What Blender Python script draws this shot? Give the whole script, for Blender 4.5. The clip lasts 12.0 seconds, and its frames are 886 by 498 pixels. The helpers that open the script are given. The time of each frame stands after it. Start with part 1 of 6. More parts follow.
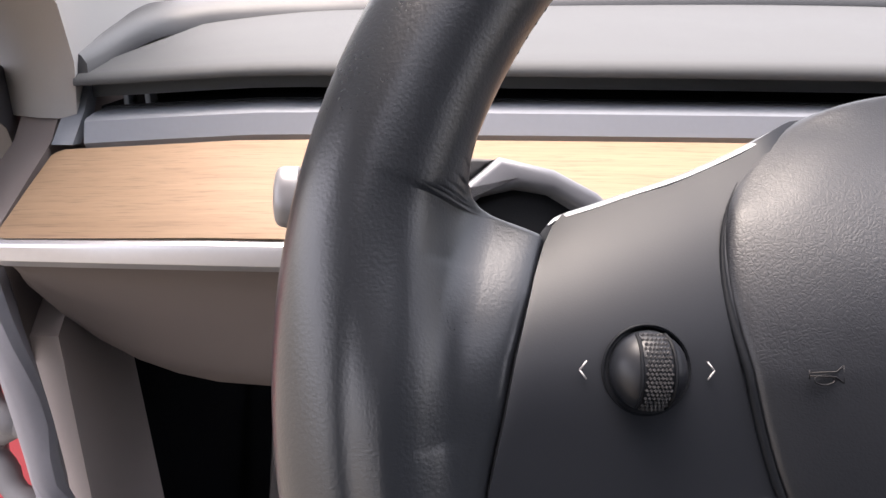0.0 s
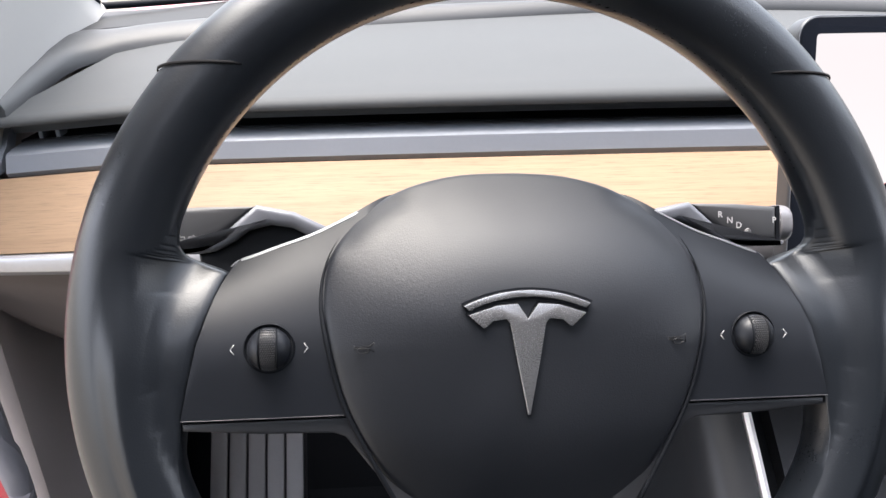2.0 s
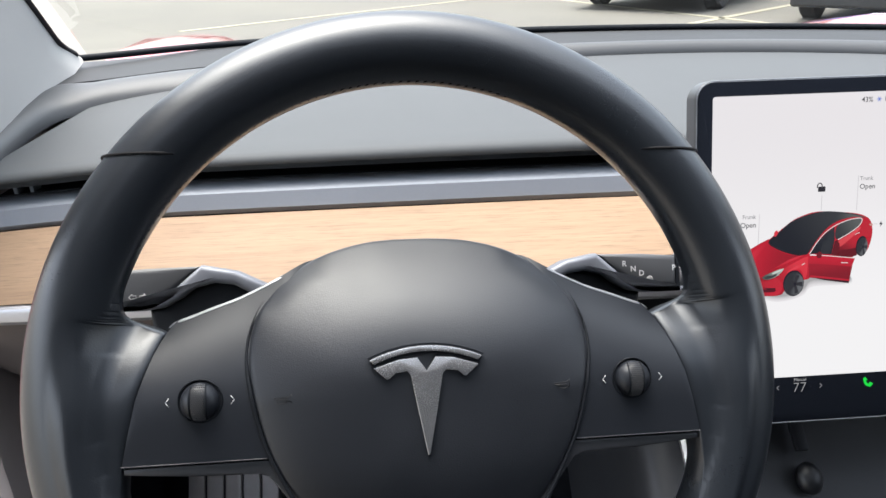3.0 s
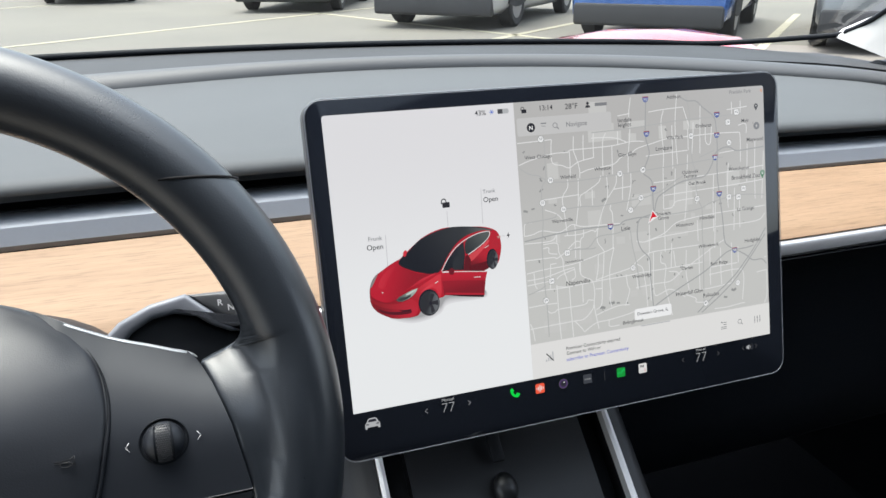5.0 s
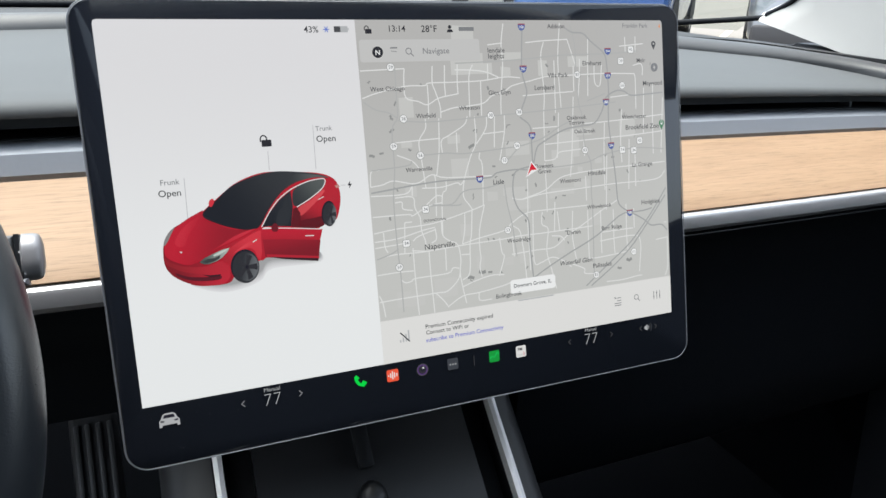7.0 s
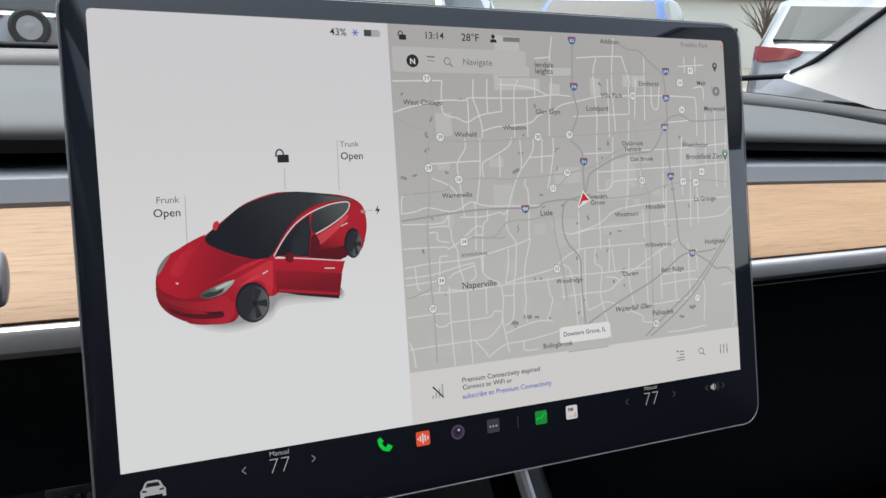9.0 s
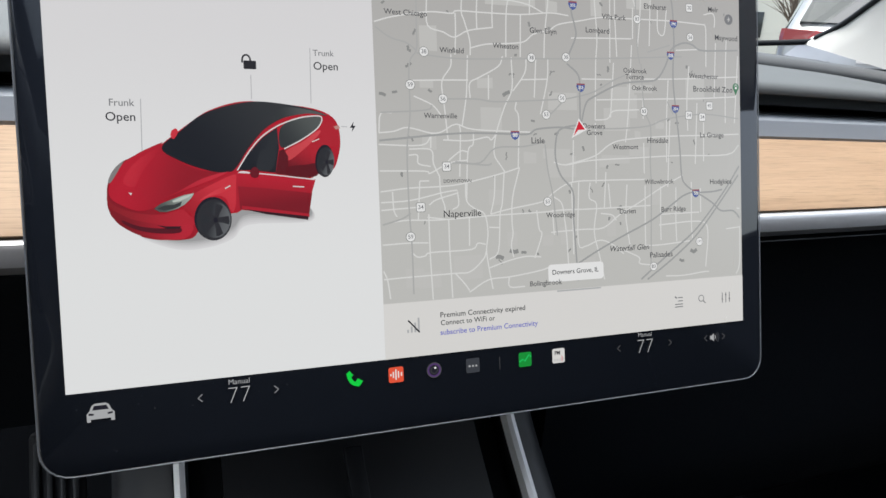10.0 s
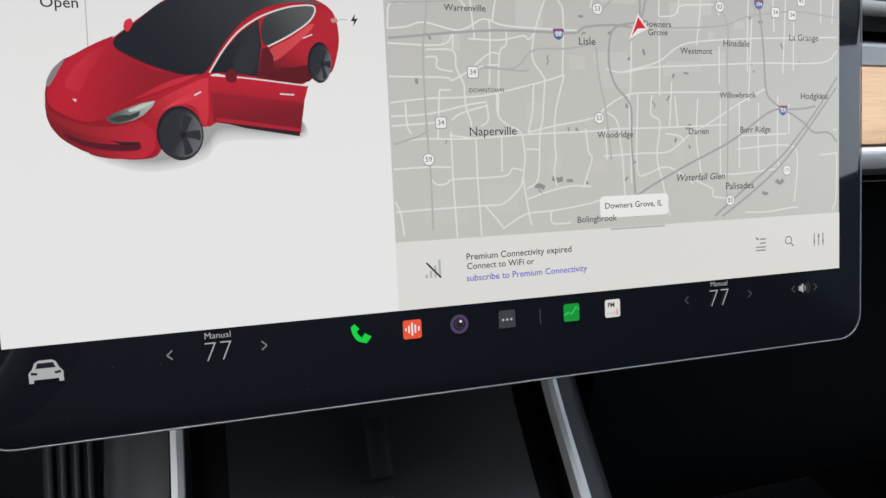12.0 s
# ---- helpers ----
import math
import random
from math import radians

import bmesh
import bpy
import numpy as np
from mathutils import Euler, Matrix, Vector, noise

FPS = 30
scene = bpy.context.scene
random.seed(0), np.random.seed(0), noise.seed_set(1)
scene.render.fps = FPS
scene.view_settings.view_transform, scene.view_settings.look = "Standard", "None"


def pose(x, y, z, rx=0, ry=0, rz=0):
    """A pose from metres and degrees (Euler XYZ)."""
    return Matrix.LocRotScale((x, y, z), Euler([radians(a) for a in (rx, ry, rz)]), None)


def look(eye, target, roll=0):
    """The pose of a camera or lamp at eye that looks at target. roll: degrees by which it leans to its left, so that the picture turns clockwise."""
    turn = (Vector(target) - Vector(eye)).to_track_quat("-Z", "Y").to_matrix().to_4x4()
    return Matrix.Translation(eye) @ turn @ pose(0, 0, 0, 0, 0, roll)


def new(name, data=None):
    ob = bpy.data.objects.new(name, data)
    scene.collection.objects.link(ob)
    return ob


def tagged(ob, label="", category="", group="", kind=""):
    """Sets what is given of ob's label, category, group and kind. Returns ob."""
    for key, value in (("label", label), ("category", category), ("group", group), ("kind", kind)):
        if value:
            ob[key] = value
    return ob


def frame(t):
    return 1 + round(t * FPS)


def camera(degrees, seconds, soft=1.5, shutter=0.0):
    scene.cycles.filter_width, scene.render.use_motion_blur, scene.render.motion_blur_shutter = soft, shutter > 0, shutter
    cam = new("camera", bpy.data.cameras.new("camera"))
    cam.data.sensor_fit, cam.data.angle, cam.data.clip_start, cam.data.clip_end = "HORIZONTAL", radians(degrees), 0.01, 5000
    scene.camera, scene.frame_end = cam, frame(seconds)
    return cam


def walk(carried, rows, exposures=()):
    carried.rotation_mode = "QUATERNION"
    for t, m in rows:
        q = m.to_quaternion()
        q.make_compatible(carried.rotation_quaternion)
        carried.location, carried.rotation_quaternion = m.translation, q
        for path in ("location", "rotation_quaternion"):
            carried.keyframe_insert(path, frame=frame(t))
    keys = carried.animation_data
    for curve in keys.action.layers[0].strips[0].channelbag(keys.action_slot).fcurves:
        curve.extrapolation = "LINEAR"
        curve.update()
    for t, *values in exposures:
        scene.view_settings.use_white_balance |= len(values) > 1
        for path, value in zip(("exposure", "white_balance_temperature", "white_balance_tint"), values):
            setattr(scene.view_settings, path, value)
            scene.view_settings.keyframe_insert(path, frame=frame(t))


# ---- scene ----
# The camera's way, in the frame of the touchscreen (tilted back by 15.5 degrees, top edge 1.0 m above the ground)
DISPLAY_FRAME = pose(0, 0, 1.0, -15.5)
cam = camera(63.91, 12.0, soft=1.5)
PATH = [
    (0, (-0.5015, -0.2883, -0.0869), (-0.4270, 1.6969, -0.3070), 0.50),
    (0.5, (-0.4757, -0.3151, -0.0810), (-0.4251, 1.6635, -0.3602), -1.90),
    (1, (-0.4601, -0.3397, -0.0740), (-0.3737, 1.6353, -0.3740), -1.70),
    (1.5, (-0.4400, -0.3679, -0.0648), (-0.3319, 1.6003, -0.4032), -1.28),
    (2, (-0.4015, -0.4084, -0.0464), (-0.2987, 1.5599, -0.3858), -1.35),
    (2.5, (-0.3774, -0.4344, -0.0329), (-0.2784, 1.5376, -0.3513), -1.67),
    (2.7, (-0.3724, -0.4439, -0.0282), (-0.2714, 1.5303, -0.3320), -1.88),
    (4.3, (-0.2975, -0.4510, -0.0174), (0.1005, 1.4926, -0.2709), -4.56),
    (4.5, (-0.2773, -0.4438, -0.0191), (0.1836, 1.4857, -0.2739), -4.72),
    (5, (-0.2273, -0.4351, -0.0270), (0.3539, 1.4596, -0.2955), -5.07),
    (5.5, (-0.1890, -0.4236, -0.0384), (0.4857, 1.4394, -0.3108), -5.10),
    (6, (-0.1604, -0.4008, -0.0493), (0.5621, 1.4446, -0.3184), -5.00),
    (6.5, (-0.1497, -0.3819, -0.0604), (0.5862, 1.4584, -0.3282), -4.74),
    (6.7, (-0.1437, -0.3784, -0.0666), (0.5895, 1.4632, -0.3332), -4.53),
    (8.3, (-0.1518, -0.3453, -0.0937), (0.5892, 1.5105, -0.1765), -4.14),
    (8.5, (-0.1510, -0.3374, -0.0962), (0.5932, 1.5180, -0.1563), -4.08),
    (9, (-0.1426, -0.3153, -0.0964), (0.5995, 1.5412, -0.1483), -3.62),
    (9.5, (-0.1434, -0.3128, -0.0944), (0.5830, 1.5496, -0.1562), -2.90),
    (10, (-0.1207, -0.2994, -0.1221), (0.5797, 1.5708, -0.2300), -2.01),
    (10.5, (-0.1012, -0.2618, -0.1386), (0.5478, 1.6213, -0.3195), -1.43),
    (11, (-0.0913, -0.2417, -0.1422), (0.5190, 1.6487, -0.3737), -1.45),
    (11.5, (-0.0966, -0.2423, -0.1448), (0.4941, 1.6564, -0.3596), -1.99),
    (12, (-0.0955, -0.2458, -0.1436), (0.4907, 1.6587, -0.3145), -2.66),
]
walk(cam, [(t, DISPLAY_FRAME @ look(eye, aim, roll)) for t, eye, aim, roll in PATH],
     exposures=[(0.0, 2.38, 7150, 21), (1.0, 2.46, 7000, 19), (2.5, 2.14, 6600, 12), (4.5, 1.88, 6400, 8), (6.5, 1.88, 6390, 6), (8.5, 1.63, 6480, 8), (9.5, 1.58, 6480, 8), (10.5, 1.84, 6480, 7), (12.0, 1.82, 6560, 7)])

# ---- light: a bright overcast winter sky ----
world = bpy.data.worlds.new("overcast_sky")
scene.world = world
world.use_nodes = True
wn = world.node_tree.nodes
sky = wn.new("ShaderNodeTexSky")
sky.sky_type = "NISHITA"
sky.sun_disc = False
sky.sun_elevation = radians(76)
sky.sun_rotation = radians(-45)
sky.dust_density = 4.0
sky.air_density = 1.0
hsv = wn.new("ShaderNodeHueSaturation")
hsv.inputs["Saturation"].default_value = 0.5
world.node_tree.links.new(sky.outputs[0], hsv.inputs["Color"])
world.node_tree.links.new(hsv.outputs[0], wn["Background"].inputs["Color"])
# an overcast sky is brightest overhead
way = wn.new("ShaderNodeTexCoord")
height = wn.new("ShaderNodeSeparateXYZ")
rise = wn.new("ShaderNodeMapRange")
rise.inputs["To Min"].default_value, rise.inputs["To Max"].default_value = 0.15, 0.28
world.node_tree.links.new(way.outputs["Generated"], height.inputs[0])
world.node_tree.links.new(height.outputs["Z"], rise.inputs["Value"])
world.node_tree.links.new(rise.outputs[0], wn["Background"].inputs["Strength"])

sun_data = bpy.data.lights.new("sun", "SUN")
sun_data.energy = 0.6
sun_data.angle = radians(60)
sun_data.color = (1.0, 0.985, 0.97)
sun = new("sun", sun_data)
sun.matrix_world = look((-2.1, 2.1, 12), (0, 0, 0))


# ---- materials ----
def mat(name, color, rough=0.5, metal=0.0, grain=0.0, scale=400.0, vary=0.06, coat=0.0, spread=6.0, spec=0.5):
    """A surface: base colour with two scales of variation, roughness wear and fine bump (scale in cells a metre)."""
    m = bpy.data.materials.new(name)
    m.use_nodes = True
    nt = m.node_tree
    b = nt.nodes["Principled BSDF"]
    b.inputs["Metallic"].default_value = metal
    b.inputs["Coat Weight"].default_value = coat
    b.inputs["Specular IOR Level"].default_value = spec
    co = nt.nodes.new("ShaderNodeTexCoord")
    big = nt.nodes.new("ShaderNodeTexNoise")
    big.inputs["Scale"].default_value = spread
    big.inputs["Detail"].default_value = 5
    fine = nt.nodes.new("ShaderNodeTexNoise")
    fine.inputs["Scale"].default_value = scale
    fine.inputs["Detail"].default_value = 3
    for n in (big, fine):
        nt.links.new(co.outputs["Object"], n.inputs["Vector"])
    mixed = nt.nodes.new("ShaderNodeMath")
    mixed.operation = "MULTIPLY_ADD"
    mixed.inputs[1].default_value = 0.6
    half = nt.nodes.new("ShaderNodeMath")
    half.operation = "MULTIPLY"
    half.inputs[1].default_value = 0.4
    nt.links.new(fine.outputs["Fac"], half.inputs[0])
    nt.links.new(big.outputs["Fac"], mixed.inputs[0])
    nt.links.new(half.outputs[0], mixed.inputs[2])
    ramp = nt.nodes.new("ShaderNodeMapRange")
    ramp.inputs["From Min"].default_value, ramp.inputs["From Max"].default_value = 0.25, 0.75
    ramp.inputs["To Min"].default_value, ramp.inputs["To Max"].default_value = 1 - vary, 1 + vary
    nt.links.new(mixed.outputs[0], ramp.inputs["Value"])
    tint = nt.nodes.new("ShaderNodeMix")
    tint.data_type, tint.blend_type = "RGBA", "MULTIPLY"
    tint.inputs["Factor"].default_value = 1.0
    tint.inputs["A"].default_value = (*color, 1)
    nt.links.new(ramp.outputs[0], tint.inputs["B"])
    nt.links.new(tint.outputs["Result"], b.inputs["Base Color"])
    rr = nt.nodes.new("ShaderNodeMapRange")
    rr.inputs["From Min"].default_value, rr.inputs["From Max"].default_value = 0.3, 0.7
    rr.inputs["To Min"].default_value, rr.inputs["To Max"].default_value = rough * 0.88, min(1, rough * 1.12)
    nt.links.new(mixed.outputs[0], rr.inputs["Value"])
    nt.links.new(rr.outputs[0], b.inputs["Roughness"])
    if grain > 0:
        bump = nt.nodes.new("ShaderNodeBump")
        bump.inputs["Strength"].default_value = grain
        bump.inputs["Distance"].default_value = 0.5 / scale
        nt.links.new(fine.outputs["Fac"], bump.inputs["Height"])
        nt.links.new(bump.outputs[0], b.inputs["Normal"])
    return m


def leather_mat(name, color, rough, cells=900.0, grain=0.5, patchy=True, spec=0.85):
    """Grained leather: cell pattern that fades in and out, over soft colour variation."""
    m = mat(name, color, rough, vary=0.10, spread=25, spec=spec)
    nt = m.node_tree
    b = nt.nodes["Principled BSDF"]
    co = nt.nodes.new("ShaderNodeTexCoord")
    vor = nt.nodes.new("ShaderNodeTexVoronoi")
    vor.feature = "DISTANCE_TO_EDGE"
    vor.inputs["Scale"].default_value = cells
    warp = nt.nodes.new("ShaderNodeTexNoise")
    warp.inputs["Scale"].default_value = cells * 0.6
    mixv = nt.nodes.new("ShaderNodeMix")
    mixv.data_type = "VECTOR"
    mixv.inputs["Factor"].default_value = 0.002
    nt.links.new(co.outputs["Object"], mixv.inputs["A"])
    nt.links.new(co.outputs["Object"], warp.inputs["Vector"])
    nt.links.new(warp.outputs["Color"], mixv.inputs["B"])
    nt.links.new(mixv.outputs["Result"], vor.inputs["Vector"])
    crop = nt.nodes.new("ShaderNodeMapRange")
    crop.inputs["From Max"].default_value = 0.25
    nt.links.new(vor.outputs["Distance"], crop.inputs["Value"])
    bump = nt.nodes.new("ShaderNodeBump")
    bump.inputs["Distance"].default_value = 0.00025
    area = nt.nodes.new("ShaderNodeTexNoise")
    area.inputs["Scale"].default_value = 18
    nt.links.new(co.outputs["Object"], area.inputs["Vector"])
    am = nt.nodes.new("ShaderNodeMapRange")
    am.inputs["From Min"].default_value, am.inputs["From Max"].default_value = 0.35, 0.65
    am.inputs["To Min"].default_value, am.inputs["To Max"].default_value = (grain * 0.25 if patchy else grain), grain
    nt.links.new(area.outputs["Fac"], am.inputs["Value"])
    nt.links.new(am.outputs[0], bump.inputs["Strength"])
    nt.links.new(crop.outputs[0], bump.inputs["Height"])
    nt.links.new(bump.outputs[0], b.inputs["Normal"])
    return m


def wood_mat(name):
    """Open-pore pale oak: long streaks along x, short dark pores and slow colour bands."""
    m = bpy.data.materials.new(name)
    m.use_nodes = True
    nt = m.node_tree
    b = nt.nodes["Principled BSDF"]
    co = nt.nodes.new("ShaderNodeTexCoord")

    def layer(scale, detail, sx, sy, sz):
        mp = nt.nodes.new("ShaderNodeMapping")
        mp.inputs["Scale"].default_value = (sx, sy, sz)
        nt.links.new(co.outputs["Object"], mp.inputs["Vector"])
        n = nt.nodes.new("ShaderNodeTexNoise")
        n.inputs["Scale"].default_value = scale
        n.inputs["Detail"].default_value = detail
        n.inputs["Roughness"].default_value = 0.6
        nt.links.new(mp.outputs[0], n.inputs["Vector"])
        return n

    bands = layer(3, 4, 1.2, 12, 12)
    streak = layer(14, 6, 0.9, 22, 22)
    pores = layer(60, 2, 0.7, 16, 16)
    ramp = nt.nodes.new("ShaderNodeValToRGB")
    ramp.color_ramp.elements[0].position = 0.25
    ramp.color_ramp.elements[0].color = (0.184, 0.115, 0.068, 1)
    ramp.color_ramp.elements[1].position = 0.75
    ramp.color_ramp.elements[1].color = (0.286, 0.194, 0.121, 1)
    add = nt.nodes.new("ShaderNodeMix")
    add.data_type = "FLOAT"
    add.inputs["Factor"].default_value = 0.55
    nt.links.new(bands.outputs["Fac"], add.inputs["A"])
    nt.links.new(streak.outputs["Fac"], add.inputs["B"])
    nt.links.new(add.outputs["Result"], ramp.inputs["Fac"])
    dark = nt.nodes.new("ShaderNodeMapRange")
    dark.inputs["From Min"].default_value, dark.inputs["From Max"].default_value = 0.30, 0.46
    dark.inputs["To Min"].default_value = 0.72
    nt.links.new(pores.outputs["Fac"], dark.inputs["Value"])
    mul = nt.nodes.new("ShaderNodeMix")
    mul.data_type, mul.blend_type = "RGBA", "MULTIPLY"
    mul.inputs["Factor"].default_value = 1.0
    nt.links.new(ramp.outputs["Color"], mul.inputs["A"])
    nt.links.new(dark.outputs[0], mul.inputs["B"])
    nt.links.new(mul.outputs["Result"], b.inputs["Base Color"])
    b.inputs["Roughness"].default_value = 0.6
    b.inputs["Specular IOR Level"].default_value = 0.3
    bump = nt.nodes.new("ShaderNodeBump")
    bump.inputs["Strength"].default_value = 0.35
    bump.inputs["Distance"].default_value = 0.0004
    nt.links.new(pores.outputs["Fac"], bump.inputs["Height"])
    nt.links.new(bump.outputs[0], b.inputs["Normal"])
    return m


def glow(name, color, strength=1.0):
    """A lit part of the touchscreen's picture, under its glossy cover."""
    m = bpy.data.materials.new(name)
    m.use_nodes = True
    b = m.node_tree.nodes["Principled BSDF"]
    b.inputs["Base Color"].default_value = (0.01, 0.01, 0.012, 1)
    b.inputs["Roughness"].default_value = 0.25
    b.inputs["Specular IOR Level"].default_value = 0.3
    b.inputs["Emission Color"].default_value = (*color, 1)
    b.inputs["Emission Strength"].default_value = strength * GLOW
    return m


def pane_mat(name, tint, gloss_rough=0.02):
    m = bpy.data.materials.new(name)
    m.use_nodes = True
    nt = m.node_tree
    nt.nodes.remove(nt.nodes["Principled BSDF"])
    tr = nt.nodes.new("ShaderNodeBsdfTransparent")
    tr.inputs["Color"].default_value = (*tint, 1)
    gl = nt.nodes.new("ShaderNodeBsdfGlossy")
    gl.inputs["Roughness"].default_value = gloss_rough
    fr = nt.nodes.new("ShaderNodeFresnel")
    fr.inputs["IOR"].default_value = 1.3
    mx = nt.nodes.new("ShaderNodeMixShader")
    nt.links.new(fr.outputs[0], mx.inputs[0])
    nt.links.new(tr.outputs[0], mx.inputs[1])
    nt.links.new(gl.outputs[0], mx.inputs[2])
    nt.links.new(mx.outputs[0], nt.nodes["Material Output"].inputs["Surface"])
    return m


EXPOSURE = 1.83
GLOW = 2 ** -EXPOSURE


def glow_shaded(name, low, high, direction, start, end):
    """Like glow(), with a soft change of colour across the drawn shape (in metres on the display)."""
    m = glow(name, low)
    nt = m.node_tree
    b = nt.nodes["Principled BSDF"]
    co = nt.nodes.new("ShaderNodeTexCoord")
    dot = nt.nodes.new("ShaderNodeVectorMath")
    dot.operation = "DOT_PRODUCT"
    dot.inputs[1].default_value = direction
    nt.links.new(co.outputs["Object"], dot.inputs[0])
    rng = nt.nodes.new("ShaderNodeMapRange")
    rng.interpolation_type = "SMOOTHSTEP"
    rng.inputs["From Min"].default_value, rng.inputs["From Max"].default_value = start, end
    nt.links.new(dot.outputs["Value"], rng.inputs["Value"])
    mix = nt.nodes.new("ShaderNodeMix")
    mix.data_type = "RGBA"
    mix.inputs["A"].default_value, mix.inputs["B"].default_value = (*low, 1), (*high, 1)
    nt.links.new(rng.outputs[0], mix.inputs["Factor"])
    nt.links.new(mix.outputs["Result"], b.inputs["Emission Color"])
    return m


M_LEATHER = mat("black_leather", (0.0110, 0.0138, 0.0176), 0.30, grain=0.16, scale=1300, vary=0.05, spread=25, spec=0.85)
M_PAD = leather_mat("grained_cover", (0.0118, 0.0140, 0.0178), 0.42, 1000, 0.19, spec=0.6)
M_SPOKE = mat("satin_black_plastic", (0.0092, 0.0112, 0.0148), 0.40, grain=0.08, scale=2500, spec=0.5)
M_EDGE = mat("satin_silver_edge", (0.36, 0.37, 0.38), 0.4, metal=0.7)
M_CHROME = mat("brushed_chrome", (0.60, 0.61, 0.62), 0.27, metal=0.85, vary=0.02, scale=2500, spread=8)
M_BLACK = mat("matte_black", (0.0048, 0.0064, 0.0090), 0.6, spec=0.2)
M_GLOSSBLACK = mat("gloss_black", (0.0085, 0.0105, 0.0150), 0.04)
M_WHITE = mat("white_print", (0.50, 0.50, 0.50), 0.5)
M_DASH = mat("dash_soft_pad", (0.062, 0.067, 0.070), 0.70, spec=0.3, grain=0.35, scale=1400, vary=0.08)
M_COWL = mat("cowl_plastic", (0.018, 0.019, 0.0205), 0.6, grain=0.3, scale=1600, spec=0.3)
M_RIDGE = mat("dash_rim_plastic", (0.040, 0.043, 0.046), 0.5, grain=0.3, scale=1600)
# daylight and red-door bounce are put into this panel colour
M_LOWER_LIT = mat("lit_dark_panel", (0.18, 0.152, 0.142), 0.62, grain=0.3, scale=1500)
M_SILVER = mat("satin_grey_trim", (0.185, 0.203, 0.230), 0.55, metal=0.15)
M_STRIP = mat("satin_aluminium", (0.52, 0.52, 0.53), 0.36, metal=0.6)
M_CONSOLESTRIP = mat("pale_aluminium", (0.95, 0.95, 0.95), 0.50, metal=0.7, vary=0.01)
M_WOOD = wood_mat("open_pore_oak")
M_FABRIC = mat("pale_headliner", (0.37, 0.37, 0.36), 0.9, grain=0.4, scale=1800)
M_SEAL = mat("rubber_seal", (0.045, 0.045, 0.05), 0.45)
# darker than black carpet: the footwell's shade is put into the colour
M_SHADED_CARPET = mat("shaded_black_carpet", (0.0024, 0.0032, 0.0046), 0.95, grain=0.9, scale=700, spec=0.05)
M_RUBBER = mat("ribbed_rubber", (0.05, 0.05, 0.053), 0.55)
M_TRIMGREY = mat("satin_dark_grey", (0.035, 0.037, 0.041), 0.36, spec=0.8)
M_STEEL = mat("pedal_steel", (0.45, 0.45, 0.46), 0.35, metal=0.9)
M_RED = mat("red_car_paint", (0.42, 0.012, 0.025), 0.25, coat=1.0, vary=0.03)
M_HOUSING = mat("screen_shell", (0.075, 0.078, 0.083), 0.36, metal=0.5)
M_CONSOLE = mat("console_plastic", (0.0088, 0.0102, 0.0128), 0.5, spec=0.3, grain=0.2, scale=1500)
M_STITCH = mat("dark_thread", (0.010, 0.010, 0.011), 0.75, spec=0.15)
M_MARK = mat("dark_print", (0.004, 0.004, 0.005), 0.5)
M_KNURL = mat("knurled_rubber", (0.055, 0.056, 0.058), 0.5)
M_STALK = mat("stalk_plastic", (0.050, 0.052, 0.055), 0.42, grain=0.15, scale=2000)
M_STALKTRIM = mat("stalk_trim", (0.14, 0.15, 0.17), 0.42, metal=0.25)
M_CAP = mat("cap_silver", (0.22, 0.22, 0.23), 0.36, metal=0.35)
M_CONCRETE = mat("worn_concrete", (0.138, 0.128, 0.108), 0.9, grain=0.4, scale=40, vary=0.30, spread=0.45)
M_SEALGREY = mat("grey_door_seal", (0.20, 0.20, 0.222), 0.5)
M_REDINNER = mat("satin_red_paint", (0.30, 0.008, 0.022), 0.5, coat=0.2)
# pale with a pink cast: open-door light put into the colour
M_KICK_LIT = mat("lit_side_panel", (0.42, 0.375, 0.355), 0.6, grain=0.25, scale=1500)
M_PADRUB = mat("grey_rubber_rest", (0.012, 0.0131, 0.0152), 0.38, spec=0.6, grain=0.2, scale=1500)
# rib colour raised to make up for missing light in the footwell
M_RUBBERLIGHT = mat("lightened_rubber_rib", (0.55, 0.54, 0.55), 0.55)
M_BOLSTER = mat("grey_console_side", (0.030, 0.032, 0.036), 0.45, spec=0.5, grain=0.2, scale=1500)
M_BOOT = mat("grey_cable_boot", (0.12, 0.12, 0.125), 0.6)
M_PANE = pane_mat("clear_glass", (0.72, 0.75, 0.73))
M_ROOFPANE = pane_mat("tinted_roof_glass", (0.64, 0.66, 0.66))
M_BLUE = mat("blue_car_paint", (0.03, 0.10, 0.32), 0.28, coat=1.0)
M_WHITECAR = mat("white_car_paint", (0.55, 0.55, 0.54), 0.3, coat=0.8)
M_DARKCAR = mat("dark_car_paint", (0.05, 0.052, 0.055), 0.3, coat=0.8)
M_SILVERCAR = mat("silver_car_paint", (0.22, 0.23, 0.24), 0.3, metal=0.4, coat=0.8)
M_CARGLASS = mat("dark_car_glass", (0.02, 0.025, 0.028), 0.08)
M_BUMPER = mat("dark_plastic", (0.03, 0.03, 0.032), 0.6)
M_TAIL = mat("red_lens", (0.26, 0.045, 0.05), 0.2)
M_TYRE = mat("tyre_rubber", (0.018, 0.018, 0.018), 0.8)
M_ALLOY = mat("alloy_rim", (0.34, 0.34, 0.35), 0.4, metal=0.7)
M_BUILDING = mat("pale_render", (0.62, 0.60, 0.54), 0.85, vary=0.1, spread=0.2)
M_BARK = mat("bare_bark", (0.12, 0.095, 0.075), 0.9)
M_YELLOW = mat("faded_yellow_paint", (0.31, 0.285, 0.205), 0.8, vary=0.25, spread=3)


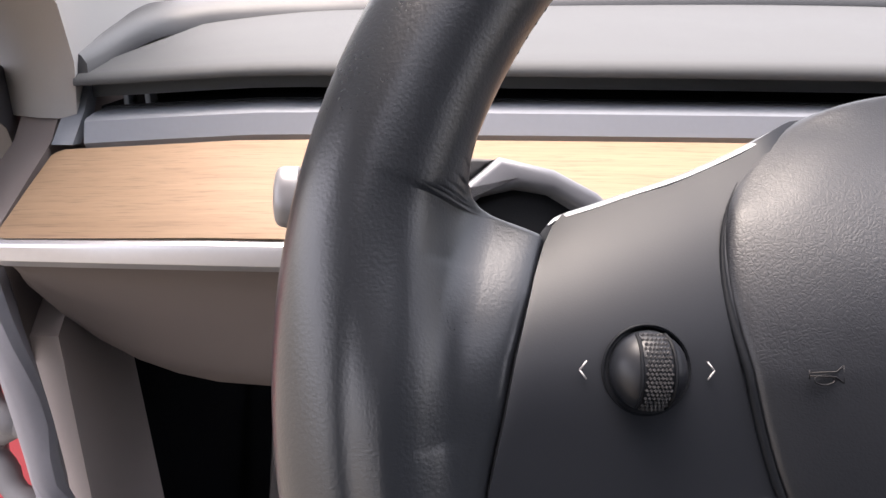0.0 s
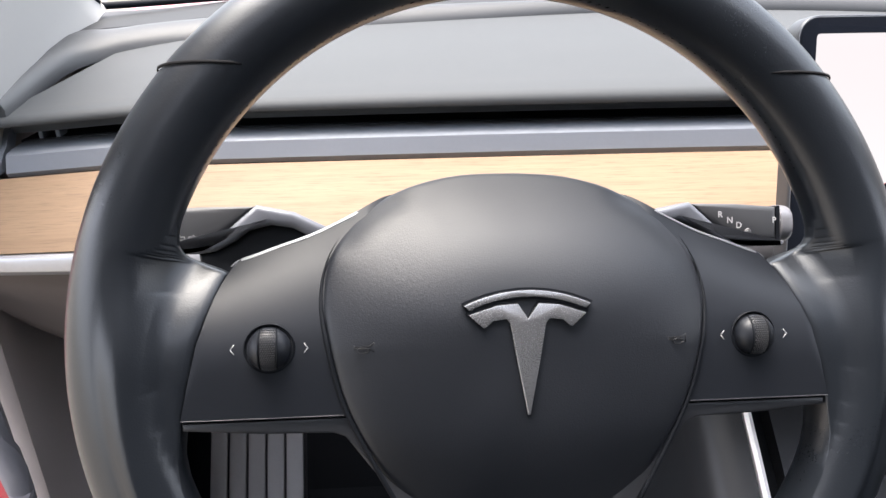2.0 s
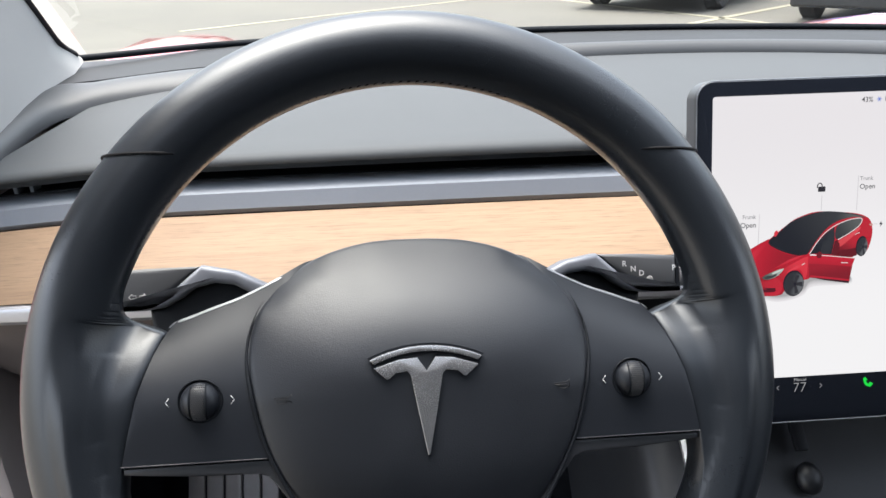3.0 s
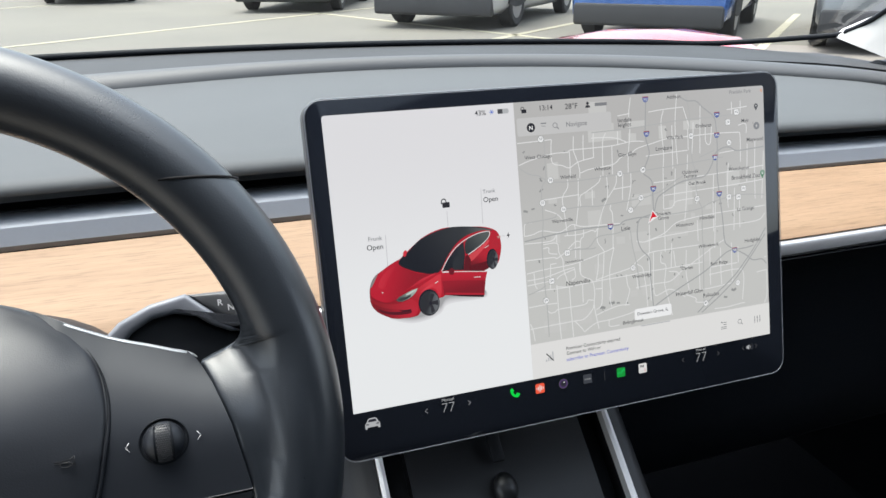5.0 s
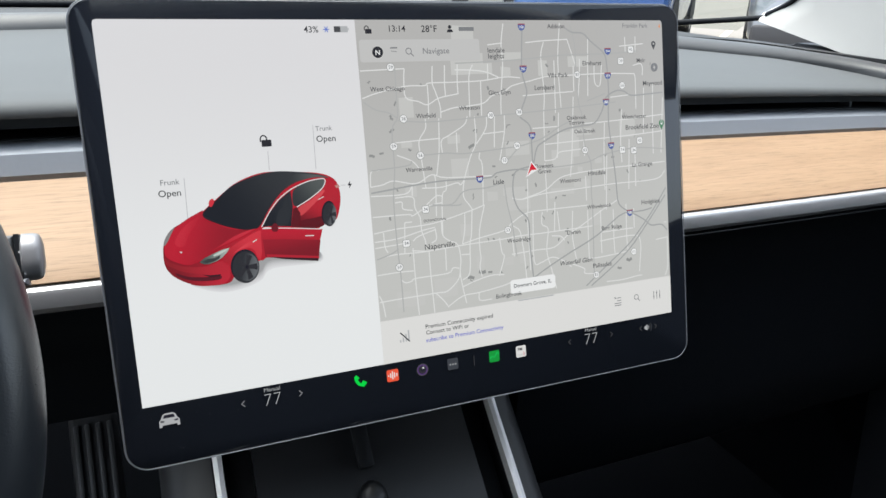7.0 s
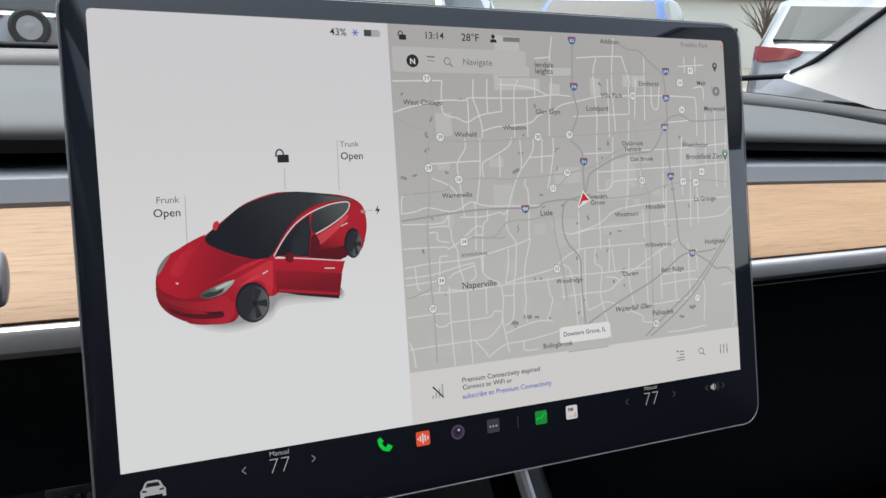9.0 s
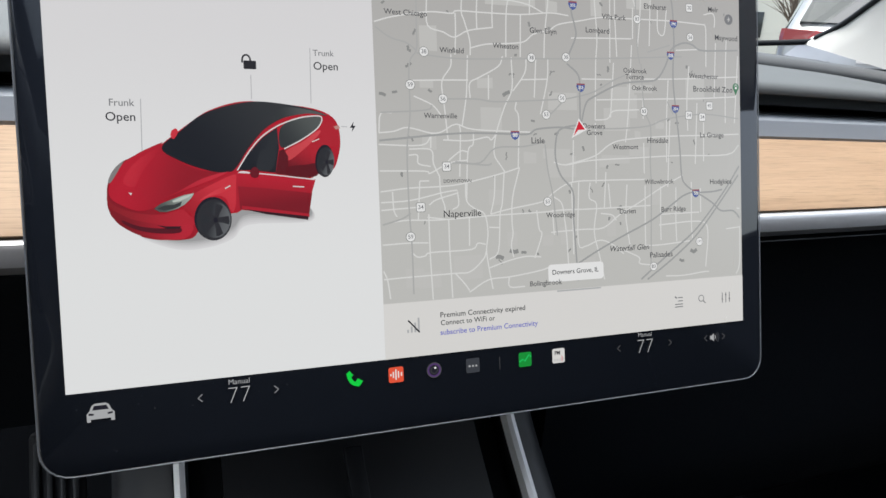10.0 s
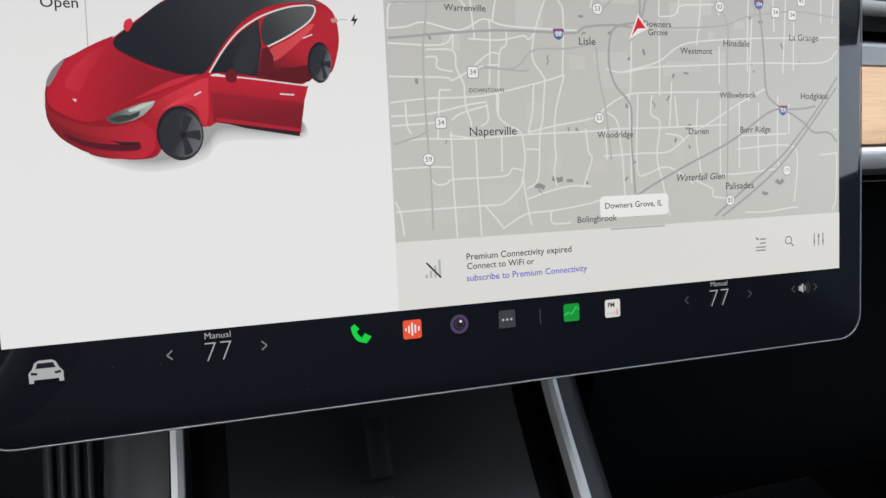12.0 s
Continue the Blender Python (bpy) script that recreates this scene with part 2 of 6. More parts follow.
# ---- mesh helpers ----
def mesh_of(name, verts, faces, smooth=True):
    me = bpy.data.meshes.new(name)
    me.from_pydata([tuple(v) for v in verts], [], faces)
    bm = bmesh.new()
    bm.from_mesh(me)
    bmesh.ops.remove_doubles(bm, verts=bm.verts, dist=1e-6)
    bmesh.ops.recalc_face_normals(bm, faces=bm.faces)
    bm.to_mesh(me)
    bm.free()
    if smooth:
        me.shade_smooth()
    return me


def thing(name, label, category, m=None, group="", kind=""):
    ob = new(name)
    ob.empty_display_size = 0.05
    if m is not None:
        ob.matrix_world = m
    return tagged(ob, label, category, group, kind)


def part(name, me, material, parent, label="", m=None, sharp=35):
    if isinstance(me, bmesh.types.BMesh):
        bm, me = me, bpy.data.meshes.new(name)
        bmesh.ops.recalc_face_normals(bm, faces=bm.faces)
        bm.to_mesh(me)
        bm.free()
        me.shade_smooth()
    if sharp and len(me.polygons) and not me.get("sharp"):
        me.set_sharp_from_angle(angle=radians(sharp))
        me["sharp"] = 1
    ob = new(name, me)
    if not me.materials:
        me.materials.append(material)
    ob.parent = parent
    if m is not None:
        ob.matrix_local = m
    if label:
        ob["label"] = label
    return ob


def box_bm(size, centre=(0, 0, 0), bevel=0.0, segments=2):
    bm = bmesh.new()
    bmesh.ops.create_cube(bm, size=1)
    for v in bm.verts:
        v.co = Vector([v.co[i] * size[i] + centre[i] for i in range(3)])
    if bevel:
        bmesh.ops.bevel(bm, geom=bm.edges[:], offset=bevel, segments=segments, profile=0.5, affect="EDGES")
    return bm


def skin(rings, closed=True, caps=True, loop=False):
    """Faces between rings of points; each ring closed or open; caps at the ends; loop joins the last ring to the first."""
    n = len(rings[0])
    verts = [p for r in rings for p in r]
    faces = []
    for i in range(len(rings) if loop else len(rings) - 1):
        j = (i + 1) % len(rings)
        for k in range(n if closed else n - 1):
            k2 = (k + 1) % n
            faces.append((i * n + k, i * n + k2, j * n + k2, j * n + k))
    if caps and not loop and closed:
        faces.append(tuple(range(n)))
        faces.append(tuple(range((len(rings) - 1) * n, len(rings) * n)))
    return verts, faces


def skinned(name, rings, closed=True, caps=True, loop=False):
    return mesh_of(name, *skin(rings, closed, caps, loop))


def prism_x(name, profile, x0, x1):
    """A bar along x with a closed profile of (y, z)."""
    return skinned(name, [[(x, y, z) for y, z in profile] for x in (x0, x1)])


def slab(name, outline, thick, bevel=0.0, segments=2, dome=None):
    """A plate with outline (x, y) in its own plane, from z = -thick to 0, bevelled at the front edge."""
    bm = bmesh.new()
    vs = [bm.verts.new((x, y, 0)) for x, y in outline]
    f = bm.faces.new(vs)
    ext = bmesh.ops.extrude_face_region(bm, geom=[f])
    for v in ext["geom"]:
        if isinstance(v, bmesh.types.BMVert):
            v.co.z -= thick
    if bevel:
        edges = [e for e in bm.edges if all(abs(v.co.z) < 1e-9 for v in e.verts)]
        bmesh.ops.bevel(bm, geom=edges, offset=bevel, segments=segments, profile=0.5, affect="EDGES")
    bmesh.ops.recalc_face_normals(bm, faces=bm.faces)
    me = bpy.data.meshes.new(name)
    bm.to_mesh(me)
    bm.free()
    me.shade_smooth()
    return me


def smooth_line(pts, n=8, closed=False):
    """A Catmull-Rom line through the points."""
    pts = [Vector(p) for p in pts]
    out = []
    count = len(pts)
    for i in range(count if closed else count - 1):
        p1, p2 = pts[i], pts[(i + 1) % count]
        p0 = pts[(i - 1) % count] if closed or i else p1 * 2 - p2
        p3 = pts[(i + 2) % count] if closed or i + 2 < count else p2 * 2 - p1
        for k in range(n):
            t = k / n
            out.append(0.5 * (2 * p1 + (p2 - p0) * t + (2 * p0 - 5 * p1 + 4 * p2 - p3) * t * t + (3 * p1 - p0 - 3 * p2 + p3) * t ** 3))
    if not closed:
        out.append(pts[-1])
    return out


def tube(name, path, radius, sides=10, closed=False, flat=1.0, up=(0, 0, 1)):
    rings = []
    n = len(path)
    for i, p in enumerate(path):
        a = path[(i - 1) % n] if closed or i else path[0]
        b = path[(i + 1) % n] if closed or i < n - 1 else path[-1]
        t = (Vector(b) - Vector(a)).normalized()
        s = t.cross(Vector(up)).normalized()
        w = s.cross(t).normalized()
        r = radius(i / (n - 1)) if callable(radius) else radius
        rings.append([Vector(p) + r * (math.cos(2 * math.pi * k / sides) * s + flat * math.sin(2 * math.pi * k / sides) * w) for k in range(sides)])
    return skinned(name, rings, loop=closed)


def ellipsoid(name, rx, ry, rz, rows=12, cols=20):
    rings = []
    for i in range(rows + 1):
        a = -math.pi / 2 + math.pi * i / rows
        c = max(math.cos(a), 1e-4)
        rings.append([(rx * c * math.cos(2 * math.pi * k / cols), ry * c * math.sin(2 * math.pi * k / cols), rz * math.sin(a)) for k in range(cols)])
    return skinned(name, rings)


def lerp(table, v):
    """Linear look-up in rows of (key, value)."""
    if v <= table[0][0]:
        return table[0][1]
    for (a, fa), (b, fb) in zip(table, table[1:]):
        if v <= b:
            return fa + (fb - fa) * (v - a) / (b - a)
    return table[-1][1]


def smoothstep(a, b, v):
    t = min(1, max(0, (v - a) / (b - a)))
    return t * t * (3 - 2 * t)


# ---- the dashboard ----
DASH_HALF = 0.706
TILT = [(0.856, -0.0105), (0.970, -0.0145)]
SAG = [(0.856, 0.012), (0.8965, -0.0125), (0.930, -0.018), (0.942, -0.028), (0.980, -0.030)]
# plan of the raised rim, half of it: its inner and its outer edge as (x, y)
RIM_IN = [(0.0, 0.432), (0.15, 0.424), (0.30, 0.400), (0.45, 0.358), (0.55, 0.320), (0.62, 0.292), (0.668, 0.255), (0.690, 0.210), (0.692, 0.158)]
RIM_OUT = [(0.0, 0.462), (0.15, 0.457), (0.30, 0.441), (0.45, 0.410), (0.55, 0.379), (0.63, 0.352), (0.698, 0.322), (0.730, 0.262), (0.728, 0.160)]
# and at the driver's end
RIM_IN_LEFT = [(0.0, 0.432), (0.15, 0.424), (0.30, 0.402), (0.45, 0.378), (0.55, 0.360), (0.62, 0.345), (0.675, 0.320), (0.703, 0.272), (0.694, 0.136)]
RIM_OUT_LEFT = [(0.0, 0.462), (0.15, 0.457), (0.30, 0.443), (0.45, 0.428), (0.55, 0.417), (0.62, 0.408), (0.690, 0.401), (0.755, 0.390), (0.750, 0.136)]


def rim_in(x):
    return lerp(RIM_IN_LEFT if x < 0 else RIM_IN, abs(x))


def rim_out(x):
    return lerp(RIM_OUT_LEFT if x < 0 else RIM_OUT, abs(x))


def on_dash(x, y, z):
    """A point of the dashboard: it leans a little toward the passenger, and its upper lines drop toward both ends."""
    return (x, y + 0.010 * x * (1 - smoothstep(0.940, 0.965, z)), z + lerp(TILT, z) * x + lerp(SAG, z) * x * x - 0.007 * smoothstep(0.57, 0.73, abs(x)) * smoothstep(0.845, 0.87, z))


def pad_height(y):
    return 0.9405 + (y - 0.135) * 0.071


def dash_bar(name, profile, x0, x1, round_end=0.0, steps=28):
    """A bar across the dashboard with a closed profile of (y, z), following its curve; its ends may be rounded off."""
    cy = sum(y for y, z in profile) / len(profile)
    cz = sum(z for y, z in profile) / len(profile)
    stations = [(x0 + (x1 - x0) * i / steps, 1.0) for i in range(steps + 1)]
    if round_end:
        stations = [(x0, 0.88), (x0 + round_end * 0.3, 0.95), (x0 + round_end, 1.0)] + stations[1:-1] + [(x1 - round_end, 1.0), (x1 - round_end * 0.3, 0.95), (x1, 0.88)]
    return skinned(name, [[on_dash(x, cy + (y - cy) * k, cz + (z - cz) * k) for y, z in profile] for x, k in stations])


def build_dashboard():
    d = thing("dashboard", "dark grey dashboard with pale oak trim and a full-width air slot", "dashboard")
    # oak panel with a rolled lower lip, satin strip under it
    wood = [(0.1060, 0.8968), (0.0700, 0.8800), (0.0450, 0.8675), (0.0365, 0.8622), (0.0318, 0.8578), (0.0340, 0.8556), (0.0500, 0.8600), (0.1160, 0.8895)]
    part("wood_trim", dash_bar("wood_trim", wood, -DASH_HALF, DASH_HALF, 0.006), M_WOOD, d, "pale open-pore oak trim")
    strip = [(0.0310, 0.8558), (0.0285, 0.8546), (0.0275, 0.8525), (0.0278, 0.8440), (0.0330, 0.8390), (0.0480, 0.8390), (0.0480, 0.8550)]
    part("metal_strip", dash_bar("metal_strip", strip, -DASH_HALF, DASH_HALF, 0.003), M_STRIP, d, "satin silver strip")
    # ledge of the air slot
    ledge = [(0.1165, 0.8975), (0.1200, 0.9060), (0.1216, 0.9098), (0.1236, 0.9110), (0.134, 0.9124), (0.155, 0.9124), (0.155, 0.900), (0.1185, 0.893)]
    part("air_slot_ledge", dash_bar("air_slot_ledge", ledge, -DASH_HALF + 0.012, DASH_HALF - 0.012), M_SILVER, d, "satin grey ledge")
    hollow = [(0.152, 0.9135), (0.24, 0.910), (0.24, 0.934), (0.150, 0.934), (0.150, 0.938), (0.25, 0.938), (0.25, 0.902), (0.152, 0.905)]
    part("air_slot", dash_bar("air_slot", hollow, -DASH_HALF + 0.01, DASH_HALF - 0.01), M_BLACK, d, "black air slot")
    for x in (-0.681, -0.668, 0.555, 0.620):
        part("slot_vane", box_bm((0.0035, 0.014, 0.020), on_dash(x, 0.160, 0.9225), 0.001), M_SILVER, d, "small grey vane in the air slot")
    # soft top pad, from its front lip back under the rim
    rings = []
    n = 56
    for i in range(n + 1):
        x = -0.700 + 1.400 * i / n
        back = rim_in(x) + 0.012 if -0.699 < x < 0.685 else 0.175
        prof = [(0.150, 0.936), (0.1330, 0.9322), (0.1288, 0.9306), (0.1283, 0.9330), (0.1295, 0.9365), (0.1325, 0.9392), (0.1370, 0.9408)]
        for k in range(1, 11):
            y = 0.137 + (back - 0.137) * k / 10
            prof.append((y, pad_height(y)))
        prof += [(back, 0.92), (0.150, 0.92)]
        rings.append([on_dash(x, y, z) for y, z in prof])
    part("top_pad", skinned("top_pad", rings), M_DASH, d, "soft grey top pad", sharp=50)
    # raised rim round the pad, swinging forward at both ends
    inner = smooth_line([(-x, y, 0) for x, y in reversed(RIM_IN_LEFT[1:])] + [(x, y, 0) for x, y in RIM_IN], 6)
    outer = smooth_line([(-x, y, 0) for x, y in reversed(RIM_OUT_LEFT[1:])] + [(x, y, 0) for x, y in RIM_OUT], 6)
    rings = []
    for p, q in zip(inner, outer):
        low, high = pad_height(p.y) + 0.0060 * smoothstep(0.58, 0.69, abs(p.x)), pad_height(q.y) + 0.0060
        row = []
        for u, lift in ((0.0, -0.010), (0.0, -0.0005), (0.06, 0.0042), (0.18, 0.0082), (0.36, 0.0102), (0.58, 0.0088), (0.80, 0.0048), (1.0, 0.0), (1.06, -0.012)):
            c = p.lerp(q, u)
            row.append(on_dash(c.x, c.y, low + (high - low) * min(u, 1.0) + lift))
        rings.append(row)
    part("top_rim", skinned("top_rim", rings), M_RIDGE, d, "rounded dark rim", sharp=60)
    # flat panel between rim and windscreen
    rings = []
    for i in range(41):
        x = -0.77 + 1.54 * i / 40
        y0 = min(rim_out(x) - 0.004, 0.462)
        y1 = 0.604 - 0.079 * x * x
        rings.append([on_dash(x, y0, 0.9690), on_dash(x, (y0 + y1) / 2, 0.9700), on_dash(x, y1, 0.9694), on_dash(x, y1, 0.93), on_dash(x, y0, 0.93)])
    part("cowl_panel", skinned("cowl_panel", rings), M_COWL, d, "dark panel along the windscreen")
    # lower panels: light and shade put into colour, lit at the knees, black elsewhere
    low = [(0.036, 0.838), (0.040, 0.837), (0.062, 0.812), (0.085, 0.780), (0.102, 0.742), (0.118, 0.718), (0.142, 0.702), (0.22, 0.695), (0.24, 0.70), (0.20, 0.835), (0.10, 0.845)]
    rings = []
    for x, f in ((-0.702, 0.12), (-0.697, 0.34), (-0.688, 0.55), (-0.674, 0.74), (-0.655, 0.88), (-0.632, 0.97), (-0.605, 1.0), (-0.50, 1.0), (-0.40, 1.0)):
        rings.append([on_dash(x, 0.036 + (y - 0.036) * f, 0.838 + (z - 0.838) * f) for y, z in low])
    part("knee_panel", skinned("knee_panel", rings), M_LOWER_LIT, d, "dark grey knee panel, daylight put into its colour", sharp=50)
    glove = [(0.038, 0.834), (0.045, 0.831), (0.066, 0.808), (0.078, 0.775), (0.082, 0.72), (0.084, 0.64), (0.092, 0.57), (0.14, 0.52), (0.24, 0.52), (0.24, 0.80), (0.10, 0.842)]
    part("glovebox_panel", dash_bar("glovebox_panel", glove, 0.13, 0.70, steps=8), M_BLACK, d, "black glovebox panel with shade put into its colour", sharp=50)
    # grey tube standing for a highlight along the glovebox edge
    lip = [Vector(on_dash(0.13 + 0.57 * i / 12, 0.0375, 0.8338)) for i in range(13)]
    part("edge_highlight", tube("edge_highlight", lip, 0.0005, 6), M_TRIMGREY, d, "thin line painting the glovebox edge's highlight", sharp=0)
    mid = [(0.038, 0.836), (0.066, 0.808), (0.10, 0.775), (0.14, 0.70), (0.24, 0.70), (0.24, 0.80), (0.10, 0.842)]
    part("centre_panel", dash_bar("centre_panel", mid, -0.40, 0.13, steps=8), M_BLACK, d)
    return d


build_dashboard()

# ---- steering wheel ----
WHEEL = Matrix(((0.9972, 0.0189, 0.0722, -0.3573), (0.0578, 0.4174, -0.9069, -0.1735), (-0.0473, 0.9085, 0.4151, 0.9135), (0, 0, 0, 1)))


def spoke_top(x):
    return lerp([(0.03, 0.0500), (0.0500, 0.0585), (0.0554, 0.0560), (0.0652, 0.0503), (0.0773, 0.0444), (0.0941, 0.0381), (0.1108, 0.0322), (0.130, 0.0262)], x)


def spoke_z(x, v):
    """Depth of the spoke plates: they roll back toward their upper edge."""
    return -0.0025 - 0.0185 * min(1.0, max(v + 0.010, 0) / (spoke_top(x) + 0.010)) ** 2.1 - 0.005 * smoothstep(0.062, 0.046, x)


def build_wheel():
    w = thing("steering_wheel", "black leather steering wheel with three satin spokes", "steering wheel", WHEEL)
    cy, big, half = 0.0005, 0.1570, 0.0170
    edge = big - half
    # reach of the grip's inner side, by the angle above the spokes' middle line
    inner = [(-90.0, edge), (-26.0, edge), (-22.0, 0.1396), (-18.0, 0.1378), (-14.0, 0.1342), (-11.4, 0.1322), (-5.0, 0.1268), (0.0, 0.1242), (7.0, 0.1202), (13.2, 0.1178), (13.6, 0.1185), (13.9, 0.1225), (14.2, 0.1290), (14.6, 0.1335), (15.2, 0.1362), (16.2, 0.1382), (18.0, 0.1394), (20.0, edge), (90.0, edge)]
    angles, a = [], 0.0
    while a < 2 * math.pi - 1e-6:
        angles.append(a)
        v = math.sin(a) * 0.155 + cy
        a += 0.0022 if 0.028 < v < 0.052 else 0.006 if -0.07 < v < 0.09 else 0.03
    rings = []
    for a in angles:
        ca, sa = math.cos(a), math.sin(a)
        loop = []
        for k in range(40):
            p = 2 * math.pi * k / 40
            ro, h = math.cos(p), math.sin(p)
            r = big + half * ro
            z = -0.0165 + 0.0165 * h
            if ro < 0 and abs(ca) > 0.3:
                # the inner side runs out to the spoke beside it
                r_in = lerp(inner, math.degrees(math.atan2(sa, abs(ca))))
                r = big + (big - r_in) * ro
                flare = (edge - r_in) / 0.03
                v = cy + r * sa
                level = -0.0030 - 0.0180 * min(1.0, max(v + 0.010, 0) / 0.0425) ** 2.1
                if h > -1e-6:
                    # round grip running over smoothly into the flat leather beside the spoke
                    q = (big - r) / half
                    grip = -0.0165 + 0.0165 * math.sqrt(1 - q * q) if q < 1 else -0.0165 - 2.5 * half * (q - 1)
                    over = max(0.0, 1 - abs(grip - level) / 0.022)
                    z = max(grip, level) + over * over * 0.0055 - 0.003 * (1 - min(1.0, max(h, 0) * 1.6)) ** 2 * min(1.0, flare * 2)
                else:
                    z += (min(z, level - 0.009) - z) * min(1.0, max(0.0, flare) * 2)
            loop.append((r * ca, cy + r * sa, z))
        rings.append(loop)
    part("rim", skinned("rim", rings, loop=True), M_LEATHER, w, "smooth black leather rim", sharp=0)
    # cross seams where the leather panels meet: a groove lip round the rim
    for ang in (38.0, 142.0):
        a = radians(ang)
        sgn = 1 if ang < 90 else -1
        c = Vector((sgn * 0.1163, 0.1068, -0.0165))
        er, ez = Vector((sgn, 0, 0)), Vector((0, 0, 1))
        loop = [c + er * (0.0227 * math.cos(p)) + ez * (0.0168 * math.sin(p)) for p in (2 * math.pi * k / 40 for k in range(40))]
        et = er.cross(ez)
        rings = []
        for q in range(6):
            an = 2 * math.pi * q / 6
            rings.append([p + (p - c).normalized() * 0.00022 * math.cos(an) + et * 0.0007 * math.sin(an) for p in loop])
        part("cross_seam", skinned("cross_seam", rings, loop=True), M_STITCH, w, "folded leather seam", sharp=0)
    # stitches along the inside of the rim
    bm = bmesh.new()
    for k in range(150):
        a = radians(-28 + 236 * k / 149)
        v = cy + edge * math.sin(a)
        if -0.05 < v < 0.066:
            continue
        r = edge + 0.0004
        m = Matrix.Translation((r * math.cos(a), cy + r * math.sin(a), -0.0125)) @ Matrix.Rotation(a + 0.35, 4, "Z") @ Matrix.Diagonal((0.0007, 0.0028, 0.0008, 1))
        bmesh.ops.create_icosphere(bm, subdivisions=1, radius=0.5, matrix=m)
    tagged(part("stitching", bm, M_STITCH, w, "dark thread stitches", sharp=0), kind="stuff")
    # spokes
    plate = ((0.1108, 0.0322), (0.104, 0.0345), (0.0941, 0.0381), (0.0850, 0.0412), (0.0773, 0.0444), (0.0652, 0.0503), (0.0554, 0.0560), (0.0500, 0.0585), (0.03, 0.050), (0.03, -0.0275), (0.1295, -0.0262), (0.1268, -0.013), (0.1235, 0.003), (0.1185, 0.018), (0.1145, 0.027))
    for s in (-1, 1):
        upper = [(0.03, 0.0500)] + [p for p in reversed(plate[:8])] + [(0.1145, 0.027), (0.1185, 0.018), (0.1235, 0.003), (0.1268, -0.013), (0.1295, -0.0262)]
        rings = []
        for i in range(37):
            x = 0.03 + (0.1294 - 0.03) * i / 36
            top = lerp(upper, x)
            row = []
            for k in range(13):
                v = -0.0262 + (top + 0.0272) * k / 12
                row.append((s * x, v, spoke_z(x, v)))
            rings.append(row + [(s * x, top, spoke_z(x, top) - 0.012), (s * x, -0.0262, -0.032)])
        part("spoke", skinned("spoke", rings), M_SPOKE, w, "satin black spoke plate")
        edge_pts = smooth_line([(s * x, y + 0.0001, spoke_z(x, y) - 0.0008) for x, y in ((0.1135, 0.0305),) + plate[:8]], 4)
        part("bright_edge", tube("bright_edge", edge_pts, lambda t: 0.0010 * min(1.0, 0.25 + 4 * t, 0.08 + 4 * (1 - t)), 8, flat=1.6, up=(0, 0, 1)), M_EDGE, w, "satin silver upper edge")
        lip = [(s * x, y) for x, y in ((0.1297, -0.0276), (0.1297, -0.0305), (0.100, -0.0325), (0.0735, -0.0335), (0.0690, -0.0352), (0.0560, -0.0520), (0.0440, -0.0720), (0.034, -0.090), (0.020, -0.090), (0.030, -0.072), (0.045, -0.052), (0.062, -0.0276))]
        if s > 0:
            lip.reverse()
        part("lower_trim", slab("lower_trim", lip, 0.020, 0.0012), M_TRIMGREY, w, "satin dark lower trim", pose(0, 0, -0.0045))
        line = [(s * 0.1296, -0.0262, -0.0022), (s * 0.1, -0.0262, -0.0022), (s * 0.0695, -0.0262, -0.0022)]
        part("lower_edge", tube("lower_edge", [Vector(p) for p in line], 0.00022, 6), M_TRIMGREY, w, "thin satin lower edge")
        # scroll wheel in its round well
        rings = [[(r * math.cos(2 * math.pi * k / 40), r * math.sin(2 * math.pi * k / 40), z) for k in range(40)] for r, z in ((0.0096, -0.0022), (0.0093, -0.0017), (0.0089, -0.0019), (0.0086, -0.0070), (0.0005, -0.0072))]
        well = part("scroll_well", skinned("scroll_well", rings, caps=False), M_BLACK, w, "round black well", pose(s * 0.0970, 0, -0.0006))
        part("scroll_wheel", ellipsoid("scroll_wheel", 0.0082, 0.0082, 0.0064, 14, 28), M_SPOKE, w, "smooth black scroll drum", pose(s * 0.0970, 0, -0.0022))
        bm = bmesh.new()
        for i in range(-9, 10):
            for j in range(-3, 4):
                yy = i * 0.00082
                xx = j * 0.00082 + (0.0004 if i % 2 else 0)
                if abs(xx) > 0.0026:
                    continue
                zz = 0.0065 * math.sqrt(max(0.02, 1 - (xx / 0.0082) ** 2 - (yy / 0.0082) ** 2))
                m = Matrix.Translation((xx, yy, zz)) @ Matrix.Rotation(radians(45), 4, "Z") @ Matrix.Diagonal((0.00048, 0.00048, 0.0005, 1))
                bmesh.ops.create_cube(bm, size=1, matrix=m)
        tagged(part("knurling", bm, M_KNURL, w, "knurled middle band", pose(s * 0.0970, 0, -0.0022), sharp=30), kind="stuff")
        for q in (-1, 1):
            groove = [(q * 0.0030 + q * 0.0005 * math.cos(t * 1.2), 0.0082 * math.sin(t) * 0.93, 0.0066 * math.cos(t) * 0.93) for t in (-1.35 + 0.27 * i for i in range(11))]
            part("drum_groove", tube("drum_groove", [Vector(p) for p in groove], 0.0004, 6, up=(1, 0, 0)), M_BLACK, w, "", pose(s * 0.0970, 0, -0.0022))
            cx = s * 0.0970 + q * 0.0136
            bm = bmesh.new()
            for up in (-1, 1):
                m = Matrix.Translation((cx, up * 0.0009, -0.0022)) @ Matrix.Rotation(radians(-up * q * 52), 4, "Z") @ Matrix.Diagonal((0.0024, 0.00028, 0.0002, 1))
                bmesh.ops.create_cube(bm, size=1, matrix=m)
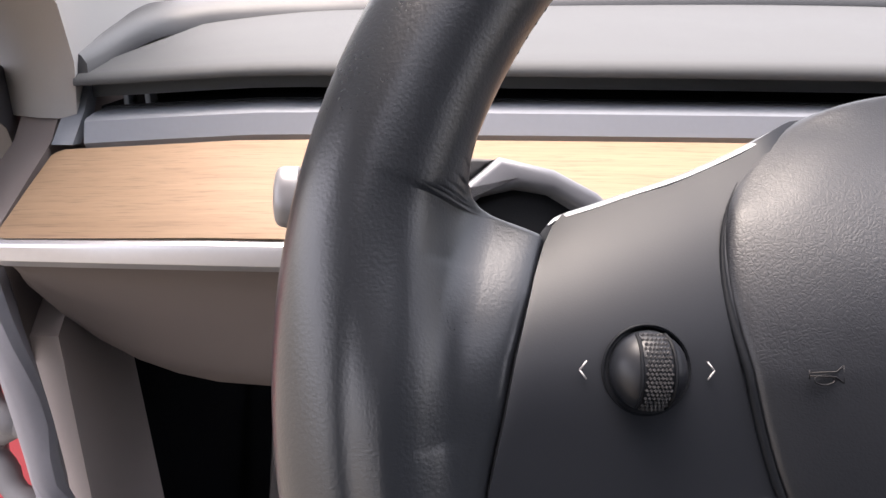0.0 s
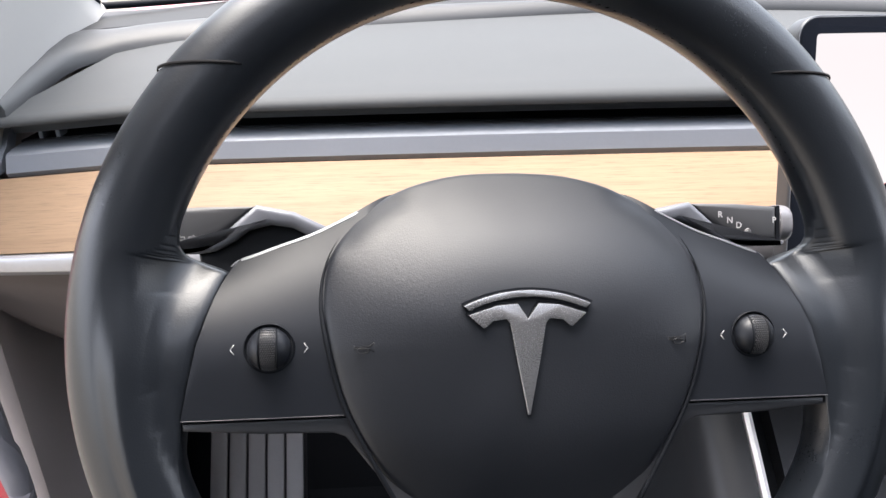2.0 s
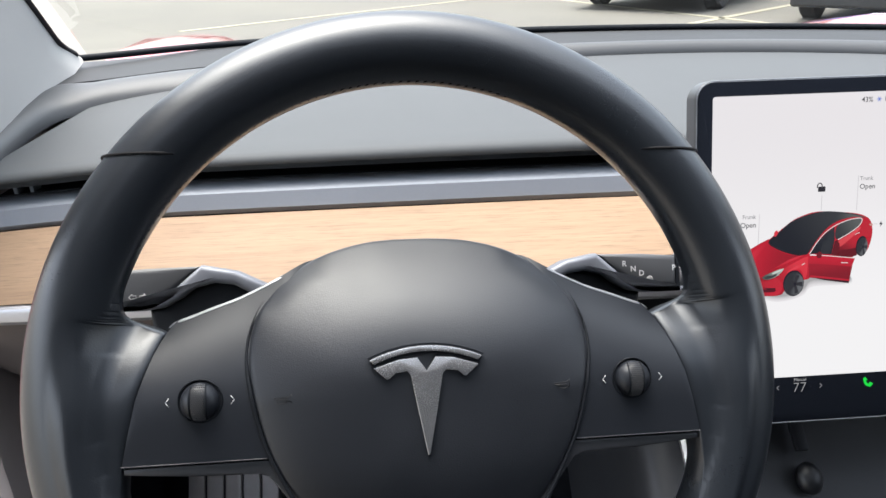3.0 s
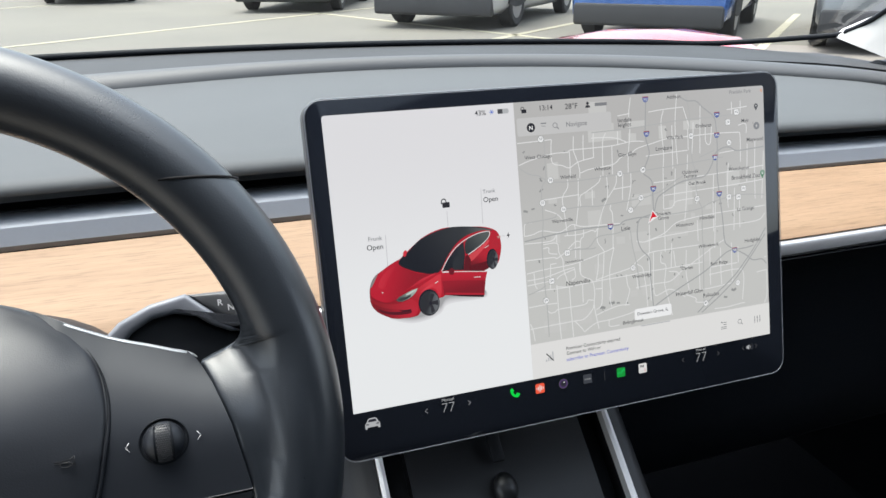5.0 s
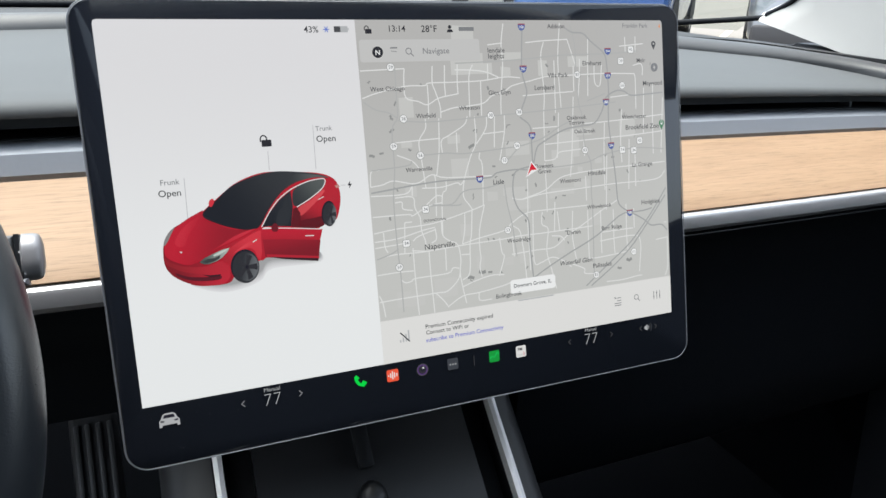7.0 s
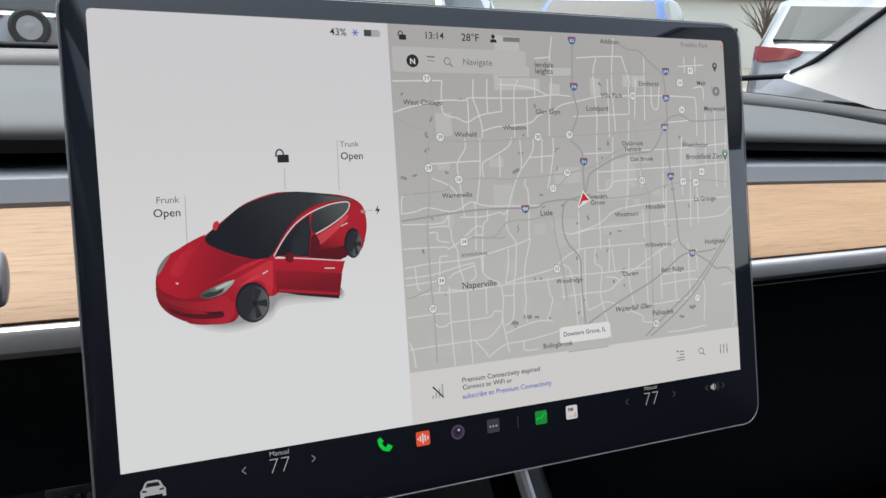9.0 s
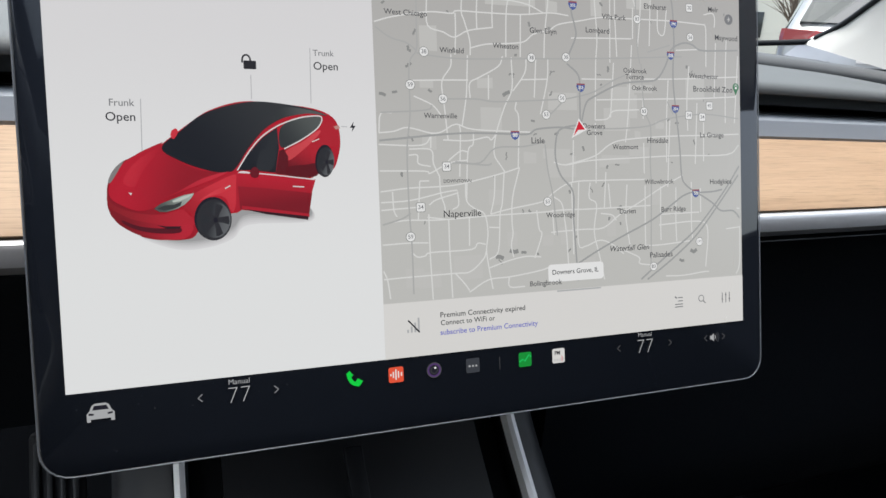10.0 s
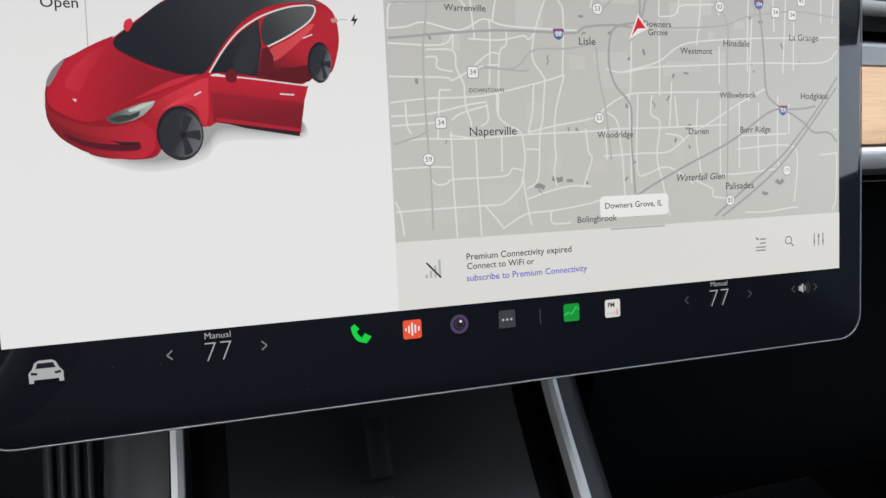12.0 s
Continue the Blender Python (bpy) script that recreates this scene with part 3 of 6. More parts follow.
            part("arrow_mark", bm, M_WHITE, w, "pale printed arrow", sharp=0)
    # airbag cover
    pad = smooth_line([(0, 0.0685, 0), (0.025, 0.0670, 0), (0.047, 0.0605, 0), (0.063, 0.0500, 0), (0.0740, 0.0350, 0), (0.0775, 0.018, 0), (0.0750, 0, 0), (0.0700, -0.020, 0), (0.0625, -0.037, 0), (0.050, -0.060, 0), (0.036, -0.084, 0), (0.020, -0.094, 0),
                       (-0.020, -0.094, 0), (-0.036, -0.084, 0), (-0.050, -0.060, 0), (-0.0625, -0.037, 0), (-0.0700, -0.020, 0), (-0.0750, 0, 0), (-0.0775, 0.018, 0), (-0.0740, 0.0350, 0), (-0.063, 0.0500, 0), (-0.047, 0.0605, 0), (-0.025, 0.0670, 0)], 5, True)
    def pad_z(y, z):
        # the cover bows back over its upper third; z is its height on the level part
        w = min(1.0, max(0.0, (z + 0.0022) / 0.0098))
        foot = min(z, -0.0022) - 0.0225 * (max(y, 0) / 0.0685) ** 1.1
        crown = 0.0076 - 0.030 * (max(y - 0.005, 0) / 0.0635) ** 2
        return foot * (1 - w) + crown * w

    def sunk(p):
        # the upper shoulders slip under the spoke plates
        return smoothstep(0.034, 0.044, p.y) * smoothstep(0.040, 0.052, abs(p.x))

    rings = []
    for sc, z in ((0.988, -0.020), (0.992, -0.0060), (0.995, -0.0036), (0.992, -0.0024), (0.985, -0.0015), (0.970, -0.0008), (0.945, -0.0001), (0.90, 0.0010), (0.83, 0.0024), (0.74, 0.0038), (0.62, 0.0053), (0.48, 0.0066), (0.32, 0.0073), (0.16, 0.0076), (0.01, 0.0076)):
        rings.append([(p.x * sc, p.y * sc, pad_z(p.y * sc, z) - 0.010 * smoothstep(-0.03, -0.09, p.y * sc) - 0.0022 * sunk(p) * smoothstep(0.90, 0.97, sc)) for p in pad])
    part("airbag_cover", skinned("airbag_cover", rings), M_PAD, w, "grained black airbag cover", sharp=0)

    for s in (-1, 1):
        gap = sorted([Vector((p.x * 1.004, p.y * 1.004, pad_z(p.y, -0.0022))) for p in pad if p.x * s > 0.045 and -0.09 < p.y < 0.043], key=lambda q: q.y)
        part("cover_gap", tube("cover_gap", gap, lambda t: 0.0010 * min(1, 0.06 + 3 * (1 - t)), 6), M_BLACK, w, "", sharp=0)

    def on_pad(x, y):
        q = max(abs(x) / 0.078, abs(y) / 0.075)
        return lerp([(0.0, 0.0076), (0.32, 0.0073), (0.48, 0.0066), (0.62, 0.0053), (0.74, 0.0038), (0.83, 0.0024), (0.90, 0.0010), (1, -0.002)], q)

    # the badge: an arc over a tapered stem
    arc_o = [(0.0577 * math.sin(t), 0.0211 - 0.0577 + 0.0577 * math.cos(t)) for t in (radians(-25.2 + 2.52 * i) for i in range(21))]
    arc_i = [(0.0549 * math.sin(t), 0.0211 - 0.0577 + 0.0549 * math.cos(t)) for t in (radians(-24.2 + 2.42 * i) for i in range(21))]
    outline = [(x, y - 0.0003) for x, y in arc_o] + [(x, y) for x, y in reversed(arc_i)]
    part("badge", slab("badge", list(reversed(outline)), 0.0016, 0.0004), M_CHROME, w, "chrome arc of the badge", pose(0, 0, 0.0093))
    half_stem = [(0.0000, 0.0100), (0.0040, 0.0158), (0.0120, 0.0152), (0.0228, 0.0118), (0.0172, 0.0068), (0.0160, 0.0072), (0.0135, 0.0094), (0.0085, 0.0100), (0.0070, 0.0085), (0.0040, -0.0075), (0.0004, -0.0262)]
    outline = [(-x, y) for x, y in reversed(half_stem[1:])] + half_stem
    part("badge", slab("badge", list(reversed(outline)), 0.0016, 0.0003), M_CHROME, w, "chrome stem of the badge", pose(0, 0, 0.0093))
    bm_rec = [(x * 1.05, 0.0002 + y * 1.04) for x, y in outline]
    part("badge_recess", slab("badge_recess", list(reversed(bm_rec)), 0.0016), M_BLACK, w, "", pose(0, 0, 0.0082))
    bm_rec = [(x * 1.03, y + (0.0007 if i < 21 else -0.0009)) for i, (x, y) in enumerate(arc_o + list(reversed(arc_i)))]
    part("badge_recess", slab("badge_recess", list(reversed(bm_rec)), 0.0016), M_BLACK, w, "", pose(0, 0, 0.0082))
    for s in (-1, 1):
        x0 = s * 0.0615
        z = on_pad(x0, 0) + 0.0001
        lines = [[(x0 - s * 0.0036, 0.0020), (x0 - s * 0.0036, -0.0016)], [(x0 - s * 0.0036, 0.0020), (x0 - s * 0.0020, 0.0007), (x0 + s * 0.0038, 0.0004)], [(x0 - s * 0.0036, -0.0016), (x0 - s * 0.0020, -0.0004), (x0 + s * 0.0038, -0.0002)], [(x0 + s * 0.0038, 0.0010), (x0 + s * 0.0038, -0.0008)]]
        oval = [(x0 + s * 0.0006 + 0.0022 * math.cos(t), -0.0010 + 0.0010 * math.sin(t)) for t in (0.5236 * i for i in range(13))]
        if s > 0:
            lines = [[(-x + 2 * x0, y) for x, y in l] for l in lines]
        for l in lines + [oval]:
            part("horn_mark", tube("horn_mark", [Vector((x, y, z)) for x, y in l], 0.00015, 6), M_MARK, w, "", sharp=0)
    # column shroud behind the hub
    rings = []
    for zc, rx, ry, dy in ((-0.020, 0.060, 0.050, 0.0), (-0.050, 0.070, 0.046, 0.010), (-0.085, 0.078, 0.044, 0.018), (-0.20, 0.080, 0.050, 0.010)):
        rings.append([(rx * math.cos(2 * math.pi * k / 32), dy + ry * math.sin(2 * math.pi * k / 32), zc) for k in range(32)])
    col = thing("steering_column", "dark grey plastic steering column shroud below the dashboard", "steering column", WHEEL)
    part("shroud", skinned("shroud", rings), M_CONSOLE, col)
    return w


def build_stalks():
    for s in (-1, 1):
        name, label = ("turn_stalk", "dark grey turn signal stalk with a satin shoulder") if s < 0 else ("drive_stalk", "dark grey drive selector stalk with white letters")
        st = thing(name, label, "stalk", WHEEL @ pose(0, 0, -0.088))
        body = [(0.1130, 0.0582), (0.1400, 0.0578), (0.1620, 0.0562), (0.1620, 0.0385), (0.1480, 0.0385), (0.1380, 0.0400), (0.1290, 0.0445)]
        # the turn signal lever reaches further out
        out = [(s * (x + (0.0115 if s < 0 and x > 0.16 else 0)), y) for x, y in body]
        if s > 0:
            out.reverse()
        part("stalk_body", slab("stalk_body", out, 0.016, 0.003, 3), M_STALK, st, "dark grey lever")
        sh = [(0.060, 0.0300), (0.0790, 0.0480), (0.0940, 0.0552), (0.1125, 0.0588), (0.1295, 0.0440), (0.1385, 0.0392), (0.1480, 0.0378), (0.1660, 0.0380), (0.1660, 0.0352), (0.1420, 0.0348), (0.1330, 0.0362), (0.1235, 0.0410), (0.1170, 0.0462), (0.1060, 0.0490), (0.0950, 0.0475), (0.0850, 0.0420), (0.074, 0.0300)]
        out = [(s * x, y) for x, y in sh]
        if s > 0:
            out.reverse()
        part("shoulder", slab("shoulder", out, 0.014, 0.0028, 4), M_STALKTRIM, st, "satin blue-grey shoulder", pose(0, 0, 0.0012))
        # a rounded button that closes the lever, domed outward
        x0, y0 = (0.1640, 0.0472) if s > 0 else (0.1765, 0.0440)
        rings = []
        for dx, k in ((0.0, 0.94), (0.0006, 1.0), (0.0046, 1.0), (0.0060, 0.975), (0.0070, 0.92), (0.0077, 0.80), (0.0083, 0.5), (0.0085, 0.02)):
            rings.append([(s * (x0 + dx), y0 + y * k, -0.0080 + z * k) for y, z in rounded(-0.0100, -0.0088, 0.0100, 0.0088, 0.0082, 6)])
        part("end_cap", skinned("end_cap", rings), M_CAP, st, "pale satin end cap")
        part("cap_gap", box_bm((0.002, 0.019, 0.015), (0.1630 if s > 0 else -0.1748, y0, -0.0085)), M_BLACK, st)
        root = [(0.05, 0.020), (0.066, 0.034), (0.080, 0.0465), (0.095, 0.0510), (0.107, 0.0505), (0.1175, 0.0470), (0.1240, 0.0415), (0.1330, 0.0365), (0.1420, 0.0350), (0.140, 0.018), (0.06, 0.010)]
        out = [(s * x, y) for x, y in root]
        if s > 0:
            out.reverse()
        part("root", slab("root", out, 0.02, 0.004, 3), M_CONSOLE, st, "black lever root", pose(0, 0, -0.007))
        if s > 0:
            for t, x, y, k in (("R", 0.1293, 0.0520, 1), ("N", 0.1347, 0.0489, 1), ("D", 0.1398, 0.0462, 1), ("P", 0.1600, 0.0488, 1), ("<", 0.1642, 0.0488, 0.7)):
                part("lever_letter", lettering("lever_letter", t, 0.0046 * k, 0.00008), M_WHITE, st, "white printed letter", pose(x, y, 0.0003), sharp=0)
            for r in (0.0016, 0.0007):
                pts = [Vector((0.1449 + r * math.cos(t), 0.0428 + r * math.sin(t), 0.0003)) for t in (-0.6 + 0.42 * i for i in range(11))]
                part("lever_dial", tube("lever_dial", pts, 0.00018, 5), M_WHITE, st, "", sharp=0)
        else:
            for d in (-1, 1):
                x = -0.1455 + d * 0.0026
                pts = [(x + d * 0.0022, 0.0426), (x + d * 0.0004, 0.0443), (x + d * 0.0004, 0.0434), (x - d * 0.0016, 0.0434), (x - d * 0.0016, 0.0418), (x + d * 0.0004, 0.0418), (x + d * 0.0004, 0.0409), (x + d * 0.0022, 0.0426)]
                part("lever_arrow", tube("lever_arrow", [Vector((px, py, 0.0003)) for px, py in pts], 0.00018, 5), M_WHITE, st, "white printed arrow", sharp=0)


build_wheel()

# ---- touchscreen ----
PX = 0.323 / 1920


def rounded(x0, y0, x1, y1, r, n=6):
    pts = []
    for cx, cy, a0 in ((x1 - r, y1 - r, 0), (x0 + r, y1 - r, 90), (x0 + r, y0 + r, 180), (x1 - r, y0 + r, 270)):
        for k in range(n + 1):
            a = radians(a0 + 90 * k / n)
            pts.append((cx + r * math.cos(a), cy + r * math.sin(a)))
    return pts


FACE = pose(-0.1615, 0, 0, 90)


def ui(name, pts, material, parent, level=1, label=""):
    """A flat patch of the picture on the display; points in picture dots (0..1920, 0..1200, y down); level: its layer."""
    verts = [(x * PX, -y * PX, 0.00006 * level) for x, y in pts]
    me = mesh_of(name, verts, [tuple(range(len(verts)))], smooth=False)
    me.transform(FACE)
    return part(name, me, material, parent, label, sharp=0)


# ---- the picture on the touchscreen: flat drawn shapes, in picture dots (1920 x 1200) ----
INK = {
    "white": glow("map_street", (0.70, 0.69, 0.68)), "grey": glow("map_highway", (0.42, 0.415, 0.41)), "major": glow("map_motorway", (0.35, 0.35, 0.35)),
    "label": glow("map_label", (0.060, 0.060, 0.065)), "dark": glow("dark_text", (0.018, 0.018, 0.022)), "mid": glow("grey_text", (0.20, 0.20, 0.21)),
    "link": glow("link_text", (0.075, 0.085, 0.52)), "bar": glow("bar_text", (0.40, 0.40, 0.41)), "dim": glow("bar_arrow", (0.055, 0.055, 0.058)),
    "shield": glow("shield_blue", (0.07, 0.11, 0.33)), "shield_top": glow("shield_red", (0.30, 0.07, 0.09)), "paper": glow("tag_white", (0.80, 0.79, 0.79)),
    "pond": glow("map_pond", (0.27, 0.27, 0.265)), "green": glow("phone_green", (0.005, 0.62, 0.05)),
    "tile_green": glow("chart_green", (0.004, 0.27, 0.03)), "line_green": glow("chart_line", (0.02, 0.62, 0.14)), "orange": glow("voice_orange", (0.78, 0.085, 0.035)),
    "violet": glow("lens_violet", (0.08, 0.035, 0.14)), "tile_grey": glow("tile_grey", (0.038, 0.042, 0.05)), "night": glow("lens_dark", (0.008, 0.007, 0.014)),
    "red": glow("arrow_red", (0.62, 0.012, 0.03)), "pin": glow("pin_green", (0.06, 0.20, 0.10)), "amber": glow("amber_mark", (0.75, 0.26, 0.08)),
    "sky": glow("flake_blue", (0.08, 0.15, 0.55)), "panel": glow("map_panel", (0.70, 0.68, 0.665)), "field": glow("search_field", (0.52, 0.505, 0.50)),
    "tyre": glow("painted_tyre", (0.022, 0.022, 0.026)),
    "silver": glow("painted_trim", (0.66, 0.62, 0.62)),
    "block": glow("map_block", (0.540, 0.527, 0.512)),
    "hair": glow("hairline", (0.42, 0.42, 0.43)),
}
ROADS = {"white": [], "grey": [], "major": []}
WIDTH = {"white": 1.8, "grey": 2.1, "major": 2.6}


def pairs(numbers):
    return list(zip(numbers[::2], numbers[1::2]))


def ribbon(pts, half):
    """Corners of a band of that half-width along a line of picture dots."""
    left, right = [], []
    for i, p in enumerate(pts):
        a, b = Vector(pts[max(i - 1, 0)]), Vector(pts[min(i + 1, len(pts) - 1)])
        t = (b - a).normalized()
        n = Vector((-t.y, t.x)) * half
        left.append((p[0] + n.x, p[1] + n.y))
        right.append((p[0] - n.x, p[1] - n.y))
    return left, right


def road(kind, *numbers):
    pts = [(min(max(x, 742), 1916), min(max(y, 4), 962)) for x, y in pairs(numbers)]
    soft = [(p.x, p.y) for p in smooth_line([(x, y, 0) for x, y in pts], 4)]
    ROADS[kind].append(ribbon(soft, WIDTH[kind]))


def patches(name, bands, material, parent, level, label=""):
    """Several bands of the picture joined into one flat mesh."""
    verts, faces = [], []
    for left, right in bands:
        n0 = len(verts)
        verts += [(x * PX, -y * PX, 0.00006 * level) for x, y in left + right]
        k = len(left)
        faces += [(n0 + i, n0 + i + 1, n0 + k + i + 1, n0 + k + i) for i in range(k - 1)]
    return part(name, mesh_of(name, verts, faces, smooth=False), material, parent, label, FACE, sharp=0)


def circle(cx, cy, rx, ry=0, n=28, turn=0.0):
    ry = ry or rx
    c, s = math.cos(turn), math.sin(turn)
    return [(cx + rx * math.cos(a) * c - ry * math.sin(a) * s, cy + rx * math.cos(a) * s + ry * math.sin(a) * c) for a in (2 * math.pi * k / n for k in range(n))]


def ring(cx, cy, r, half, n=28):
    pts = [(cx + r * math.cos(2 * math.pi * k / n), cy + r * math.sin(2 * math.pi * k / n)) for k in range(n + 1)]
    left = [(cx + (x - cx) * (1 + half / r), cy + (y - cy) * (1 + half / r)) for x, y in pts]
    right = [(cx + (x - cx) * (1 - half / r), cy + (y - cy) * (1 - half / r)) for x, y in pts]
    return left, right


def lettering(name, text, size, thick=0.0, lean=0.0):
    """A flat mesh of words in the built-in font, centred; size: its height in metres."""
    cu = bpy.data.curves.new(name, "FONT")
    cu.body = text
    cu.size = size
    cu.offset = thick
    cu.shear = lean
    cu.align_x, cu.align_y = "CENTER", "CENTER"
    cu.resolution_u = 3
    ob = bpy.data.objects.new(name, cu)
    me = bpy.data.meshes.new_from_object(ob)
    bpy.data.objects.remove(ob)
    return me


INKS = {"43%": "dark", "13:14": "dark", "Frunk": "mid", "Trunk": "mid", "Open": "dark", "Manual": "bar", "77": "bar", "Navigate": "mid", "Premium Connectivity expired": "dark",
        "Connect to WiFi or": "dark", "subscribe to Premium Connectivity": "link", "Downers Grove, IL": "dark", "Naperville": "dark", "Franklin Park": "mid"}


def words(parent, text, x, y, width):
    me = lettering("map_words", text, 20 * PX, thick=0.05 * 20 * PX * (-0.55 if text == "77" else -0.1 if text == "Manual" else 0.0 if text == "Naperville" else 0.12), lean=0.25 if text == "Waterfall Glen" else 0)
    xs = [v.co.x for v in me.vertices]
    f = width * PX / (max(xs) - min(xs))
    me.transform(Matrix.Diagonal((f, f, 1, 1)))
    x = min(x, 1914 - width / 2)
    ink = INK[INKS.get(text, "dark" if "°" in text else "label")]
    return part("lettering", me, ink, parent, "", FACE @ pose(x * PX, -y * PX, 0.00006 * 7), sharp=0)


def shield(parent, kind, number, x, y):
    if x > 1906:
        return
    if kind == "r":
        ui("route_ring", circle(x, y, 13.5), INK["pond"], parent, 4)
        ui("route_disc", circle(x, y, 11.8), INK["paper"], parent, 5)
        ink = "mid"
    elif kind == "u":
        ui("route_ring", rounded(x - 13, y - 13, x + 13, y + 13, 5, 3), INK["pond"], parent, 4)
        ui("route_disc", rounded(x - 11.3, y - 11.3, x + 11.3, y + 11.3, 4, 3), INK["paper"], parent, 5)
        ink = "mid"
    else:
        ui("motorway_shield", [(x - 13, y - 11), (x + 13, y - 11), (x + 14, y - 2), (x + 9, y + 9), (x, y + 14), (x - 9, y + 9), (x - 14, y - 2)], INK["shield"], parent, 4)
        ui("shield_band", [(x - 13, y - 11), (x + 13, y - 11), (x + 13.5, y - 7), (x - 13.5, y - 7)], INK["shield_top"], parent, 5)
        ink = "paper"
    me = lettering("route_number", number, 15.5 * PX if len(number) < 3 else 12 * PX, thick=0.00003)
    part("route_number", me, INK[ink], parent, "", FACE @ pose(x * PX, -(y + (1 if kind == "i" else 0)) * PX, 0.00006 * 6), sharp=0)


PAGE = []
SHADE = [glow("painted_shadow", (v, v * 0.98, v)) for v in (0.34, 0.42, 0.50, 0.57, 0.63, 0.68)]


def dot_shade(name, low, high, start, end):
    """An ink that changes softly from one colour to another between two picture dots."""
    d = Vector(((end[0] - start[0]) * PX, 0, -(end[1] - start[1]) * PX))
    a = d.x * (start[0] * PX - 0.1615) - d.z * start[1] * PX
    return glow_shaded(name, low, high, d * 1000, a * 1000, (a + d.length_squared) * 1000)


def paint(name, ink, level, soft, *numbers):
    pts = pairs(numbers)
    if soft:
        pts = [(p.x, p.y) for p in smooth_line([(x, y, 0) for x, y in pts], 5, True)]
    ui(name, pts, INK[ink], PAGE[0], level)


def draw_shadow():
    """The soft shade under the drawn car, in six layers."""
    for k in range(6):
        soft = [(p.x, p.y + 2) for p in smooth_line([(118 - 3 * k, 690, 0), (160, 742 + 3 * k, 0), (240, 772 + 4 * k, 0), (310, 772 + 4 * k, 0), (370, 748 + 5 * k, 0), (410, 716 + 5 * k, 0), (550 + 2 * k, 728 + 2 * k, 0), (540, 690, 0), (400, 640, 0), (200, 660, 0)], 5, True)]
        ui("painted_shadow", soft, SHADE[k], PAGE[0], 2.6 - 0.25 * k)


def stroke(kind, *numbers):
    half = {"trim": 1.6, "doortop": 1.5, "port": 1.4, "handleD": 1.5, "handleR": 1.2}.get(kind, 0.9)
    ink = {"trim": "silver", "doortop": "silver", "handleD": "silver", "handleR": "silver", "port": "silver"}.get(kind, "hair")
    pts = pairs(numbers)
    soft = [(p.x, p.y) for p in smooth_line([(x, y, 0) for x, y in pts], 5)]
    patches("painted_line", [ribbon(soft, half)], INK[ink], PAGE[0], 9)


def padlock(parent, x, y, k, ink="dark"):
    ui("padlock_body", rounded(x - 8 * k, y - 1 * k, x + 14 * k, y + 14 * k, 2 * k, 3), INK[ink], parent, 6)
    arc = [(x - 10 * k + 7 * k * (1 - math.cos(a)), y - 2 * k - 9 * k * math.sin(a)) for a in (math.pi * i / 8 for i in range(9))]
    patches("padlock_bow", [ribbon([(x - 10 * k, y + 3 * k)] + arc + [(x + 4 * k, y)], 1.5 * k)], INK[ink], parent, 6)


def chevron(parent, x, y, d, ink):
    patches("chevron", [ribbon([(x - 5 * d, y - 9), (x + 5 * d, y)], 1.4), ribbon([(x + 5 * d, y), (x - 5 * d, y + 9)], 1.4)], INK[ink], parent, 6)


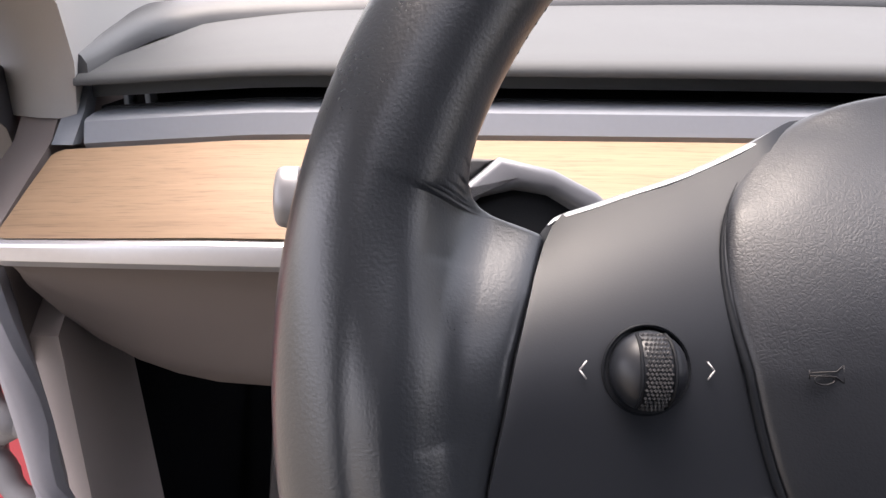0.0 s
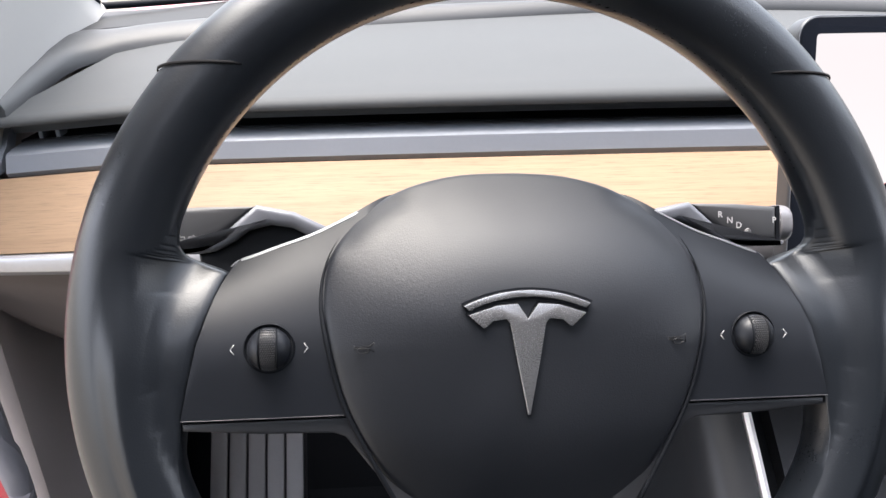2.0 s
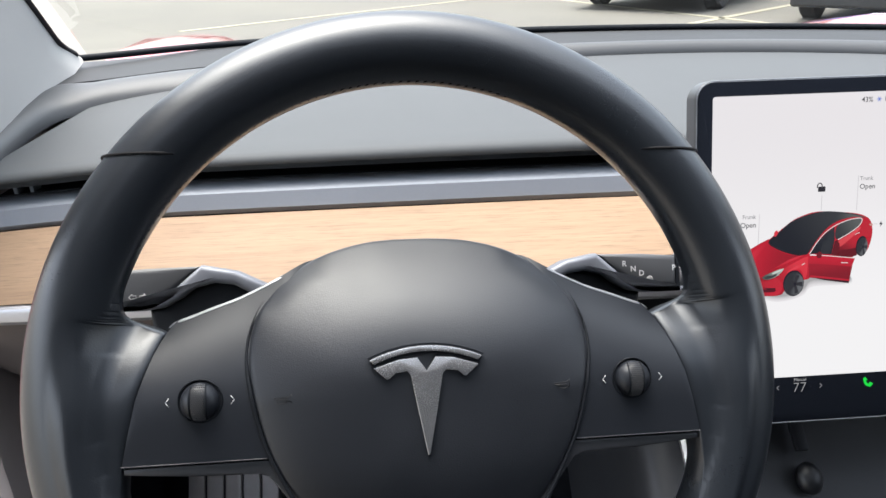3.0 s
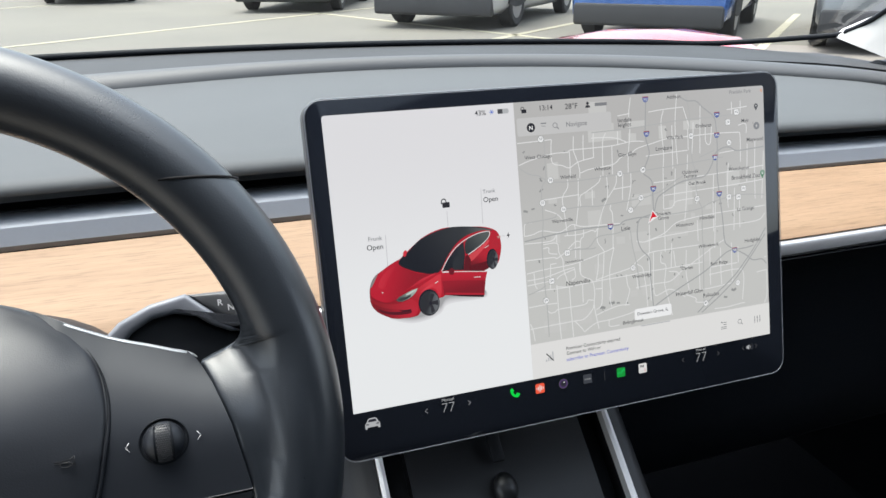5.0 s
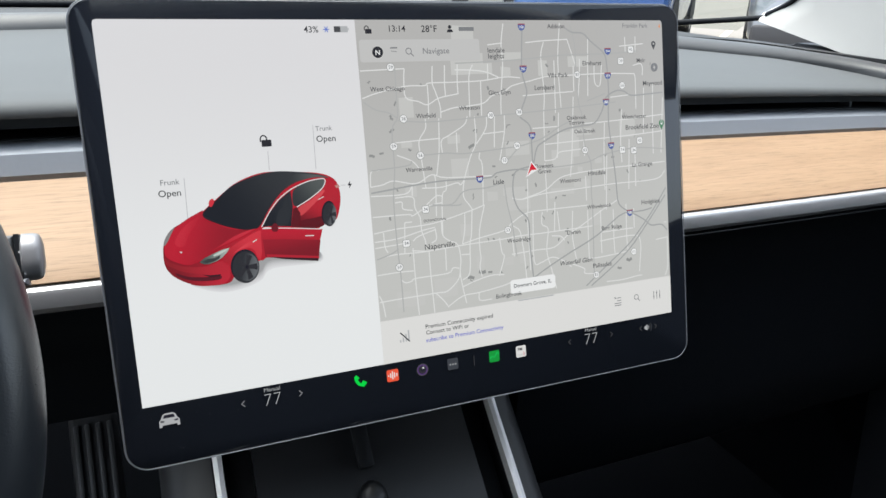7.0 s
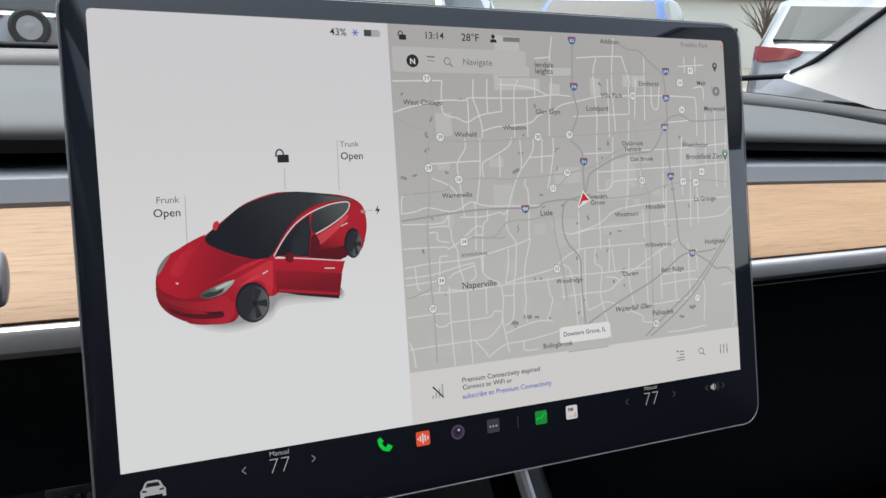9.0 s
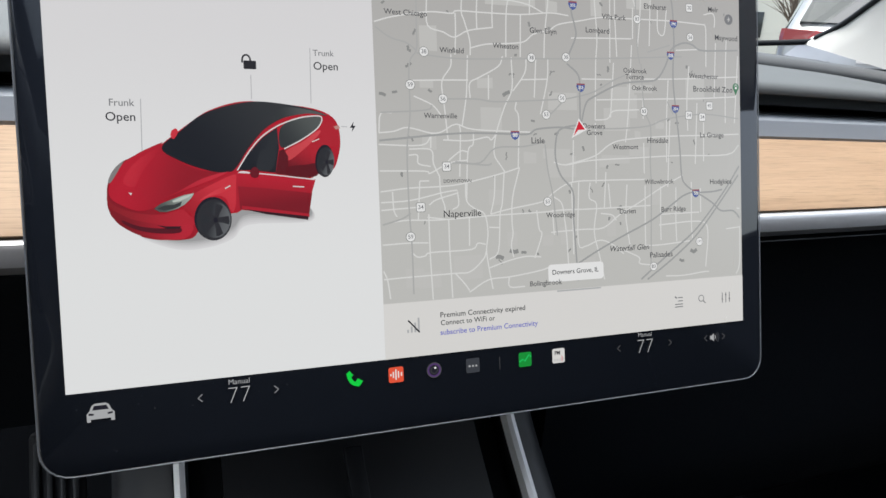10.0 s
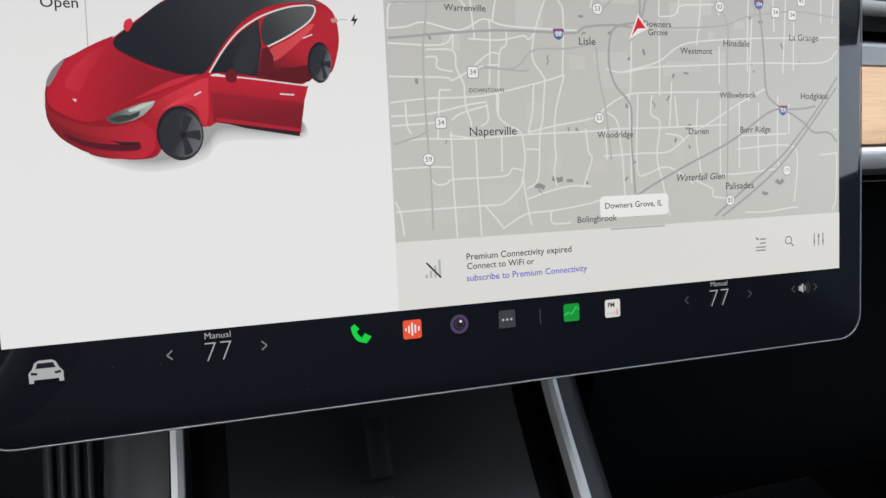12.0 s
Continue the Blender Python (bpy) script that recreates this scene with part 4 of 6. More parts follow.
def build_screen_icons(s):
    padlock(s, 425, 351, 1.35)
    padlock(s, 777, 24, 0.95)
    # snow flake and battery
    patches("snow_flake", [ribbon([(645 + 10 * math.cos(a), 24 + 10 * math.sin(a)), (645 - 10 * math.cos(a), 24 - 10 * math.sin(a))], 1.3) for a in (0.0, 1.047, 2.094)], INK["sky"], s, 6)
    ui("battery_case", rounded(669, 14, 714, 33, 3, 3), INK["hair"], s, 5)
    ui("battery_charge", [(670, 15), (690, 15), (690, 32), (670, 32)], INK["label"], s, 6)
    ui("battery_tip", [(714.5, 20), (717, 20), (717, 27), (714.5, 27)], INK["hair"], s, 5)
    # person mark and the bar for a name
    ui("profile_head", circle(1060, 17, 6), INK["dark"], s, 6)
    ui("profile_shoulders", [(1049, 34), (1051, 27), (1056, 24.5), (1064, 24.5), (1069, 27), (1071, 34)], INK["dark"], s, 6)
    ui("name_bar", rounded(1092, 17, 1147, 30, 2, 2), INK["mid"], s, 6)
    # search row
    ui("compass_disc", circle(805, 95, 18), INK["dark"], s, 6)
    part("compass_letter", lettering("compass_letter", "N", 22 * PX, 0.00008), INK["paper"], s, "", FACE @ pose(805 * PX, -97 * PX, 0.00006 * 7), sharp=0)
    for x, y, k in ((910, 93, 1.0), (1760, 1026, 1.0)):
        patches("search_mark", [ring(x, y, 9.5 * k, 1.3), ribbon([(x + 7, y + 7), (x + 16, y + 16)], 1.7)], INK["mid"], s, 6)
    patches("small_bars", [ribbon([(848, 82), (872, 82)], 2.2), ribbon([(850, 92), (870, 94)], 1.0)], INK["mid"], s, 6)
    # marks along the map's edge
    ui("place_pin", circle(1881, 79, 10), INK["label"], s, 6)
    ui("place_pin_tip", [(1871.5, 82), (1890.5, 82), (1881, 101)], INK["label"], s, 5)
    ui("place_pin_hole", circle(1881, 79, 3.6), INK["field"], s, 7)
    ui("charger_disc", circle(1881, 165, 16), INK["mid"], s, 6)
    ui("charger_bolt", [(1883, 155), (1875, 167), (1880, 167), (1878, 175), (1887, 163), (1882, 163)], INK["field"], s, 7)
    ui("download_mark", [(1905, 15), (1909, 15), (1909, 8), (1913, 8), (1913, 15), (1917, 15), (1911, 22)], INK["amber"], s, 6)
    ui("zoo_pin", circle(1906, 372, 12), INK["pin"], s, 6)
    ui("zoo_pin_tip", [(1895, 376), (1917, 376), (1906, 398)], INK["pin"], s, 5)
    ui("zoo_paw", circle(1906, 375, 4.5, 3.5), INK["paper"], s, 7)
    for dx, dy in ((-5, -2), (-2, -6), (2, -6), (5, -2)):
        ui("zoo_toe", circle(1906 + dx, 371 + dy, 1.6), INK["paper"], s, 7)
    # own place
    ui("arrow_border", [(1336, 476), (1362, 508), (1312, 532)], INK["paper"], s, 8)
    ui("arrow_mark", [(1336, 483), (1356, 508), (1334, 509), (1318, 526)], INK["red"], s, 9)
    # place tag, drag line, list marks
    ui("place_tag", rounded(1225, 890, 1408, 940, 10), INK["paper"], s, 6)
    patches("drag_line", [ribbon([(1252, 967), (1398, 967)], 2.0)], INK["hair"], s, 5)
    patches("list_mark", [ribbon([(1660 + d, y), (1690, y)], 1.5) for y, d in ((1018, 12), (1028, 12), (1038, 0), (1046, 0))] + [ribbon([(1660, 1014), (1668, 1019)], 2.2)], INK["mid"], s, 6)
    patches("slider_marks", [ribbon([(x, 1014), (x, 1046)], 1.5) for x in (1842, 1856, 1870)] + [ribbon([(x - 3, y), (x + 3, y)], 2.0) for x, y in ((1842, 1035), (1856, 1022), (1870, 1035))], INK["mid"], s, 6)
    patches("signal_mark", [ribbon([(x, 1045), (x, 1045 - h)], 2.6) for x, h in ((802, 8), (812, 16), (822, 26), (832, 38))], INK["hair"], s, 6)
    patches("signal_stroke", [ribbon([(803, 1012), (834, 1046)], 2.0)], INK["dark"], s, 7)
    # bottom bar
    car = [(31, 1179), (31, 1160), (37, 1153), (42, 1141), (49, 1137), (71, 1137), (78, 1141), (83, 1153), (89, 1160), (89, 1179), (81, 1179), (81, 1173), (39, 1173), (39, 1179)]
    ui("car_mark", car, INK["bar"], s, 4)
    ui("car_mark_glass", [(43, 1152), (47, 1142), (73, 1142), (77, 1152)], INK["night"], s, 5)
    ui("car_mark_lamp", [(35, 1158), (46, 1160), (45, 1164), (35, 1163)], INK["night"], s, 5)
    ui("car_mark_lamp", [(85, 1158), (74, 1160), (75, 1164), (85, 1163)], INK["night"], s, 5)
    for x, d, ink in ((276, -1, "mid"), (455, 1, "mid"), (1455, -1, "dim"), (1640, 1, "dim"), (1775, -1, "dim"), (1845, 1, "dim")):
        chevron(s, x, 1153, d, ink)
    handset = smooth_line([(637, 1133, 0), (640, 1148, 0), (649, 1161, 0), (666, 1167, 0)], 6)
    patches("phone_grip", [ribbon([(p.x, p.y) for p in handset], 5.2)], INK["green"], s, 5)
    ui("phone_end", [(632, 1136), (640, 1128), (650, 1140), (642, 1147)], INK["green"], s, 6)
    ui("phone_end", [(655, 1158), (661, 1150), (675, 1158), (667, 1169)], INK["green"], s, 6)
    ui("voice_tile", rounded(744, 1132, 785, 1173, 5, 3), INK["orange"], s, 4)
    patches("voice_bars", [ribbon([(x, 1152 - h), (x, 1152 + h)], 1.7) for x, h in ((750, 3), (757, 8), (764, 14), (771, 9), (779, 5))], INK["paper"], s, 5)
    ui("lens_disc", circle(871, 1152, 20), INK["violet"], s, 4)
    ui("lens_inner", circle(871, 1152, 14), INK["night"], s, 5)
    patches("lens_ring", [ring(871, 1152, 20, 1.2), ring(871, 1152, 9, 0.9)], INK["dim"], s, 6)
    ui("lens_glint", circle(874, 1146, 3), INK["paper"], s, 7)
    ui("more_tile", rounded(964, 1132, 1004, 1172, 4, 3), INK["tile_grey"], s, 4)
    for x in (974, 984, 994):
        ui("more_dot", circle(x, 1153, 3.0, n=12), INK["bar"], s, 5)
    patches("divider", [ribbon([(1065, 1137), (1065, 1172)], 0.9)], INK["dim"], s, 4)
    ui("chart_tile", rounded(1124, 1132, 1164, 1173, 5, 3), INK["tile_green"], s, 4)
    patches("chart_line", [ribbon([(1126, 1158), (1136, 1151), (1143, 1157), (1156, 1140), (1163, 1147)], 1.6)], INK["line_green"], s, 5)
    ui("radio_tile", rounded(1231, 1132, 1271, 1174, 5, 3), INK["panel"], s, 4)
    part("radio_letters", lettering("radio_letters", "FM", 15 * PX, 0.00008), INK["dark"], s, "", FACE @ pose(1247 * PX, -1145 * PX, 0.00006 * 6), sharp=0)
    patches("radio_scale", [ribbon([(x, 1169), (x, 1169 - h)], 0.9) for x, h in ((1237, 7), (1242, 7), (1247, 7), (1252, 7), (1257, 9), (1266, 9))], INK["hair"], s, 5)
    patches("radio_needle", [ribbon([(1262, 1170), (1262, 1154)], 1.1)], INK["red"], s, 6)
    ui("speaker_mark", [(1793, 1147), (1799, 1147), (1807, 1140), (1807, 1166), (1799, 1159), (1793, 1159)], INK["bar"], s, 5)
    for r, ink in ((10, "hair"), (17, "dim"), (24, "tile_grey")):
        patches("sound_wave", [ribbon([(1803 + r * math.cos(a), 1153 + r * math.sin(a)) for a in (-0.7 + 0.28 * i for i in range(6))], 1.2)], INK[ink], s, 5)
    ui("charge_bolt", [(678, 493), (668, 508), (675, 508), (672, 519), (683, 503), (676, 503)], INK["dark"], s, 6)
    # specks of dust on the lower edge of the glass
    rnd = random.Random(11)
    for k in range(34):
        x, y, r = rnd.uniform(10, 1900), rnd.uniform(1118, 1255), rnd.uniform(0.5, 1.3)
        ui("dust_speck", circle(x, y, r, r * rnd.uniform(0.6, 1.0), 6, rnd.uniform(0, 3)), M_KNURL, s, 5)
    # wheels of the drawn car
    for cx, cy, rx, ry in ((329, 729, 40, 49), (602, 594, 22, 38)):
        ui("painted_arch", circle(cx - 3, cy - 4, rx * 1.04, ry * 1.04, turn=0.12), INK["night"], s, 8.5)
        ui("painted_tyre", circle(cx, cy, rx, ry, turn=0.12), INK["tyre"], s, 9)
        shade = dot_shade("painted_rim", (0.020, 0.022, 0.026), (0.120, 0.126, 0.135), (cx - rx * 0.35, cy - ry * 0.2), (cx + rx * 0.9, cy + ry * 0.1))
        ui("painted_rim", circle(cx + 3, cy, rx * 0.86, ry * 0.88, turn=0.12), shade, s, 10)
        for k in range(5):
            a = 2 * math.pi * k / 5 + 0.12
            ui("painted_spoke", [(cx + 3 + rx * q * math.cos(a + d), cy + ry * q * math.sin(a + d)) for q, d in ((0.10, -1.3), (0.50, -0.42), (0.78, -0.34), (0.80, 0.0), (0.78, 0.20), (0.45, 0.22), (0.10, 1.3))], INK["tyre"], s, 11)
        ui("painted_hub", circle(cx + 3, cy, rx * 0.12, ry * 0.12), INK["night"], s, 12)
    # ponds, parks and faint blocks of the map
    rnd = random.Random(5)
    ponds = []
    for k in range(60):
        x, y = rnd.uniform(760, 1900), rnd.uniform(140, 940)
        n = rnd.randint(4, 6)
        a0 = rnd.uniform(0, 6)
        L, W = rnd.uniform(4, 12), rnd.uniform(1.2, 3.5)
        pts = [(x + (i / n - 0.5) * 2 * L * math.cos(a0) + rnd.uniform(-2, 2), y + (i / n - 0.5) * 2 * L * math.sin(a0) + rnd.uniform(-2, 2)) for i in range(n)]
        ponds.append(ribbon(pts, W))
    for x, y, k in ((757, 420, 9), (790, 415, 7), (1110, 410, 11), (1075, 858, 12), (1120, 848, 13), (1150, 850, 8), (1690, 905, 9), (1735, 880, 12)):
        ponds.append(ribbon([(x - k, y + rnd.uniform(-8, 8)), (x, y), (x + k, y + rnd.uniform(-9, 9))], k * 0.45))
    for band in ponds:
        patches("map_pond", [band], INK["pond"], s, 3)
    blocks = []
    for k in range(40):
        x, y = rnd.uniform(750, 1800), rnd.uniform(10, 900)
        w, h = rnd.uniform(20, 100), rnd.uniform(20, 70)
        blocks.append(([(x, y), (min(x + w, 1916), y + rnd.uniform(-5, 5))], [(x, min(y + h, 958)), (min(x + w, 1916), min(y + h, 958))]))
    for i, band in enumerate(blocks):
        patches("map_block", [band], INK["block"], s, 2.0 + 0.015 * i)


def build_screen_picture(s, page):
    PAGE.append(page)
    road("white", 738, 152, 890, 148)
    road("white", 890, 148, 886, 184, 888, 240, 930, 254, 962, 266, 1004, 246, 1076, 234)
    road("white", 740, 238, 794, 222, 890, 204, 956, 204, 972, 196, 1052, 196, 1164, 194, 1252, 184, 1312, 188)
    road("white", 988, 142, 984, 196, 992, 222, 1006, 272, 1006, 312)
    road("white", 1032, 140, 1028, 198, 1028, 240)
    road("white", 966, 202, 966, 248, 962, 312)
    road("white", 1078, 138, 1074, 196, 1074, 234)
    road("white", 1068, 156, 1128, 158, 1184, 166, 1232, 186)
    road("white", 1134, 140, 1118, 180, 1112, 312)
    road("white", 1160, 196, 1156, 310)
    road("white", 1258, 6, 1246, 74, 1248, 138, 1234, 244, 1230, 312)
    road("white", 1194, 76, 1250, 70)
    road("white", 1190, 138, 1188, 194)
    road("white", 1008, 292, 1054, 280, 1110, 276, 1168, 268, 1198, 246, 1248, 232, 1280, 214, 1350, 200, 1424, 186, 1530, 184, 1664, 182, 1790, 186)
    road("white", 830, 384, 930, 380, 998, 378)
    road("white", 842, 424, 892, 446, 916, 472)
    road("white", 950, 312, 948, 344, 922, 384, 926, 442, 932, 514, 934, 538)
    road("white", 998, 312, 994, 378, 990, 426, 976, 500)
    road("white", 1002, 426, 1002, 386, 1030, 370, 1088, 338, 1102, 310)
    road("white", 1058, 362, 1056, 428)
    road("white", 1128, 312, 1128, 396, 1104, 446, 1076, 520, 1068, 576, 1088, 610, 1100, 628)
    road("white", 1174, 312, 1168, 354, 1130, 404)
    road("white", 1156, 372, 1238, 368)
    road("white", 1204, 312, 1196, 420)
    road("white", 1242, 312, 1238, 372, 1214, 466)
    road("white", 1140, 434, 1136, 454, 1146, 480, 1140, 614)
    road("white", 744, 520, 784, 516, 822, 506, 886, 520, 918, 516, 958, 496, 1012, 510, 1180, 516)
    road("white", 742, 550, 858, 552, 886, 528)
    road("white", 744, 520, 750, 472, 780, 468)
    road("white", 824, 562, 884, 564, 890, 600, 906, 634)
    road("white", 886, 520, 884, 560)
    road("white", 968, 498, 970, 524, 964, 636)
    road("white", 1008, 516, 1006, 550, 990, 572, 982, 702)
    road("white", 932, 594, 968, 568, 990, 570)
    road("white", 920, 538, 992, 540, 1048, 530, 1060, 538, 1076, 522)
    road("white", 822, 578, 846, 578, 848, 600, 882, 608)
    road("white", 740, 618, 864, 620, 880, 626, 934, 600, 988, 592)
    road("white", 736, 672, 818, 664, 896, 662, 966, 656, 1086, 630, 1144, 614)
    road("white", 740, 700, 824, 696, 912, 678, 956, 672)
    road("white", 738, 720, 856, 714)
    road("white", 766, 752, 812, 748, 872, 750, 924, 750, 1052, 744, 1214, 740, 1272, 736, 1364, 736, 1490, 734, 1578, 732)
    road("white", 774, 672, 776, 720, 784, 738)
    road("white", 850, 646, 842, 748)
    road("white", 850, 646, 876, 646)
    road("white", 906, 634, 908, 682, 918, 714, 918, 738)
    road("white", 956, 676, 958, 712, 940, 724)
    road("white", 874, 710, 896, 696, 956, 680)
    road("white", 980, 654, 982, 702, 1006, 724, 1034, 740, 1042, 790, 1036, 838, 1042, 888, 1052, 946)
    road("white", 1052, 740, 1108, 728, 1216, 710, 1246, 688, 1308, 658, 1412, 654, 1562, 654)
    road("white", 1068, 634, 1064, 692, 1052, 740)
    road("white", 1096, 628, 1088, 710, 1080, 742, 1072, 842, 1044, 864)
    road("white", 1144, 614, 1120, 696, 1116, 762, 1118, 796, 1112, 828, 1118, 862)
    road("white", 1046, 776, 1076, 778)
    road("white", 872, 734, 872, 838, 876, 966)
    road("white", 928, 748, 928, 828, 930, 892, 932, 964)
    road("white", 988, 744, 986, 824)
    road("white", 868, 742, 924, 750)
    road("white", 738, 810, 816, 808, 868, 810)
    road("white", 820, 832, 836, 846, 858, 844, 876, 836, 990, 834, 1010, 818, 1034, 822)
    road("white", 1042, 888, 1098, 872, 1156, 862, 1204, 866)
    road("white", 736, 900, 810, 898, 942, 896, 986, 894, 1026, 862, 1036, 838)
    road("white", 942, 896, 970, 928, 982, 946)
    road("white", 982, 950, 1040, 920, 1106, 916, 1202, 904, 1242, 892)
    road("white", 728, 878, 752, 904, 758, 952)
    road("white", 1102, 916, 1104, 944, 1150, 946)
    road("white", 1194, 734, 1200, 786, 1208, 804, 1184, 868)
    road("white", 1244, 734, 1246, 772, 1248, 806)
    road("white", 1412, 68, 1398, 120, 1404, 242, 1398, 312)
    road("white", 1340, 70, 1412, 64, 1508, 60)
    road("white", 1450, 132, 1446, 314)
    road("white", 1508, 60, 1526, 116, 1538, 152)
    road("white", 1480, -6, 1466, 136, 1470, 296)
    road("white", 1528, 152, 1526, 242)
    road("white", 1556, 128, 1552, 188, 1542, 268)
    road("white", 1594, 60, 1584, 260)
    road("white", 1616, 150, 1616, 214, 1638, 222, 1648, 150)
    road("white", 1318, 250, 1404, 246, 1522, 242)
    road("white", 1728, 86, 1834, 78)
    road("white", 1754, 54, 1754, 110)
    road("white", 1800, 52, 1798, 108)
    road("white", 1786, 156, 1818, 150, 1828, 164, 1826, 192)
    road("white", 1790, 186, 1794, 210, 1792, 314)
    road("white", 1680, 268, 1762, 262)
    road("white", 1830, 238, 1822, 408)
    road("white", 1872, 220, 1866, 352, 1864, 484)
    road("white", 1916, 276, 1900, 484)
    road("white", 1350, 364, 1450, 362)
    road("white", 1398, 312, 1392, 480)
    road("white", 1458, 314, 1454, 366, 1444, 472)
    road("white", 1392, 480, 1434, 476, 1452, 454, 1500, 450, 1544, 448)
    road("white", 1398, 422, 1580, 416, 1762, 410, 1906, 402)
    road("white", 1522, 260, 1506, 456, 1494, 544)
    road("white", 1558, 404, 1558, 474)
    road("white", 1650, 358, 1642, 478, 1640, 604)
    road("white", 1540, 358, 1674, 354, 1814, 346, 1936, 340)
    road("white", 1728, 314, 1718, 424, 1720, 508)
    road("white", 1756, 424, 1746, 610)
    road("white", 1780, 482, 1778, 602)
    road("white", 1252, 600, 1292, 608, 1374, 596, 1522, 590, 1680, 584, 1868, 582, 1918, 552)
    road("white", 1292, 608, 1386, 584, 1440, 550, 1494, 536, 1638, 526, 1800, 522, 1922, 518)
    road("white", 1318, 538, 1312, 658)
    road("white", 1392, 488, 1392, 592, 1390, 662)
    road("white", 1424, 630, 1416, 734)
    road("white", 1558, 546, 1558, 636)
    road("white", 1654, 478, 1642, 678)
    road("white", 1308, 658, 1310, 796, 1310, 864)
    road("white", 1332, 658, 1326, 832, 1356, 842)
    road("white", 1370, 660, 1366, 704, 1390, 724, 1380, 802, 1396, 872, 1412, 944)
    road("white", 1432, 664, 1438, 736)
    road("white", 1404, 750, 1442, 756, 1456, 772)
    road("white", 1246, 696, 1274, 716, 1282, 758, 1288, 810, 1292, 896)
    road("white", 1238, 798, 1340, 794, 1412, 792, 1468, 756, 1534, 724, 1626, 676, 1698, 644)
    road("white", 1496, 668, 1490, 756, 1496, 810, 1504, 856)
    road("white", 1560, 672, 1558, 780, 1558, 852)
    road("white", 1616, 676, 1614, 784, 1614, 838)
    road("white", 1672, 680, 1670, 788, 1672, 844)
    road("white", 1730, 664, 1728, 794, 1730, 840, 1706, 846)
    road("white", 1610, 760, 1758, 758)
    road("white", 1608, 792, 1756, 786, 1790, 816, 1780, 928)
    road("white", 1764, 684, 1764, 758)
    road("white", 1904, 750, 1928, 752)
    road("white", 1862, 814, 1948, 810)
    road("white", 1356, 842, 1400, 828, 1440, 842, 1480, 872)
    road("white", 1558, 852, 1614, 852, 1706, 846)
    road("white", 1482, 862, 1534, 886, 1536, 904, 1588, 912)
    road("white", 1924, 808, 1914, 922, 1900, 958)
    road("white", 1630, 948, 1698, 950, 1768, 944, 1792, 944)
    road("grey", 858, 148, 856, 248, 854, 304, 832, 344, 830, 470, 818, 564, 818, 722, 822, 818, 822, 944)
    road("grey", 744, 250, 784, 276, 824, 286, 852, 304)
    road("grey", 854, 312, 900, 318, 988, 322, 1174, 314, 1272, 310, 1480, 300, 1702, 286)
    road("grey", 1070, 134, 1102, 134, 1286, 128, 1492, 114, 1670, 112, 1808, 104)
    road("grey", 922, 430, 1018, 428, 1072, 434, 1166, 430, 1264, 424, 1294, 422)
    road("grey", 750, 468, 874, 460, 892, 446)
    road("grey", 744, 540, 818, 534, 886, 524)
    road("grey", 1060, 602, 1042, 606, 970, 600, 944, 600)
    road("grey", 952, 596, 1024, 600, 1072, 560, 1158, 556, 1228, 542)
    road("grey", 744, 758, 796, 744, 822, 730)
    road("grey", 1522, 10, 1538, 80, 1538, 152, 1542, 268, 1550, 314)
    road("grey", 1246, 466, 1264, 450, 1294, 422)
    road("grey", 1294, 422, 1326, 416, 1388, 400, 1454, 366, 1498, 348)
    road("grey", 1554, 314, 1558, 404, 1566, 458, 1584, 502, 1580, 602, 1582, 674, 1578, 836, 1576, 908)
    road("grey", 1646, 422, 1666, 460)
    road("grey", 1380, 504, 1464, 504, 1574, 496, 1642, 474, 1782, 458, 1926, 470)
    road("grey", 1226, 550, 1232, 618, 1246, 688, 1252, 740, 1258, 808)
    road("grey", 1578, 278, 1658, 254)
    road("major", 744, 540, 868, 528, 976, 520, 1066, 520, 1170, 522, 1200, 508, 1270, 502, 1320, 506)
    road("major", 1330, 18, 1320, 158, 1330, 210, 1334, 244, 1310, 296)
    road("major", 1302, 322, 1340, 356, 1342, 416, 1342, 486)
    road("major", 1346, 486, 1362, 434, 1388, 414, 1474, 376, 1540, 366, 1606, 358, 1642, 314, 1662, 268, 1704, 246, 1740, 248, 1772, 264, 1844, 262, 1930, 258)
    road("major", 1500, 20, 1530, 36, 1574, 40, 1606, 68, 1658, 108, 1670, 148, 1674, 240)
    road("major", 1674, 240, 1668, 350, 1676, 444, 1688, 552, 1694, 644, 1708, 672, 1746, 698)
    road("major", 1340, 494, 1284, 504, 1264, 526, 1258, 586, 1274, 638, 1312, 684, 1312, 760, 1316, 830, 1322, 942)
    road("major", 1260, 928, 1354, 876, 1462, 826, 1586, 774, 1668, 724, 1704, 704, 1746, 698, 1808, 730, 1842, 756, 1890, 758, 1938, 782)
    road("major", 1540, 952, 1634, 886, 1730, 822, 1794, 762, 1860, 690, 1926, 618)
    road("major", 1562, 954, 1656, 896, 1742, 832, 1810, 762, 1912, 646)
    road("major", 1746, 698, 1810, 696, 1848, 690)
    words(page, "43%", 598, 25, 45)
    words(s, "13:14", 874, 23, 55)
    words(s, "28°F", 986, 24, 55)
    words(s, "Navigate", 1005, 94, 93)
    words(s, "lendale", 1225, 95, 64)
    words(s, "leights", 1224, 114, 60)
    words(s, "West Chicago", 828, 211, 117)
    words(s, "Winfield", 953, 302, 69)
    words(s, "Wheaton", 1112, 283, 77)
    words(s, "Glen Ellyn", 1229, 236, 84)
    words(s, "Lombard", 1406, 225, 79)
    words(s, "Villa Park", 1462, 184, 82)
    words(s, "Elmhurst", 1606, 145, 79)
    words(s, "Addison", 1465, 16, 69)
    words(s, "Franklin Park", 1800, 14, 112)
    words(s, "Melr", 1821, 139, 38)
    words(s, "Maywood", 1897, 223, 87)
